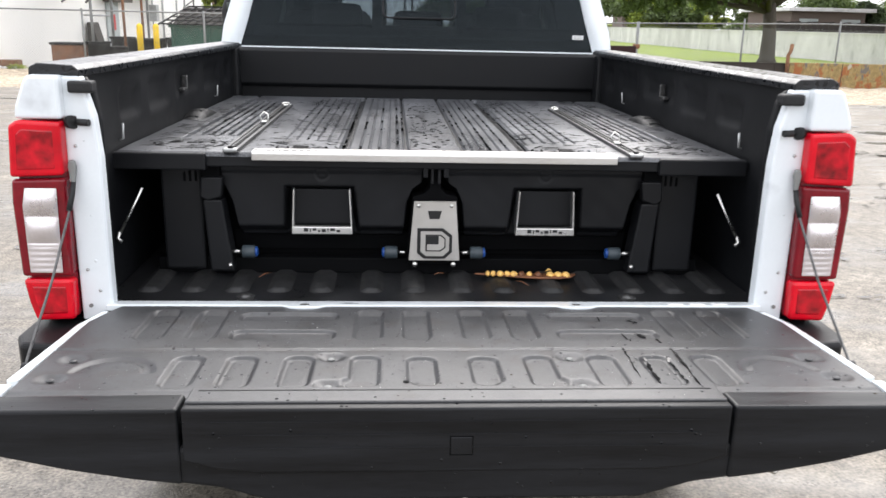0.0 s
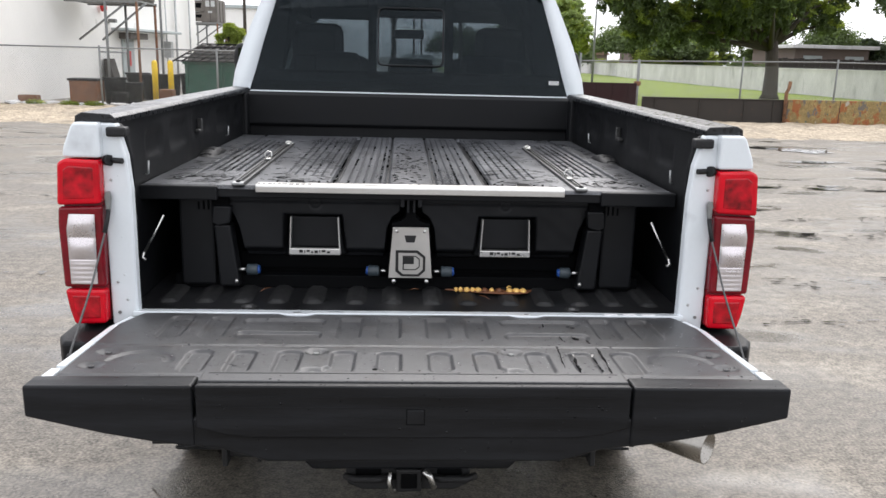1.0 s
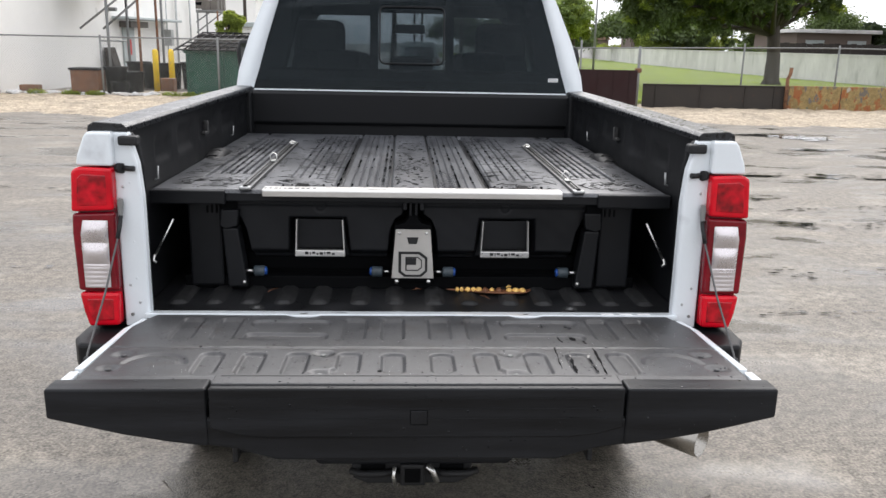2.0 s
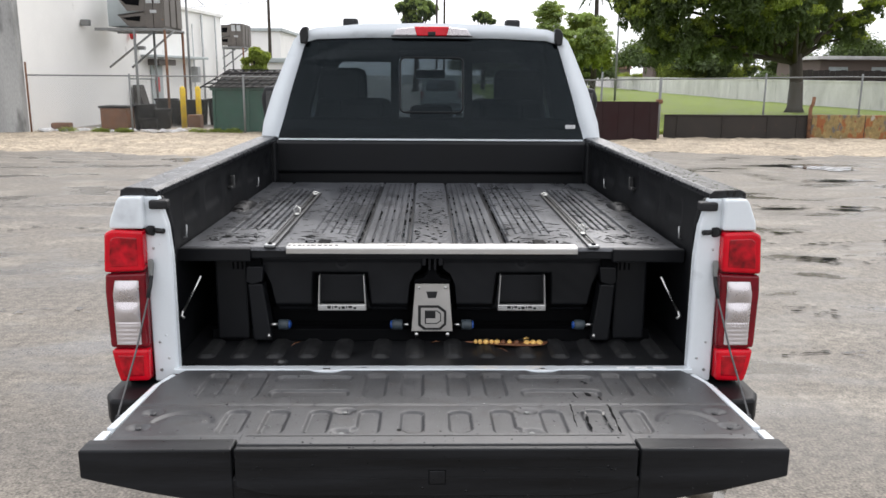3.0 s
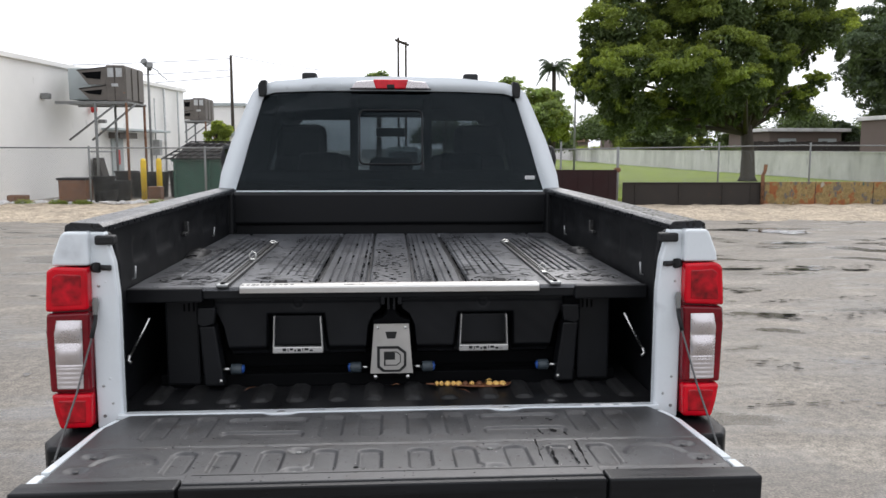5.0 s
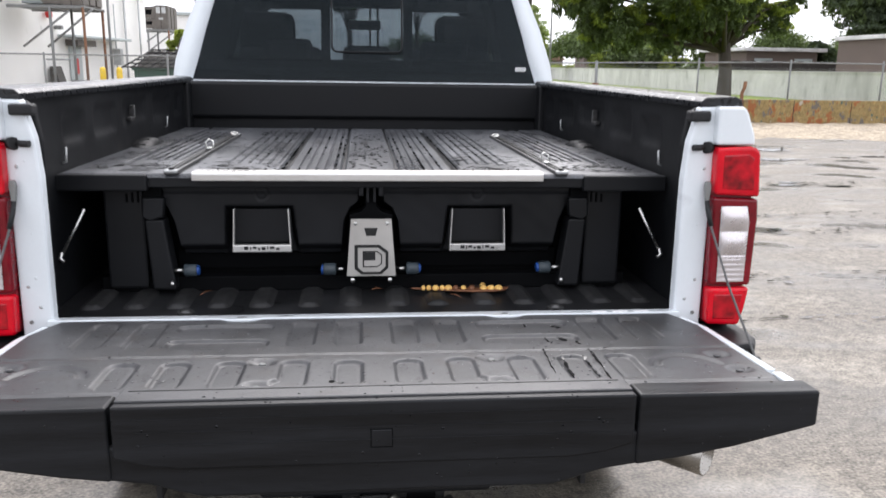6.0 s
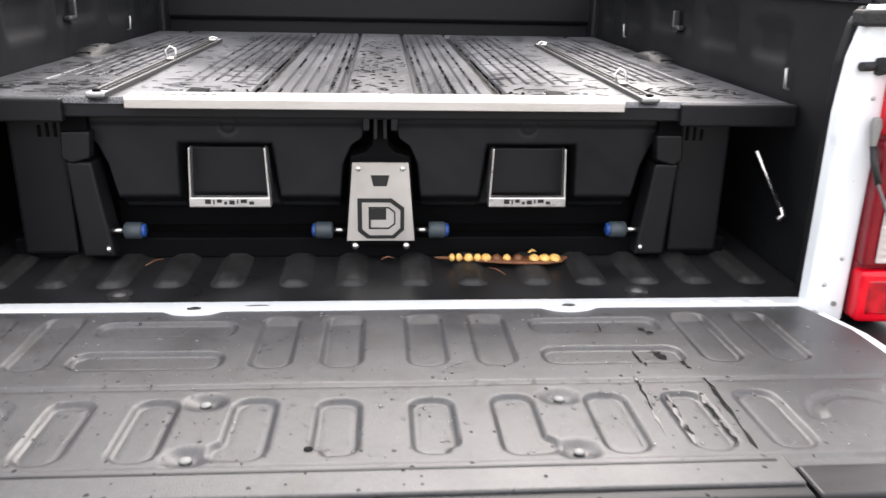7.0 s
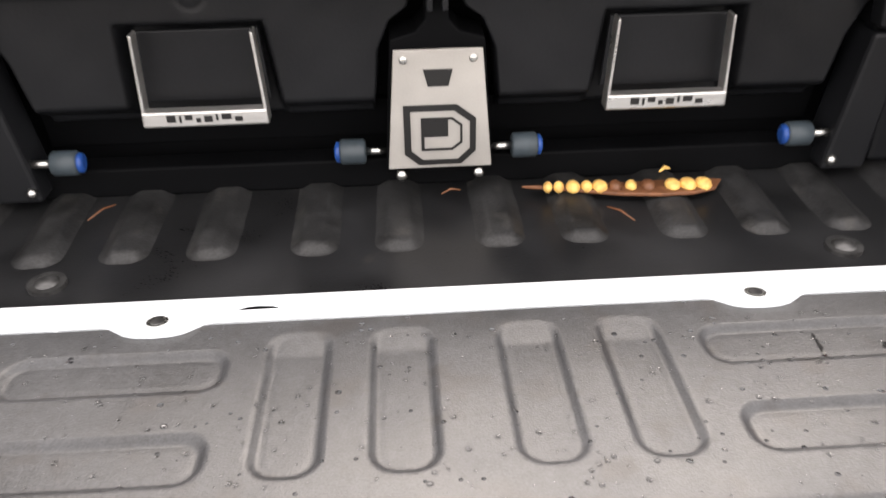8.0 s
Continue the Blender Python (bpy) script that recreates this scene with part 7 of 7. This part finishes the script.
dark_fence = thing("dark_fence", (28, 52, 0), "dark board fence behind the block wall", "fence")
for k in range(26):
    part("board", block(25.7 + k * 0.40, 25.7 + k * 0.40 + 0.37, 54.6, 54.65, 0, 2.25 + 0.03 * (k % 3)), GREYBOARD, dark_fence)


def far_car(x, y):
    """A small van seen from behind, far ahead of the truck."""
    c = thing("parked_van", (x, y, 0), "silver van parked far ahead by the lawn", "van")
    body = part("body", prism([(x - 0.88, 0.35), (x - 0.90, 0.95), (x - 0.76, 1.62), (x - 0.62, 1.82), (x + 0.62, 1.82), (x + 0.76, 1.62), (x + 0.90, 0.95), (x + 0.88, 0.35)], y, y + 4.2, "y", 0.06, seg=3), DUCT, c)
    part("rear_window", prism([(x - 0.66, 1.12), (x - 0.60, 1.60), (x + 0.60, 1.60), (x + 0.66, 1.12)], y - 0.012, y + 0.02, "y", 0.01), MIRROR, body)
    part("bumper", block(x - 0.86, x + 0.86, y - 0.08, y + 0.06, 0.42, 0.62, 0.03), RUBBER, body)
    for s in (-1, 1):
        part("tail_lamp", block(x + s * 0.74, x + s * 0.88, y - 0.015, y + 0.05, 0.82, 1.12, 0.02), DARKRED, body)
        for wy in (y + 0.8, y + 3.3):
            wheel = part("wheel", tube([(x + s * 0.70, wy, 0.33), (x + s * 0.72, wy, 0.33), (x + s * 0.88, wy, 0.33), (x + s * 0.90, wy, 0.33)], [0.27, 0.33, 0.33, 0.27], 20), RUBBER, c)
            part("rim", tube([(x + s * 0.89, wy, 0.33), (x + s * 0.91, wy, 0.33)], 0.2, 16), GALV, wheel)


far_car(0.59, 33.0)


def pole(x, y, h, label, arms=True, stuff=BARK, thick=1.0):
    p = thing("utility_pole", (x, y, 0), label, "pole")
    part("shaft", tube([(x, y, 0), (x, y, h)], [0.12 * thick, 0.08 * thick], 10), stuff, p)
    if arms:
        part("crossarm", block(x - 0.9, x + 0.9, y - 0.06, y + 0.06, h - 0.7, h - 0.58), BARK, p)
        for dx in (-0.8, 0.8):
            part("insulator", tube([(x + dx, y, h - 0.58), (x + dx, y, h - 0.38)], 0.05, 8), GALV, p)
    return p


pole(-9.87, 50, 7.5, "dark wooden utility pole behind the shops", False)
pole(13.66, 57, 6.2, "slim street pole by the lawn", False, FENCE, 0.75)
twin = thing("twin_pole", (1.25, 75, 0), "pair of tall poles joined by a crossbar", "pole")
part("shaft", tube([(0.9, 75, 0), (0.9, 75, 12.0)], 0.10, 8), BARK, twin)
part("shaft", tube([(1.6, 75, 0), (1.6, 75, 11.6)], 0.10, 8), BARK, twin)
part("crossbar", tube([(0.6, 75, 11.8), (1.9, 75, 11.3)], 0.12, 8), BARK, twin)
for k, (a, z0, b2, z1) in enumerate((((-9.87, 50), 7.3, (-40, 42), 6.0), ((-9.87, 50), 6.6, (-40, 42), 5.2), ((-9.87, 50), 7.5, (0.5, 75), 8.8), ((-9.87, 50), 6.2, (-40, 46), 4.4), ((26, 41), 6.6, (60, 30), 8.5))):
    pts = []
    for i in range(13):
        f = i / 12
        pts.append((a[0] + (b2[0] - a[0]) * f, a[1] + (b2[1] - a[1]) * f, z0 + (z1 - z0) * f - 1.6 * f * (1 - f)))
    tagged(part("overhead_wire", tube(pts, 0.018, 5), INK), "thin sagging overhead wire", "wire", "wires", kind="structure")

# ---- behind: the far side of the yard, seen mirrored in the rear window ----
skyline = [(-46 + 4.2 * k, -64 + 3 * math.sin(k * 1.9), 1.6 + 0.9 * math.sin(k * 2.3), 2.8, 2.2, 1.9) for k in range(24)]
tagged(leaf_cloud("far_woods", skyline, 30000, 0.24, 27, LEAFDARK, None), "low line of trees across the yard", "trees", kind="stuff")
for x, h in ((12, 7.5), (19, 6.0), (25, 9.0), (-17, 6.5)):
    pole(x, -52, h, "dark utility pole across the yard")
